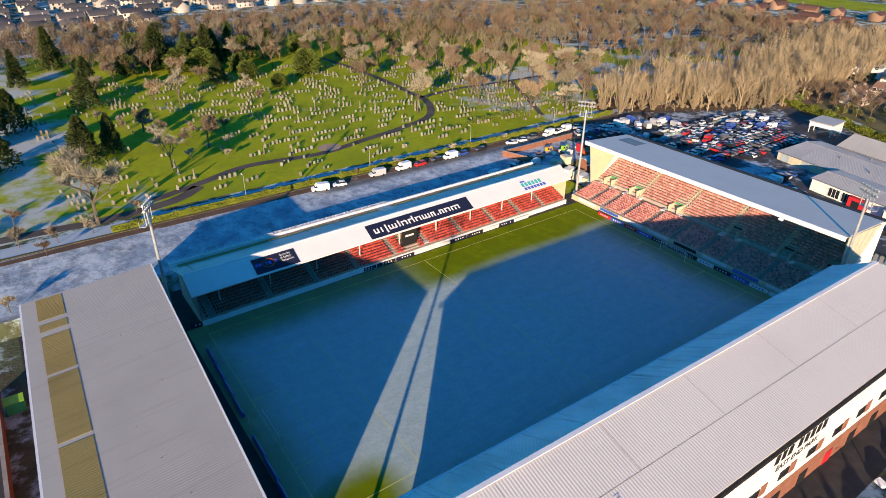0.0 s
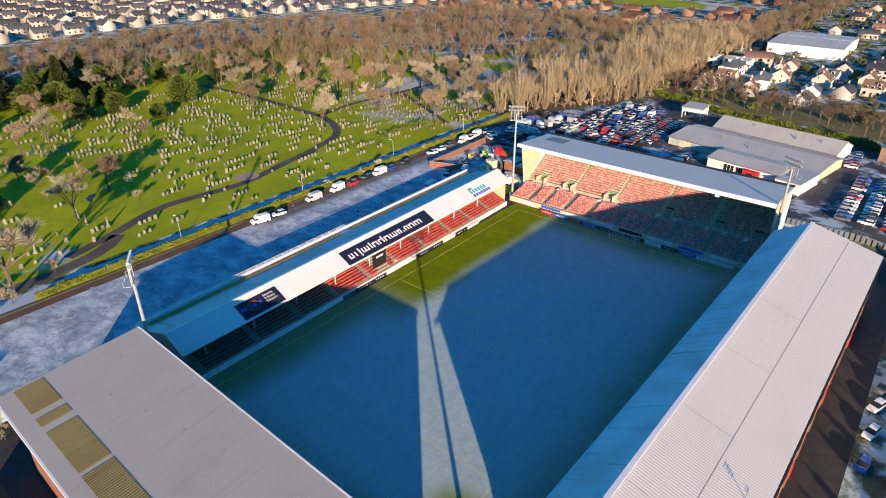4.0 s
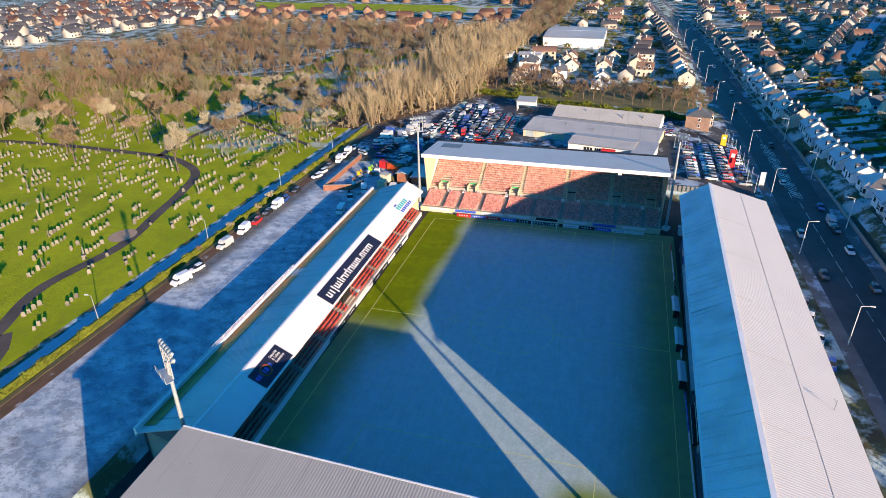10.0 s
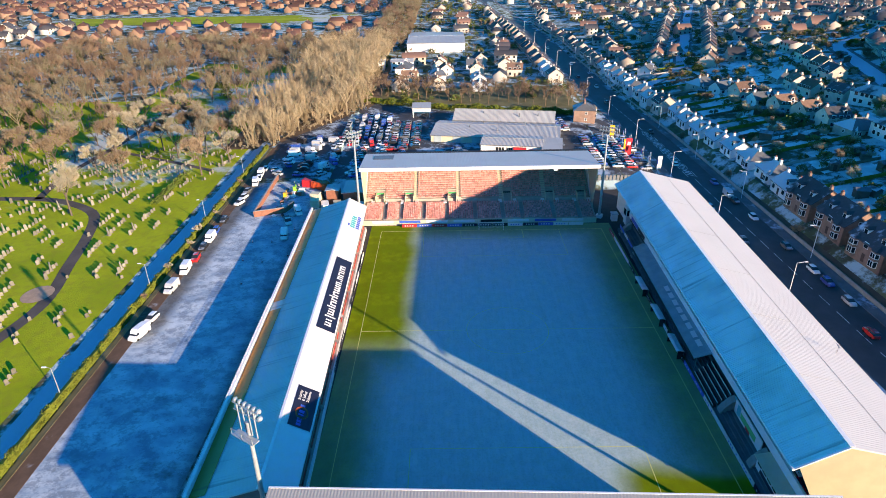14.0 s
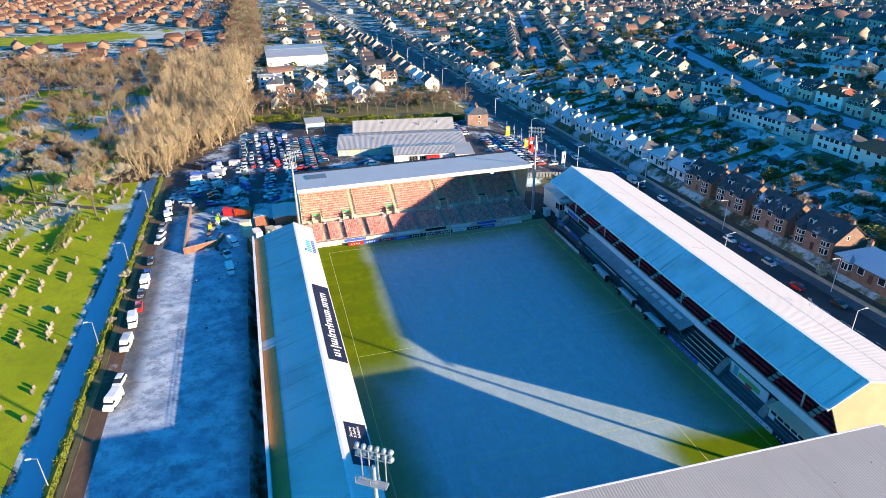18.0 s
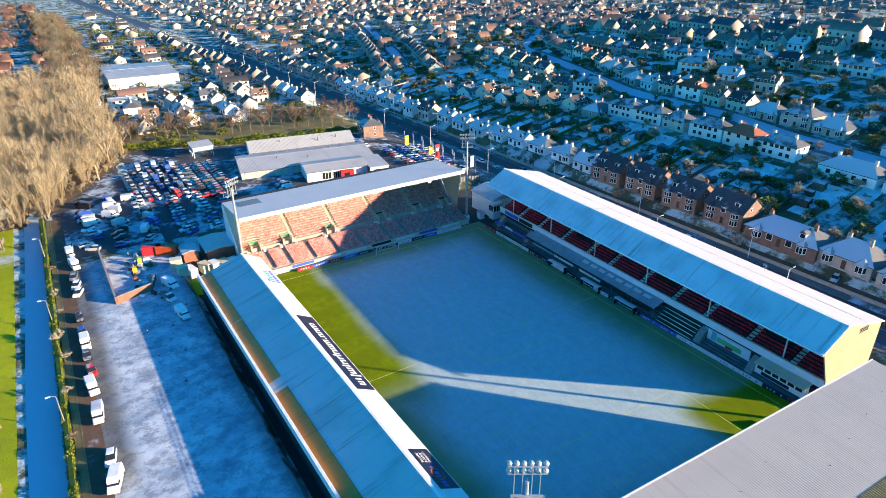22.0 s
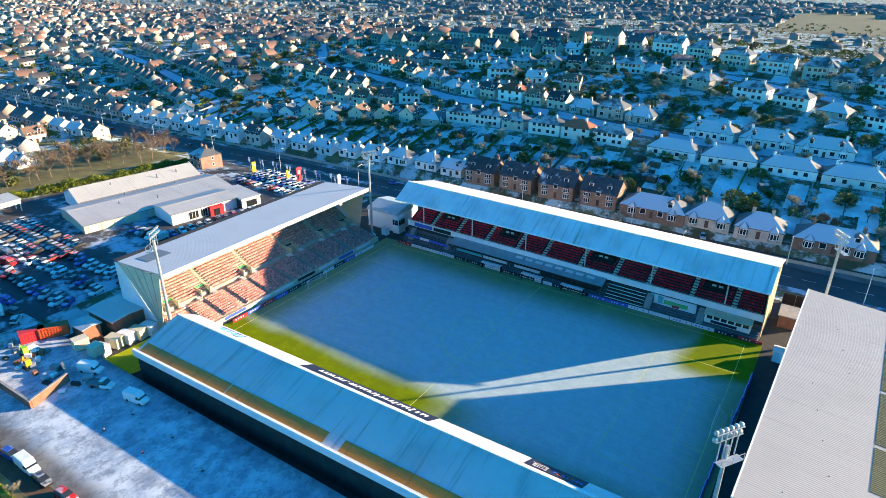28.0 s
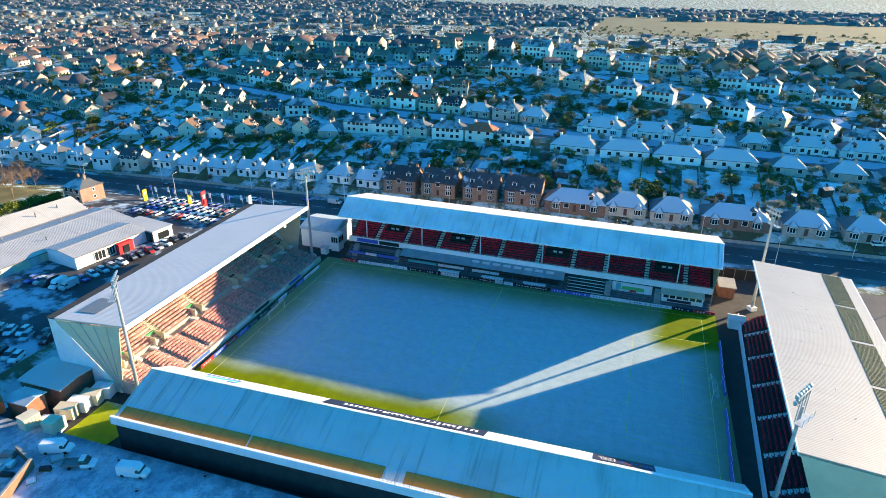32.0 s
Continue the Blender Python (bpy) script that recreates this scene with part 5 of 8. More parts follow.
def woods(name, spots, protos, m, label):
    """Many trees joined into one mesh."""
    tris = []
    for mb in protos:
        V = np.array(mb.v)
        F = np.array([q for f in mb.f for q in ((f,) if len(f) == 3 else ((f[0], f[1], f[2]), (f[0], f[2], f[3])))])
        tris.append((V, F))
    vs, fs, n = [], [], 0
    rnd = random.Random(len(spots))
    for x, y, s_ in spots:
        V, F = tris[rnd.randrange(len(tris))]
        a_ = rnd.uniform(0, 6.28)
        R = np.array([[math.cos(a_), -math.sin(a_), 0], [math.sin(a_), math.cos(a_), 0], [0, 0, 1]])
        vs.append((V * (s_ * rnd.uniform(0.85, 1.1), s_ * rnd.uniform(0.85, 1.1), s_)) @ R.T + np.array([x, y, ground(x, y)]))
        fs.append(F + n)
        n += len(V)
    return tri_mesh(name, np.concatenate(vs), np.concatenate(fs), m, label, "woodland")


def tri_mesh(name, V, F, m, label, category):
    me = bpy.data.meshes.new(name)
    me.vertices.add(len(V))
    me.vertices.foreach_set("co", V.astype(np.float32).ravel())
    me.loops.add(F.size)
    me.loops.foreach_set("vertex_index", F.astype(np.int32).ravel())
    me.polygons.add(len(F))
    me.polygons.foreach_set("loop_start", np.arange(0, F.size, 3, dtype=np.int32))
    me.update(calc_edges=True)
    me.materials.append(m)
    return tagged(new(name, me), label, category, kind="stuff")


def both(pair):
    mb = MB()
    mb.add(pair[0].v, pair[0].f)
    mb.add(pair[1].v, pair[1].f)
    return mb


rw = random.Random(77)
brown, pale = [], []
y = 96.0
for i in range(10500):
    x, y = rw.uniform(-30, 420), rw.uniform(52, 395)
    if i > 9000:
        x, y = rw.uniform(355, 860), rw.uniform(41, 69) + 0.0
    dense = False
    kindp = False
    if 128 < x < 360 and y > 84 - 0.56 * max(0, min(58, x - 130)) and y < 112 + max(0, x - 240) * 0.15:
        dense, kindp = True, y < 98
        if 190 < x < 262 and y > 96:
            dense = False
    elif x > 100 and y > 150 and (x + y) > 290:
        dense = (x + y > 372 or i % 9 == 0) and not (185 < x < 300 and 100 < y < 165)
        if x > 300 and y < 140:
            dense = True
    elif x > -20 and y > 246 + max(0, 60 - x) * 0.55 - max(0, x - 80) * 0.9:
        dense = True
    if 355 < x < 900 and 40 < y < 70:
        dense = True
    if (x > 395 and not 40 < y < 70) or (x > 150 and y > 372 - (x - 150) * 0.35) or y > 380:
        dense = False
    if dense:
        (pale if kindp else brown).append((x, y, rw.uniform(0.75, 1.3) * (1.15 if kindp else 1.0)))


for i in range(900):
    x, y = rw.uniform(-115, -8), rw.uniform(250, 385)
    if y > 292 - 0.3 * (x + 115) + 14 * math.sin(x * 0.09):
        brown.append((x, y, rw.uniform(0.75, 1.15)))


def thin(spots, gap):
    out, cells = [], {}
    for x, y, s_ in spots:
        c = (int(x / gap), int(y / gap))
        if all(math.hypot(x - a_, y - b_) > gap for dx in (-1, 0, 1) for dy in (-1, 0, 1) for a_, b_ in cells.get((c[0] + dx, c[1] + dy), ())):
            cells.setdefault(c, []).append((x, y))
            out.append((x, y, s_))
    return out


def plume(seed, h, stems=24, sprays=52):
    """A tall upright leafless tree, feathered with twigs from the foot up."""
    rnd = random.Random(seed)
    random.seed(seed)
    mb = MB()
    for i in range(stems):
        a_, k_ = rnd.uniform(0, 2 * math.pi), rnd.uniform(0.02, 0.42)
        d = Vector((math.cos(a_) * k_, math.sin(a_) * k_, 1)).normalized()
        L = h * rnd.uniform(0.55, 1.0) * (1.12 - 0.9 * k_)
        p = Vector((math.cos(a_) * k_ * 1.5, math.sin(a_) * k_ * 1.5, -0.1))
        twig(mb, p, d, L, 0.07)
        for j in range(sprays):
            f = rnd.uniform(0.12, 1.0)
            nd = (d * 1.5 + Vector((rnd.uniform(-1, 1), rnd.uniform(-1, 1), rnd.uniform(0, 0.8)))).normalized()
            twig(mb, p + d * (L * f), nd, rnd.uniform(0.8, 2.0), 0.035)
    return mb


LP = [both(bare_tree(85 + i, 13.0, 0.9, 150, 0.1, 0.45, 1, 0.3)) for i in range(3)]
WP = [both(bare_tree(80 + i, 13.5, 0.8, 430, 0.05, 0.5, 2, 0.36)) for i in range(4)]
BP = [plume(90 + i, 11.0 + 1.2 * i) for i in range(3)] + WP[:2]
floor = MB()
edge = [(128, 85.3), (150, 73.5), (176, 59), (188, 52), (206, 47.5), (340, 47.5)]
for (x0, y0), (x1, y1) in zip(edge[:-1], edge[1:]):
    n_ = 8
    for i in range(n_):
        xa, xb = x0 + (x1 - x0) * i / n_, x0 + (x1 - x0) * (i + 1) / n_
        ya, yb = y0 + (y1 - y0) * i / n_, y0 + (y1 - y0) * (i + 1) / n_
        for j in range(6):
            q0a, q1a, q0b, q1b = (ya + (104 - ya) * j / 6, ya + (104 - ya) * (j + 1) / 6, yb + (104 - yb) * j / 6, yb + (104 - yb) * (j + 1) / 6)
            floor.add([(xa, q0a, ground(xa, q0a) + 0.11), (xb, q0b, ground(xb, q0b) + 0.11), (xb, q1b, ground(xb, q1b) + 0.11), (xa, q1a, ground(xa, q1a) + 0.11)], [(0, 1, 2, 3)])
solo("wood_floor", floor, M["litter"], "brown leaf litter under the tree belt", "ground", kind="structure", fix=False)
M["woods_grey"] = plain("ash_grey_twigs", (0.25, 0.21, 0.135), 0.35, 0.09, 0.95, bump=0)
stems = thin(brown, 6.8)
woods("woodland", [q for i, q in enumerate(stems) if i % 5 < 3], WP, M["woods_twig"], "brown leafless winter woodland behind the cemetery")
woods("ash_woodland", [q for i, q in enumerate(stems) if i % 5 >= 3], WP, M["woods_grey"], "grey-olive leafless trees mixed through the woodland")
woods("wood_evergreens", thin([(x + 3.2, y + 2.0, s_ * 0.8) for i, (x, y, s_) in enumerate(stems) if i % 13 == 0], 9.0), [both(leafy(33 + i, 11.0, 3.2, 420, i == 0, 0.9)) for i in range(2)], M["needles"], "dark evergreens scattered in the woodland")
woods("birch_belt", thin(pale, 3.6), BP, M["woods_pale"], "dense belt of tall pale leafless trees")


under = []
for i in range(900):
    x = rw.uniform(126, 320)
    y0 = 84 - 0.56 * max(0, min(58, x - 130))
    under.append((x, y0 + rw.uniform(-0.5, 13), rw.uniform(0.7, 1.5)))
woods("belt_undergrowth", thin(under, 2.6), [both(bare_tree(95 + i, 4.5, 1.0, 260, 0.03, 0.4, 1, 0.3, 0.012)) for i in range(3)], M["woods_pale"], "brown scrub and saplings along the foot of the tree belt")


# ---- cemetery ----
PATHS = [([(-47, 101), (-32, 106), (-15, 112), (9, 109.5), (30, 114), (47, 118), (63, 124), (72, 135), (77, 148), (78, 165), (79, 185), (79, 212), (76, 248)], 3.2),
         ([(-160, 98), (-82, 96.5), (-62, 95), (-42, 97.5), (-33, 104)], 4.0),
         ([(77, 150), (100, 153), (130, 151), (165, 150)], 2.8), ([(130, 151), (115, 122), (103, 100)], 2.2)]
LINES = []
for pts, w in PATHS:
    ln = smooth_line(pts, 3)
    LINES.append((ln, w))
    solo("cemetery_path", ribbon(ln, w, 0.085), M["path"], "worn tarmac path winding through the cemetery", "path", kind="structure")
ring = MB()
ring.v = [(14.5, 113.5, ground(14, 113) + 0.1)] + [(14.5 + 4.2 * math.cos(i * math.pi / 10), 113.5 + 3.6 * math.sin(i * math.pi / 10), ground(14, 113) + 0.1) for i in range(20)]
ring.f = [(0, 1 + i, 1 + (i + 1) % 20) for i in range(20)]
solo("paved_circle", ring, M["pink_gravel"], "round pinkish gravel bed beside the path", "paving", kind="structure")


def headstone(kind_):
    t = MB()
    if kind_ == 0:
        prof = [(-0.42, 0), (0.42, 0), (0.42, 1.0), (0.3, 1.18), (0.0, 1.28), (-0.3, 1.18), (-0.42, 1.0)]
        t.prism(prof, -0.09, 0.09, "y")
        t.box(-0.55, 0.55, -0.22, 0.22, 0, 0.16)
    elif kind_ == 1:
        t.box(-0.4, 0.4, -0.1, 0.1, 0.2, 1.15)
        t.box(-0.55, 0.55, -0.25, 0.25, 0, 0.2)
    elif kind_ == 2:
        t.prism([(-0.45, 0), (0.45, 0), (0.38, 1.5), (0, 1.75), (-0.38, 1.5)], -0.11, 0.11, "y")
    else:
        t.box(-0.5, 0.5, -0.5, 0.5, 0, 0.5)
        t.add([(-0.26, -0.26, 0.5), (0.26, -0.26, 0.5), (0.26, 0.26, 0.5), (-0.26, 0.26, 0.5), (-0.14, -0.14, 2.7), (0.14, -0.14, 2.7), (0.14, 0.14, 2.7), (-0.14, 0.14, 2.7), (0, 0, 3.0)],
              [(0, 1, 5, 4), (1, 2, 6, 5), (2, 3, 7, 6), (3, 0, 4, 7), (4, 5, 8), (5, 6, 8), (6, 7, 8), (7, 4, 8)])
    me = t.mesh("gravestone", M["stone"])
    recalc(me)
    return me


STONES = [headstone(i) for i in range(4)]
NAMES_ = ("rounded weathered sandstone gravestone on the lawn", "square-topped pale gravestone on a plinth", "pointed grey gravestone on the lawn", "tall stone obelisk grave marker")
rg = random.Random(9)
near_n, far_stones = 0, MB()


def clear_of_paths(x, y, gap=1.2):
    for ln, w in LINES:
        for p in ln[::2]:
            if abs(p.x - x) < 6 and abs(p.y - y) < 6 and math.hypot(p.x - x, p.y - y) < w / 2 + gap:
                return False
    return math.hypot(x - 14.5, y - 113.5) > 5.5


for r in range(27):
    yy = 96.5 + r * 5.6
    x, left = -70 + rg.uniform(0, 4), 3
    while x < 128:
        bend = yy + 5.0 * math.sin((x - 10) / 38.0 + r * 0.15) - 0.02 * (x - 20)
        left -= 1
        x += rg.uniform(1.35, 1.8)
        if left < 0:
            left = rg.choice((1, 2, 3, 4, 5, 6, 8))
            x += rg.uniform(3.5, 15.0)
        if rg.random() < 0.1 or not clear_of_paths(x, bend) or bend < 95 or (x < -40 and rg.random() < 0.55) or (-40 < x < -12 and 112 < bend < 175 and rg.random() < 0.75):
            continue
        k_ = rg.choice((0, 0, 0, 1, 1, 1, 2, 2, 2, 2, 3)) if rg.random() < 0.75 else 0
        s_ = rg.uniform(0.72, 1.1)
        a_ = rg.uniform(-0.15, 0.15) - 0.6
        z = ground(x, bend) + 0.03
        if near_n < 300 and bend < 150 and -60 < x < 80:
            near_n += 1
            ob = tagged(new("gravestone", STONES[k_]), NAMES_[k_], "gravestone", "gravestones")
            ob.matrix_basis = pose(x, bend, z, rg.uniform(-5, 5), rg.uniform(-4, 4), math.degrees(a_)) @ Matrix.Scale(s_, 4)
        else:
            me = STONES[k_]
            mt = pose(x, bend, z, 0, 0, math.degrees(a_)) @ Matrix.Scale(s_, 4)
            far_stones.add([tuple(mt @ v.co) for v in me.vertices], [tuple(p.vertices) for p in me.polygons])
for i in range(1000):
    x, yy = rg.uniform(185, 300), rg.uniform(98, 160)
    if i % 4:
        x, yy = rg.uniform(90, 200), rg.uniform(100, 212)
    if not clear_of_paths(x, yy):
        continue
    yy = round(yy / 4.0) * 4.0 + rg.uniform(-0.3, 0.3)
    me = STONES[rg.choice((0, 1, 2))]
    mt = pose(x, yy, ground(x, yy) + 0.03, 0, 0, 23) @ Matrix.Scale(rg.uniform(0.65, 1.0), 4)
    far_stones.add([tuple(mt @ v.co) for v in me.vertices], [tuple(p.vertices) for p in me.polygons])
tagged(new("distant_gravestones", far_stones.mesh("distant_gravestones", M["stone_far"])), "rows of weathered gravestones farther off in the cemetery", "gravestones", kind="stuff")
solo("far_cemetery_lawn", sheet(215.5, 320, 93.5, 175, 0.05, 8.0), M["lawn"], "frosty lawn of the farther cemetery", "lawn", kind="structure")


def strip_of_leaves(name, x0, x1, y0, y1, z, h, n, m, label, category, leaf=0.35, seed=3):
    """A ragged hedge of many small sprays over a solid core."""
    rnd = random.Random(seed)
    V, F = [], []
    for i in range(n):
        x, y_, f = rnd.uniform(x0, x1), rnd.uniform(y0, y1), rnd.random()
        lump = 0.75 + 0.25 * math.sin(x * 0.9 + seed) * math.sin(x * 0.37)
        p = Vector((x, y_, ground(x, y_) + z + h * lump * f ** 0.6))
        d = Vector((rnd.uniform(-1, 1), rnd.uniform(-1, 1), rnd.uniform(0, 1))).normalized() * leaf
        s_ = d.cross(Vector((rnd.uniform(-1, 1), rnd.uniform(-1, 1), 1))).normalized() * leaf * 0.5
        F.append((len(V), len(V) + 1, len(V) + 2))
        V += [tuple(p - s_), tuple(p + s_), tuple(p + d)]
    return tri_mesh(name, np.array(V), np.array(F), m, label, category)


solo("verge_bank", ribbon(smooth_line([(-60, 85.5), (30, 85.5), (128, 85.4)]), 0.8, 1.85, 1.8), M["hedge"], "dense core of the hedge along the lane", "hedge", kind="structure")
strip_of_leaves("verge_hedge", -60, 128, 84.8, 86.2, 0.0, 2.3, 19000, M["hedge"], "ragged yellow-green hedge along the lane", "hedge")
strip_of_leaves("lawn_hedge", 70, 100, 106.5, 109.0, 0.0, 2.0, 4500, M["leaves"], "clipped green hedge in the cemetery", "hedge", seed=8)
def shrub_belt(name, pts, w, h, n, m, label, leaf, seed):
    """A lumpy belt of shrubs along a line."""
    rnd = random.Random(seed)
    line = smooth_line(pts, 2.0)
    V, F = [], []
    for i in range(n):
        c = line[rnd.randrange(len(line))]
        a_, r_ = rnd.uniform(0, 6.28), w / 2 * math.sqrt(rnd.random())
        x_, y_ = c.x + math.cos(a_) * r_, c.y + math.sin(a_) * r_
        lump = 0.7 + 0.3 * math.sin(y_ * 0.45 + seed) * math.sin(y_ * 0.17 + x_ * 0.3)
        p = Vector((x_, y_, ground(x_, y_) + h * lump * (1 - (2 * r_ / w) ** 2 * 0.5) * rnd.random() ** 0.5))
        d = Vector((rnd.uniform(-1, 1), rnd.uniform(-1, 1), rnd.uniform(0, 1))).normalized() * leaf
        s_ = d.cross(Vector((rnd.uniform(-1, 1), rnd.uniform(-1, 1), 1))).normalized() * leaf * 0.5
        F.append((len(V), len(V) + 1, len(V) + 2))
        V += [tuple(p - s_), tuple(p + s_), tuple(p + d)]
    return tri_mesh(name, np.array(V), np.array(F), m, label, "hedge")


YARD_EDGE = [(205, 56), (198, 36), (190, 18), (185, 2), (180, -20), (175, -46)]
shrub_belt("yard_back_hedge", YARD_EDGE, 6.0, 4.0, 14000, M["hedge"], "bright green shrub belt behind the car yard", 0.6, 6)
solo("dry_verge", ribbon(smooth_line([(-160, 84.6), (-60, 84.0), (20, 83.9), (128, 83.8)]), 1.4, 0.12, 0.1), M["dry_grass"], "strip of dry straw-coloured verge grass", "verge", kind="structure")
solo("soil_verge", ribbon(smooth_line([(-160, 82.6), (-60, 82.0), (20, 81.8), (128, 81.8)]), 3.4, 0.1, 0.08), M["soil"], "strip of reddish bare soil beside the car park", "verge", kind="structure")


def lamp_post(x, y, h, rz, arm=1.6, m="steel", label="slim grey street lamp on a column"):
    t = thing("street_lamp", (x, y, ground(x, y)), label, "street lamp", "street lamps")
    t.rotation_euler = (0, 0, rz)
    part("column", MB().tube((0, 0, 0), (0, 0, h), 0.11, 0.06, 6), M[m], t, local=True)
    part("arm", MB().beam((0, 0, h), (arm, 0, h + 0.25), 0.07, 0.07), M[m], t, local=True)
    part("lantern", MB().box(arm - 0.1, arm + 0.7, -0.14, 0.14, h + 0.18, h + 0.34), M["white_steel"], t, local=True)


for x in (-25, 15, 55, 95, 135):
    lamp_post(x, 85.6, 7.5, math.pi / 2, 0.9)
for x in (-120, -75, -28, 12, 54, 95, 138, 180, 222, 264, 306, 350, 400, 450):
    yc = min(ROADC, key=lambda p: abs(p.x - x)).y
    lamp_post(x, yc + 8.0, 9.5, -math.pi / 2, 1.8, "white_steel")
    lamp_post(x + 20, yc - 8.0, 9.5, math.pi / 2, 1.8, "white_steel")

# ---- cars and vans ----
PAINT = {"white": (0.75, 0.75, 0.75), "silver": (0.42, 0.44, 0.46), "black": (0.015, 0.015, 0.018), "red": (0.45, 0.02, 0.02), "blue": (0.02, 0.07, 0.32), "grey": (0.10, 0.105, 0.115)}


def paint(name, col):
    k = Nodes(name)
    c = k.mix(k.math("MULTIPLY", k.ramp(k.noise(1.4, 4), 0.4, 0.7), 0.25), col, tuple(v * 0.6 + 0.05 for v in col))
    m_ = k.math("MULTIPLY", k.ramp(k.up(), 0.75, 0.98), k.ramp(k.noise(0.7, 3), 0.45, 0.6, 0.0, 0.45))
    return k.done(k.mix(m_, c, (0.6, 0.65, 0.7)), 0.3, 0.0, 0.5)


for n_, c_ in PAINT.items():
    M["car_" + n_] = paint(n_ + "_car_paint", c_)
M["tyre"] = plain("tyre_rubber", (0.018, 0.018, 0.018), bump=0)
M["car_lamp"] = plain("car_lamp_lens", (0.7, 0.7, 0.68), rough=0.2, bump=0)
WHEEL = MB().tube((-0.11, 0, 0), (0.11, 0, 0), 0.32, 0.32, 10).mesh("wheel", M["tyre"])
recalc(WHEEL)


def loft(mb, sections):
    """A body through cross-sections of (y, half width low, half width high, z low, z high)."""
    n = len(mb.v)
    for y, w0, w1, z0, z1 in sections:
        mid = (z0 + z1) / 2
        mb.v += [(-w0, y, z0), (w0, y, z0), (w0 * 1.03, y, mid), (w1, y, z1), (-w1, y, z1), (-w0 * 1.03, y, mid)]
    for i in range(len(sections) - 1):
        a_, b_ = n + 6 * i, n + 6 * i + 6
        mb.f += [(a_ + j, a_ + (j + 1) % 6, b_ + (j + 1) % 6, b_ + j) for j in range(6)]
    mb.f += [tuple(n + j for j in range(5, -1, -1)), tuple(n + 6 * (len(sections) - 1) + j for j in range(6))]
    return mb


def vehicle(kind_, colour):
    word = {"hatch": "small hatchback car", "suv": "tall estate car", "van": "panel van", "pickup": "flatbed pickup truck"}[kind_]
    t = thing({"van": "van", "pickup": "pickup_truck"}.get(kind_, "car"), (0, 0, 0), f"{colour} {word} parked with frost on its panels", {"van": "van", "pickup": "truck"}.get(kind_, "car"), "parked vehicles")
    p = M["car_" + colour]
    if kind_ in ("hatch", "suv"):
        h = 0.0 if kind_ == "hatch" else 0.14
        part("body", loft(MB(), [(-2.1, 0.72, 0.66, 0.38, 0.72 + h), (-1.95, 0.84, 0.78, 0.25, 0.86 + h), (-0.9, 0.87, 0.82, 0.22, 0.95 + h), (0.7, 0.87, 0.82, 0.22, 0.93 + h), (1.75, 0.84, 0.74, 0.24, 0.8 + h), (2.08, 0.68, 0.6, 0.36, 0.66 + h)]), p, t, local=True)
        part("cabin_glass", loft(MB(), [(-1.95, 0.74, 0.56, 0.88 + h, 1.02 + h), (-1.5, 0.78, 0.62, 0.9 + h, 1.4 + h), (0.1, 0.78, 0.62, 0.9 + h, 1.43 + h), (1.0, 0.76, 0.7, 0.88 + h, 0.97 + h)]), M["glass"], t, "dark glass", local=True)
        part("roof_panel", loft(MB(), [(-1.6, 0.6, 0.52, 1.36 + h, 1.44 + h), (-0.6, 0.63, 0.55, 1.4 + h, 1.49 + h), (0.15, 0.61, 0.53, 1.38 + h, 1.45 + h)]), p, t, local=True)
        wx, wy = 0.76, 1.3
    elif kind_ == "van":
        part("body", loft(MB(), [(-2.6, 0.92, 0.86, 0.35, 2.1), (-2.5, 0.96, 0.9, 0.3, 2.2), (0.9, 0.96, 0.9, 0.28, 2.25), (1.35, 0.96, 0.84, 0.28, 1.95), (1.75, 0.95, 0.82, 0.28, 1.25), (2.5, 0.9, 0.78, 0.3, 1.0), (2.65, 0.78, 0.7, 0.4, 0.85)]), p, t, local=True)
        part("cabin_glass", loft(MB(), [(0.95, 0.99, 0.9, 1.25, 1.85), (1.3, 0.98, 0.86, 1.25, 1.9), (1.78, 0.93, 0.84, 1.2, 1.3)]), M["glass"], t, "dark glass", local=True)
        part("roof_panel", loft(MB(), [(-2.4, 0.85, 0.8, 2.18, 2.26), (0.8, 0.86, 0.8, 2.22, 2.31)]), p, t, local=True)
        wx, wy = 0.86, 1.65
    else:
        part("body", loft(MB(), [(0.2, 0.92, 0.88, 0.35, 1.2), (1.3, 0.92, 0.85, 0.3, 1.15), (2.3, 0.88, 0.78, 0.32, 1.0), (2.6, 0.76, 0.7, 0.4, 0.85)]), p, t, local=True)
        part("cabin_glass", loft(MB(), [(0.1, 0.9, 0.76, 1.15, 1.9), (1.0, 0.88, 0.74, 1.15, 1.92), (1.6, 0.86, 0.8, 1.1, 1.2)]), M["glass"], t, "dark glass", local=True)
        part("roof_panel", loft(MB(), [(0.1, 0.76, 0.7, 1.86, 1.96), (1.05, 0.76, 0.7, 1.88, 1.98)]), p, t, local=True)
        part("flatbed", MB().box(-0.95, 0.95, -2.9, 0.05, 0.75, 0.9).box(-0.95, -0.9, -2.9, 0.05, 0.9, 1.2).box(0.9, 0.95, -2.9, 0.05, 0.9, 1.2).box(-0.95, 0.95, -2.95, -2.9, 0.75, 1.2), M["grey_steel"], t, "grey drop-side bed", local=True)
        wx, wy = 0.8, 1.7
    for sx in (-1, 1):
        for sy in (-1, 1):
            w = new("wheel", WHEEL)
            w.parent = t
            w.location = (sx * wx, sy * wy, 0.32)
    return {"ob": t, "used": False}


FLEET = {}


def park(x, y, deg, kind_="hatch", colour="white", z=None):
    key = (kind_, colour)
    if key not in FLEET:
        FLEET[key] = vehicle(kind_, colour)
    return put(FLEET[key], x, y, radians(deg), 1.0, ground(x, y) + 0.06 if z is None else z)


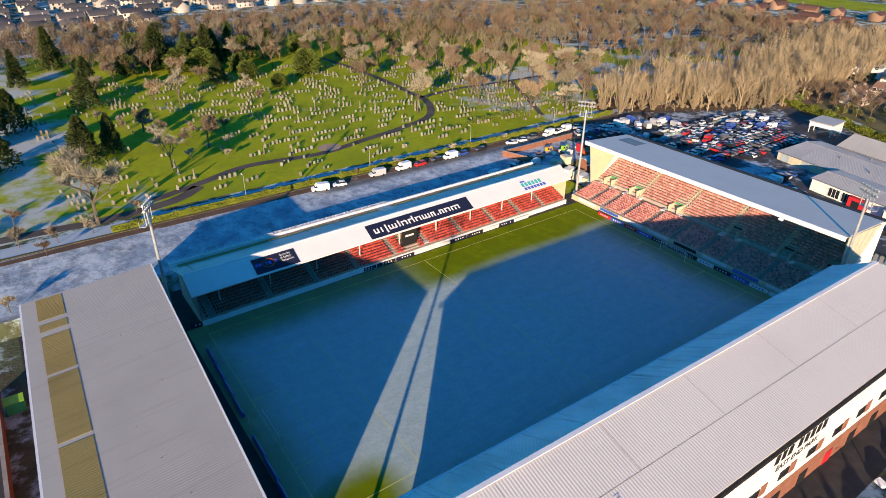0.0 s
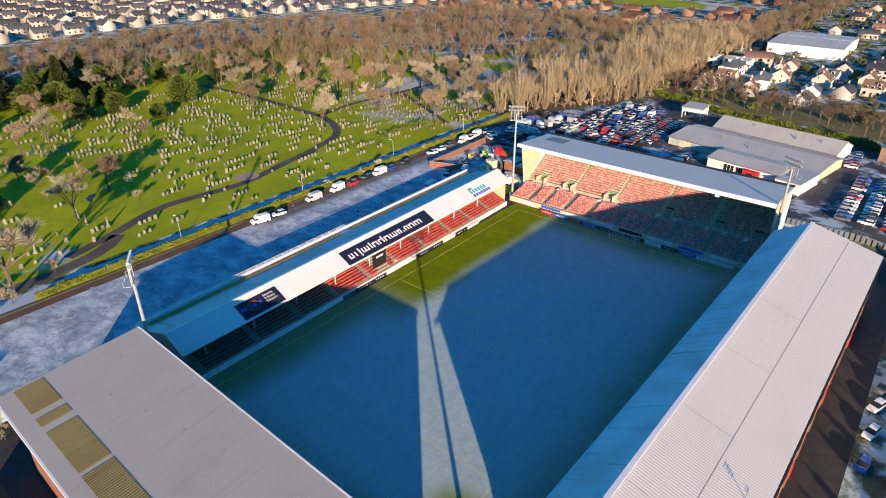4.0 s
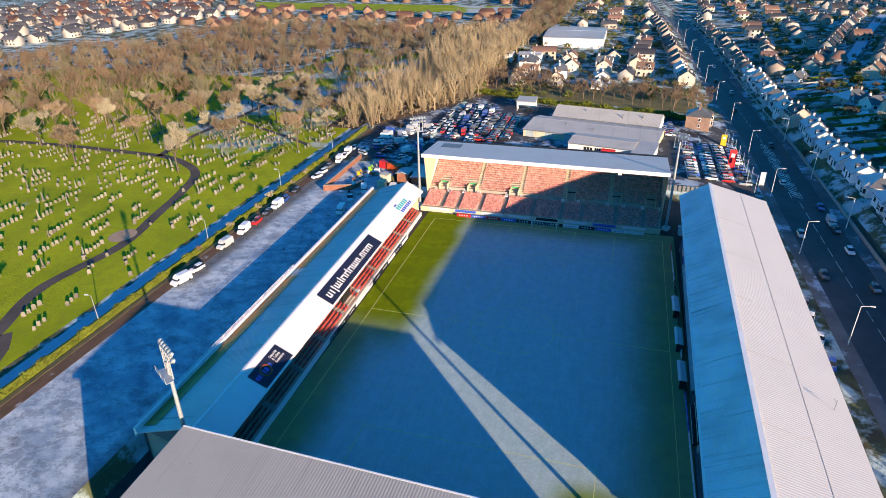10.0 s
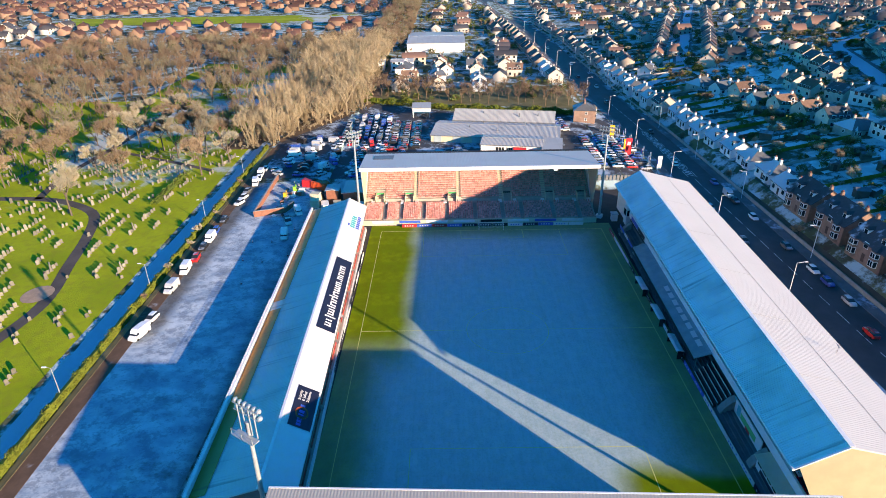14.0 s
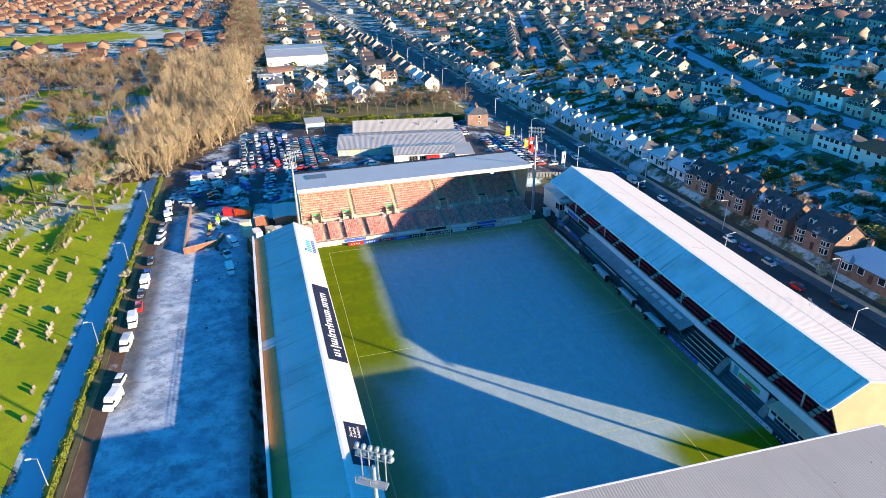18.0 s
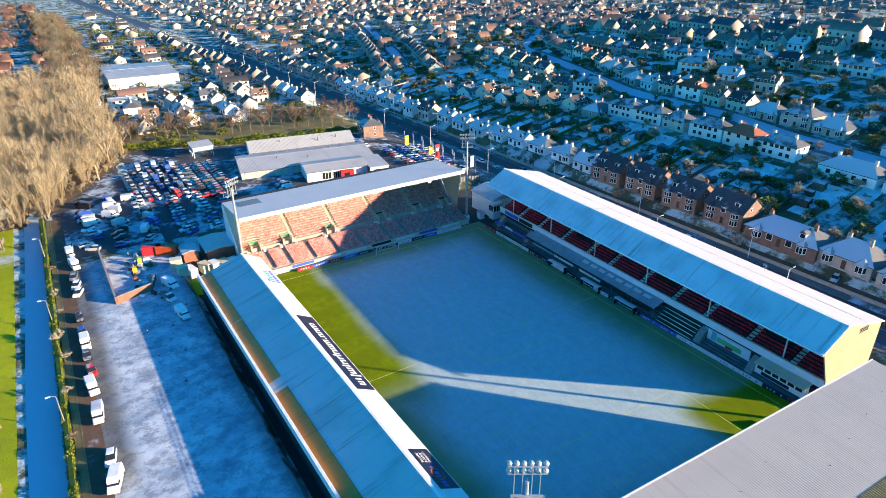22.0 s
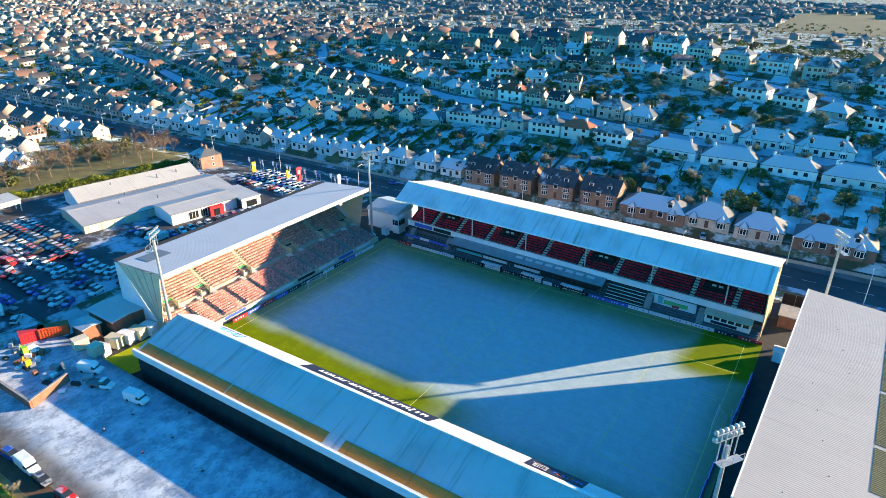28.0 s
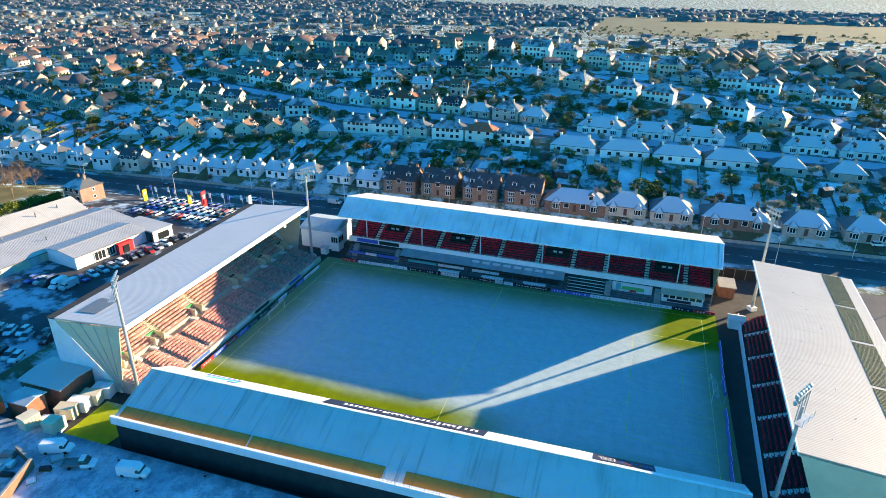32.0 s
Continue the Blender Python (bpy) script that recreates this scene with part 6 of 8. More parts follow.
rc = random.Random(21)
COLS = ("white", "white", "silver", "silver", "black", "grey", "blue", "red", "blue", "white")
# the row along the car park's verge
for x, y, d, k_, c in ((-5.0, 79.6, 75, "van", "white"), (1.2, 79.6, 80, "hatch", "white"), (14.5, 80.2, 85, "van", "silver"), (24.0, 80.3, 95, "van", "white"), (30.2, 79.9, 95, "suv", "red"), (36.8, 80.2, 90, "hatch", "black"), (42.2, 80.0, 90, "van", "white"),
                       (47.5, 80.2, 95, "hatch", "blue"), (55.0, 80.2, 90, "hatch", "black"), (68.5, 79.5, 70, "hatch", "white"), (73.2, 79.6, 75, "hatch", "white"), (78.5, 79.8, 80, "hatch", "grey"), (86, 79, 100, "van", "white"), (90.5, 79, 100, "suv", "white"), (95, 79.5, 95, "van", "white"), (100.5, 79.3, 90, "hatch", "silver"),
                       (43.3, 59.2, 100, "van", "white"), (53.3, 60.5, 112, "pickup", "white"), (60.3, 58.8, 112, "van", "white")):
    park(x, y, d, k_, c)
# the sales yard
n_ = 0
for col in range(7):
    for r in range(10):
        x, y = 131 + r * 4.9 + (col % 2) * 0.4, 37.5 + col * 3.0 + r * 0.12
        if rc.random() < 0.9 and y < 56.5 - max(0, x - 160) * 0.35:
            park(x + rc.uniform(-0.5, 0.5), y + rc.uniform(-0.35, 0.35), rc.uniform(-9, 9) + 92, rc.choice(("hatch", "hatch", "suv", "suv", "van")), COLS[rc.randrange(10)])
for r in range(16):
    for j in range(3):
        x, y = 124 + r * 2.75, 25.5 + j * 4.8
        if rc.random() < 0.8 and x < 169:
            park(x, y, rc.uniform(-5, 5), rc.choice(("hatch", "suv")), rc.choice(("red", "silver", "white", "black", "grey")))
for i in range(36):
    park(93.5 + (i % 12) * 3.0 + rc.uniform(-0.5, 0.5), 30.5 + (i // 12) * 8 + rc.uniform(-1, 1), rc.uniform(-15, 15) + 20, rc.choice(("hatch", "suv", "hatch")), COLS[rc.randrange(10)])
for i in range(33):
    park(95 + (i % 11) * 4.2 + rc.uniform(-1, 1), 57 + (i // 11) * 8 + rc.uniform(-2, 2), rc.uniform(0, 360), rc.choice(("hatch", "suv", "van")), COLS[rc.randrange(10)])
for i in range(4):
    for j in range(13):
        if rc.random() < 0.9:
            park(99 + j * 3.1 + i * 1.2, -44.5 - i * 5.6, rc.uniform(-4, 4) + (0 if i % 2 else 180), rc.choice(("hatch", "hatch", "suv")), COLS[rc.randrange(10)])
for j in range(12):
    park(110.8 - j * 0.55, 4 - j * 3.1 + rc.uniform(-0.3, 0.3), 75 + rc.uniform(-6, 6), rc.choice(("hatch", "suv")), COLS[rc.randrange(10)])
for j in range(5):
    park(111 + j * 3.2, 8.5 + rc.uniform(-0.4, 0.4), rc.uniform(-6, 6), rc.choice(("hatch", "suv", "van")), COLS[rc.randrange(10)])
for j in range(6):
    park(148 + j * 3.2, -38.5 + rc.uniform(-0.5, 0.5), rc.uniform(-5, 5), "hatch", COLS[rc.randrange(10)])
# the main road
for x, off, d, k_, c in ((9, -4.9, 90, "hatch", "silver"), (18, -4.9, 90, "suv", "blue"), (24.5, -4.9, 90, "hatch", "white"), (38, -4.9, 90, "hatch", "grey"), (58, -4.9, 90, "hatch", "white"), (71, -4.9, 90, "suv", "black"), (76.5, -4.9, 90, "van", "silver"), (88, -4.9, 90, "hatch", "blue"),
                         (-4, -1.8, -90, "suv", "red"), (108, 2.0, -90, "hatch", "white"), (150, -2.2, 90, "hatch", "black"), (205, 2.0, -90, "hatch", "grey"), (240, -2.2, 90, "suv", "silver"), (268, 2.0, -90, "hatch", "red"), (310, -2.2, 90, "hatch", "white"), (375, 2.0, -90, "hatch", "white"),
                         (-30, -12.5, 15, "hatch", "silver"), (-108, -14.5, 100, "hatch", "white"), (-125, -13.5, 100, "suv", "grey"), (-14, -4.9, 90, "hatch", "black"), (42, 5.2, 90, "hatch", "grey"), (66, 5.2, 90, "hatch", "silver"), (20, 13.5, 70, "hatch", "white"), (26, 13.2, 70, "suv", "grey"), (12, 13.4, 75, "hatch", "white"), (3, 13.5, 80, "hatch", "blue")):
    yc = min(ROADC, key=lambda p: abs(p.x - x)).y
    park(x, yc + off, d, k_, c)

# ---- the car showroom ----


def shed_block(name, x0, x1, y0, y1, ze, zr, label, wall="white", roof="roof_lot", ridge="y"):
    z = ground((x0 + x1) / 2, (y0 + y1) / 2)
    t = thing(name, ((x0 + x1) / 2, (y0 + y1) / 2, z), label, "building")
    part("shell", MB().box(x0, x1, y0, y1, z - 0.2, ze), M[wall], t)
    xm, ym = (x0 + x1) / 2, (y0 + y1) / 2
    if ridge == "y":
        part("roof_slope", MB().ribbed([(x0 - 0.4, y0 - 0.4, ze), (xm, y0 - 0.4, zr), (xm, y1 + 0.4, zr), (x0 - 0.4, y1 + 0.4, ze)], 0.6, 0.08), M[roof], t)
        part("roof_slope", MB().ribbed([(xm, y0 - 0.4, zr), (x1 + 0.4, y0 - 0.4, ze), (x1 + 0.4, y1 + 0.4, ze), (xm, y1 + 0.4, zr)], 0.6, 0.08), M[roof], t)
        for y in (y0 + 0.1, y1 - 0.1):
            part("gable", MB().prism([(x0, ze - 0.1), (xm, zr - 0.22), (x1, ze - 0.1)], y - 0.1, y + 0.1, "y"), M[wall], t)
        part("ridge_cap", MB().box(xm - 0.3, xm + 0.3, y0 - 0.4, y1 + 0.4, zr - 0.02, zr + 0.08), M["white_steel"], t)
    else:
        part("roof_slope", MB().slab([(x0 - 0.4, y0 - 0.4, ze), (x1 + 0.4, y0 - 0.4, ze), (x1 + 0.4, ym, zr), (x0 - 0.4, ym, zr)], 0.2), M[roof], t)
        part("roof_slope", MB().slab([(x0 - 0.4, ym, zr), (x1 + 0.4, ym, zr), (x1 + 0.4, y1 + 0.4, ze), (x0 - 0.4, y1 + 0.4, ze)], 0.2), M[roof], t)
        for x in (x0 + 0.1, x1 - 0.1):
            part("gable", MB().prism([(y0, ze - 0.1), (ym, zr - 0.22), (y1, ze - 0.1)], x - 0.1, x + 0.1), M[wall], t)
    return t


DEAL = (117.6, -1.3, 2.4)          # front corner of the showroom; its row stands ten degrees off square


def hall(name, u0, u1, v0, v1, ur, ze0, ze1, zr, label, wall="white"):
    """A low-pitched hall in the showroom's own frame: u to the rear, v to the north, ridge at ur."""
    t = thing(name, DEAL, label, "building")
    t.rotation_euler = (0, 0, radians(-10))
    part("shell", MB().prism([(u0, 0), (u1, 0), (u1, ze1), (ur, zr - 0.15), (u0, ze0)], v0, v1, "y"), M[wall], t, local=True)
    part("roof_slope", MB().ribbed([(u0 - 0.4, v0 - 0.4, ze0), (ur, v0 - 0.4, zr), (ur, v1 + 0.4, zr), (u0 - 0.4, v1 + 0.4, ze0)], 0.5, 0.05), M["roof_lot"], t, local=True)
    part("roof_slope", MB().ribbed([(ur, v0 - 0.4, zr), (u1 + 0.4, v0 - 0.4, ze1), (u1 + 0.4, v1 + 0.4, ze1), (ur, v1 + 0.4, zr)], 0.5, 0.05), M["roof_lot"], t, local=True)
    part("ridge_cap", MB().beam((ur, v0 - 0.4, zr + 0.03), (ur, v1 + 0.4, zr + 0.03), 0.5, 0.08), M["roof_w"], t, local=True)
    part("front_gutter", MB().box(u0 - 0.55, u0 - 0.3, v0 - 0.4, v1 + 0.4, ze0 - 0.2, ze0 + 0.02), M["grey_steel"], t, local=True)
    return t


h1 = hall("workshop_hall", 35, 50, -27, 17, 42.4, 3.6, 3.6, 6.8, "long workshop hall with a pale low-pitched roof")
h2 = hall("service_hall", 13.4, 34.6, -29.5, 23, 27, 2.9, 3.2, 4.3, "long service hall with a weathered pale roof", "cream")
for i in range(5):
    part("roller_door", MB().box(13.3, 13.45, 2.5 + i * 4.0, 5.7 + i * 4.0, 0.05, 2.6), M["cream"] if i % 2 else M["blue_sheet"], h2, local=True)
for i, (u, v) in enumerate(((38, -12), (40, 4), (39, -20), (20, -4), (23, 8), (30, -15), (31, 3))):
    part("roof_vent", MB().tube((u, v, 2.8), (u, v, 6.6 if i < 3 else 4.7), 0.22, n=8), M["grey_steel"], h1 if i < 3 else h2, local=True)
sh = hall("showroom", 0, 13.2, -23, 0.5, 6.8, 3.9, 3.9, 4.8, "white car showroom with dark windows and a red entrance")
for v, w in ((-7.0, 1.7), (-10.6, 1.2)):
    wnd = part("shop_window", MB().box(-0.1, 0.06, v - w, v + w, 0.5, 3.0), M["glass"], sh, local=True)
    for k_ in range(4):
        part("mullion", MB().box(-0.16, -0.1, v - w + k_ * w * 2 / 3 - 0.06, v - w + k_ * w * 2 / 3 + 0.06, 0.5, 3.0), M["white_steel"], wnd, local=True)
port = part("entrance_portal", MB().box(-1.6, -0.02, -17.2, -12.2, 0.0, 3.3), M["red_board"], sh, "red entrance portal", local=True)
part("portal_door", MB().box(-1.75, -1.6, -15.6, -13.6, 0.0, 2.5), M["glass"], port, local=True)
wing = part("wing", MB().box(-3.2, 12.0, -30.5, -23.2, 0, 3.7), M["white"], sh, "white flat-roofed wing", local=True)
part("wing_roof", MB().box(-3.5, 12.2, -30.8, -23.0, 3.72, 3.95), M["roof_lot"], wing, local=True)
part("wing_window", MB().box(-3.3, -3.18, -29.0, -25.0, 0.6, 2.8), M["glass"], wing, local=True)
part("wing_screen", MB().box(-3.1, -0.1, -23.2, -22.9, 0.3, 3.4), M["glass"], wing, local=True)
hut = thing("valeting_canopy", (177, 24, 2.4), "open valeting canopy with a pale flat roof", "canopy")
hz = ground(177, 24)
part("roof", MB().slab([(172.4, 19.6, 7.1), (181.8, 19.6, 7.5), (181.8, 28.6, 7.5), (172.4, 28.6, 7.1)], 0.4), M["roof_lot"], hut)
for x in (173, 177, 181.2):
    for y in (20.2, 28.0):
        part("post", MB().box(x - 0.12, x + 0.12, y - 0.12, y + 0.12, hz, 6.9), M["white_steel"], hut)
part("back_panel", MB().box(181.3, 181.5, 20, 28.2, hz, 7.0), M["white"], hut)
part("front_panel", MB().box(172.6, 172.8, 20, 28.2, 5.4, 6.8), M["white"], hut)
part("side_panel", MB().box(172.8, 181.3, 28.1, 28.3, 4.4, 6.8), M["blue_sheet"], hut)


def totem(x, y, h, w, m, label):
    t = thing("totem_sign", (x, y, ground(x, y)), label, "sign")
    part("board", MB().box(x - 0.2, x + 0.2, y - w / 2, y + w / 2, ground(x, y), ground(x, y) + h), M[m], t)
    part("emblem", MB().box(x - 0.26, x - 0.2, y - w / 4, y + w / 4, ground(x, y) + h * 0.6, ground(x, y) + h * 0.8), M["white_board"], t)


totem(118, -58.5, 6.8, 2.4, "red_board", "tall red totem sign with a white emblem")
totem(125.4, -59.6, 4.4, 1.8, "yellow_board", "orange totem sign at the yard's edge")
totem(145, -58.8, 4.4, 2.0, "yellow_board", "yellow totem sign at the yard's edge")
totem(104, -66.5, 5.0, 1.6, "white_board", "white totem sign by the pavement")
for i in range(14):
    x, y = 97 + i * 3.9, -63.5 + 0.16 * i + (2.0 if i % 2 else 0)
    t_ = thing("flagpole", (x, y, ground(x, y)), "white flagpole with a small pennant", "flagpole", "flagpoles")
    part("pole", MB().tube((x, y, ground(x, y)), (x, y, ground(x, y) + 6.0), 0.06, 0.04, 6), M["white_steel"], t_)
    part("pennant", MB().box(x, x + 0.9, y - 0.02, y + 0.02, ground(x, y) + 4.0, ground(x, y) + 5.9), M["white_board" if i % 3 else "blue_board"], t_)
fence = thing("yard_fence", (92, -50, 0), "low grey palisade fence round the yard", "fence")
for i in range(30):
    y = -66 + i * 1.3
    part("pale", MB().box(88.9, 89.0, y, y + 0.9, ground(89, y) - 0.1, ground(89, y) + 1.9), M["grey_steel"], fence, fix=False)

# ---- works yard behind the north stand ----
yard = thing("brick_yard_wall", (76, 65, 3), "red brick wall round the works yard", "wall")
for name_, p, q, h in (("west_wall", (58.2, 71.6), (61.0, 63.2), 2.0), ("north_wall", (58.0, 71.8), (92.0, 72.4), 1.9), ("inner_wall", (61.0, 63.2), (66.5, 61.4), 1.7)):
    w_ = part(name_, MB().beam((p[0], p[1], 2.9 + h / 2), (q[0], q[1], 2.9 + h / 2), 0.4, h), M["brick"], yard)
    part("coping", MB().beam((p[0], p[1], 2.95 + h), (q[0], q[1], 2.95 + h), 0.5, 0.1), M["concrete"], w_)


def container(x, y, deg, m, label, L=6.0):
    t = thing("container", (x, y, ground(x, y)), label, "container")
    t.rotation_euler = (0, 0, radians(deg))
    part("shell", MB().box(-L / 2, L / 2, -1.2, 1.2, 0.1, 2.6), M[m], t, local=True)
    for i in range(int(L / 0.6)):
        part("rib", MB().box(-L / 2 + 0.2 + i * 0.6, -L / 2 + 0.4 + i * 0.6, -1.26, 1.26, 0.15, 2.55), M[m], t, local=True, fix=False)
    part("lid", MB().box(-L / 2 - 0.05, L / 2 + 0.05, -1.25, 1.25, 2.56, 2.68), M[m], t, local=True)


container(81.2, 55.6, 60, "orange", "orange-red steel shipping container in the yard", 6.0)
container(83.4, 59.4, 75, "red_board", "red steel shipping container in the yard", 5.0)
for i in range(5):
    container(70.0 - i * 0.55, 48.2 - i * 2.55, 14, "white" if i % 2 else "cream", "white steel store container in a row beside the shed", 3.6)
container(69.5, 52.2, 14, "white", "white site cabin beside the stand", 4.2)
container(70.7, 55.2, 80, "cream", "cream site hut beside the stand", 3.0)
container(65.8, 54.6, 95, "cream", "cream site hut beside the stand", 2.6)
s2 = shed_block("store_shed", 72.4, 83, 38.5, 46.6, 4.9, 5.35, "brick store shed with a grey shallow-pitched roof", "brick", "roof_e", "x")
s3 = shed_block("small_store", 74.5, 79.5, 48.5, 52.5, 5.0, 5.4, "small brick store with a blue-grey roof", "brick", "blue_sheet", "x")
solo("stand_end_lawn", sheet(56.2, 66.5, 42, 53.5, 0.07, 3.0), M["lawn"], "patch of rough grass at the end of the stand", "lawn", kind="structure")


def digger(x, y, m, label):
    z = ground(x, y)
    t = thing("mini_digger", (x, y, z), label, "digger")
    for s_ in (-0.7, 0.7):
        part("track", MB().box(x - 1.1, x + 1.1, y + s_ - 0.2, y + s_ + 0.2, z, z + 0.5), M["tyre"], t)
    part("cab", MB().box(x - 0.6, x + 0.5, y - 0.55, y + 0.55, z + 0.6, z + 2.2), M[m], t)
    part("cab_window", MB().box(x - 0.45, x + 0.35, y - 0.58, y + 0.58, z + 1.3, z + 2.0), M["glass"], t)
    part("boom", MB().beam((x + 0.4, y, z + 1.0), (x + 1.8, y, z + 2.2), 0.2, 0.25).beam((x + 1.8, y, z + 2.2), (x + 2.6, y, z + 0.8), 0.18, 0.2), M[m], t)
    part("bucket", MB().box(x + 2.3, x + 2.8, y - 0.3, y + 0.3, z + 0.4, z + 0.9), M["grey_steel"], t)


digger(78, 63.5, "lime", "small lime-green digger in the works yard")
digger(72.5, 65.5, "yellow_board", "small yellow digger in the works yard")
rp = random.Random(3)
for i in range(26):
    x, y = rp.uniform(58, 87), rp.uniform(60, 67.6)
    z = ground(x, y)
    L, W, H = rp.uniform(0.8, 2.6), rp.uniform(0.6, 1.4), rp.uniform(0.3, 1.0)
    c_ = rp.choice(("white", "concrete", "brick", "blue_sheet", "steel", "dark_concrete"))
    lab = {"white": "white wrapped pallet of materials", "concrete": "stack of concrete slabs", "brick": "pallet of red bricks", "blue_sheet": "pile under a blue tarpaulin", "steel": "bundle of steel sections", "dark_concrete": "heap of dark rubble"}[c_]
    t_ = thing("materials_stack", (x, y, z), lab, "building materials", "stacked materials in the yard")
    t_.rotation_euler = (0, 0, rp.uniform(0, 3))
    part("pallet", MB().box(-L / 2 - 0.1, L / 2 + 0.1, -W / 2 - 0.1, W / 2 + 0.1, 0.02, 0.14), M["dry_grass"], t_, local=True)
    part("load", loft(MB(), [(-W / 2, L / 2, L / 2 * 0.92, 0.14, 0.14 + H), (W / 2, L / 2, L / 2 * 0.9, 0.14, 0.14 + H * 0.95)]), M[c_], t_, local=True)
cone_base = MB().box(-0.22, 0.22, -0.22, 0.22, 0, 0.05).mesh("base", M["tyre"])
cone_body = MB().tube((0, 0, 0.05), (0, 0, 0.75), 0.17, 0.04, 10).mesh("body", M["red_board"])
cone_band = MB().tube((0, 0, 0.32), (0, 0, 0.5), 0.125, 0.09, 10).mesh("band", M["white_board"])
for me in (cone_base, cone_body, cone_band):
    recalc(me)
for x, y in ((40.5, 67.6), (29.3, 67.1), (28.4, 61.8), (31.8, 55.8), (40.3, 62.1), (48.4, 57.4), (17.0, 64.0)):
    t_ = thing("traffic_cone", (x, y, ground(x, y) + 0.05), "red and white traffic cone on the frosted car park", "traffic cone", "cones on the car park")
    for me in (cone_base, cone_body, cone_band):
        ob = new(me.name, me)
        ob.parent = t_

# ---- west side: brick boundary and lane ----
wb = thing("brick_boundary", (-88, 0, 0), "red brick boundary wall behind the stand", "wall")
part("wall", MB().box(-88.4, -88.0, -40, 36, 0, 3.0), M["brick"], wb)
part("coping", MB().box(-88.5, -87.9, -40, 36, 3.0, 3.15), M["concrete"], wb)
bin_ = thing("green_skip", (-86, 30, 0), "bright green skip behind the stand", "skip")
part("tub", MB().box(-87.4, -84.6, 28.4, 30.6, 0.1, 2.2), M["green_board"], bin_)
part("rim", MB().box(-87.5, -84.5, 28.3, 30.7, 2.2, 2.32), M["lime"], bin_)
solo("west_lane", sheet(-110, -88.6, -62, 52, 0.04), M["road"], "dark tarmac lane behind the stand", "lane", kind="structure")

# ---- houses ----
M["harl_white"] = plain("white_render", (0.76, 0.76, 0.745), 0.85, 0.8, 0.9, vary=0.15)
M["harl_cream"] = plain("cream_render", (0.60, 0.53, 0.44), 0.8, 0.8, 0.9, vary=0.2)
M["sandstone"] = plain("pink_sandstone", (0.27, 0.175, 0.135), 0.65, 0.7, 0.9, vary=0.15)
M["stone_grey"] = plain("grey_stone_wall", (0.44, 0.41, 0.36), 0.7, 0.7, 0.9, vary=0.2)
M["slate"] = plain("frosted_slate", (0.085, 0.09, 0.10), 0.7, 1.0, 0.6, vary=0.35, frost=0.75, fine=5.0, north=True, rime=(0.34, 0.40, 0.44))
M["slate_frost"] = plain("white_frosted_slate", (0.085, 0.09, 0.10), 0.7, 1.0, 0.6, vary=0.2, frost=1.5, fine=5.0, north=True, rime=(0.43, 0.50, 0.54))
M["shrub"] = plain("garden_shrub_leaves", (0.16, 0.19, 0.055), 0.5, 0.3, 0.9, bump=0)
M["scrub"] = plain("rough_scrub", (0.17, 0.15, 0.06), 0.45, 0.12, 0.95, frost=0.15)
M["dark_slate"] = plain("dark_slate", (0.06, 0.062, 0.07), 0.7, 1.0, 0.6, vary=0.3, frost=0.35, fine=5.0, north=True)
M["tile"] = plain("brown_roof_tile", (0.20, 0.12, 0.085), 0.7, 1.0, 0.8, vary=0.3, frost=0.3, fine=5.0)
M["tile_red"] = plain("red_roof_tile", (0.32, 0.10, 0.06), 0.7, 1.0, 0.8, vary=0.3, frost=0.1, fine=5.0)
M["frame_white"] = plain("white_window_frame", (0.75, 0.75, 0.74), 0.9, bump=0)
M["door_paint"] = plain("door_paint", (0.09, 0.05, 0.04), 0.8, bump=0, vary=0.6)
M["frost_lawn"] = plain("frosted_garden_lawn", (0.60, 0.80, 0.82), 0.6, 0.25, 0.9)
M["far_wall"] = plain("distant_house_walls", (0.56, 0.53, 0.49), 0.85, 0.02, 0.9, bump=0, isl=0.3, other=(0.33, 0.27, 0.22))
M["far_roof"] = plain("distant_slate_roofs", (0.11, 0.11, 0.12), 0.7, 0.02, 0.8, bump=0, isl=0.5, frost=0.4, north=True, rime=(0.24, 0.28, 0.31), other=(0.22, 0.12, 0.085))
M["remote_field"] = plain("distant_field", (0.10, 0.115, 0.07), 0.7, 0.02, 0.95, bump=0)
# remote walls and roofs sit close in tone, distance haze mixed into both
M["remote_wall"] = plain("remote_house_walls", (0.27, 0.255, 0.24), 0.85, 0.02, 0.9, bump=0, isl=0.3)
M["remote_roof"] = plain("remote_roofs", (0.15, 0.15, 0.155), 0.8, 0.02, 0.9, bump=0, isl=0.35, frost=0.3)
M["far_red_roof"] = plain("distant_red_roofs", (0.20, 0.095, 0.065), 0.7, 0.02, 0.8, bump=0, isl=0.35)
M["far_brown_wall"] = plain("distant_brown_walls", (0.30, 0.25, 0.20), 0.8, 0.02, 0.9, bump=0, isl=0.35)
M["far_brown_roof"] = plain("distant_brown_roofs", (0.13, 0.105, 0.09), 0.7, 0.02, 0.8, bump=0, isl=0.35)
M["far_grey_wall"] = plain("distant_grey_walls", (0.44, 0.40, 0.36), 0.8, 0.02, 0.9, bump=0, isl=0.35)
M["far_grey_roof"] = plain("distant_grey_tile_roofs", (0.13, 0.12, 0.12), 0.7, 0.02, 0.8, bump=0, isl=0.35)
M["far_red_wall"] = plain("distant_brick_walls", (0.25, 0.155, 0.11), 0.8, 0.02, 0.9, bump=0, isl=0.35)


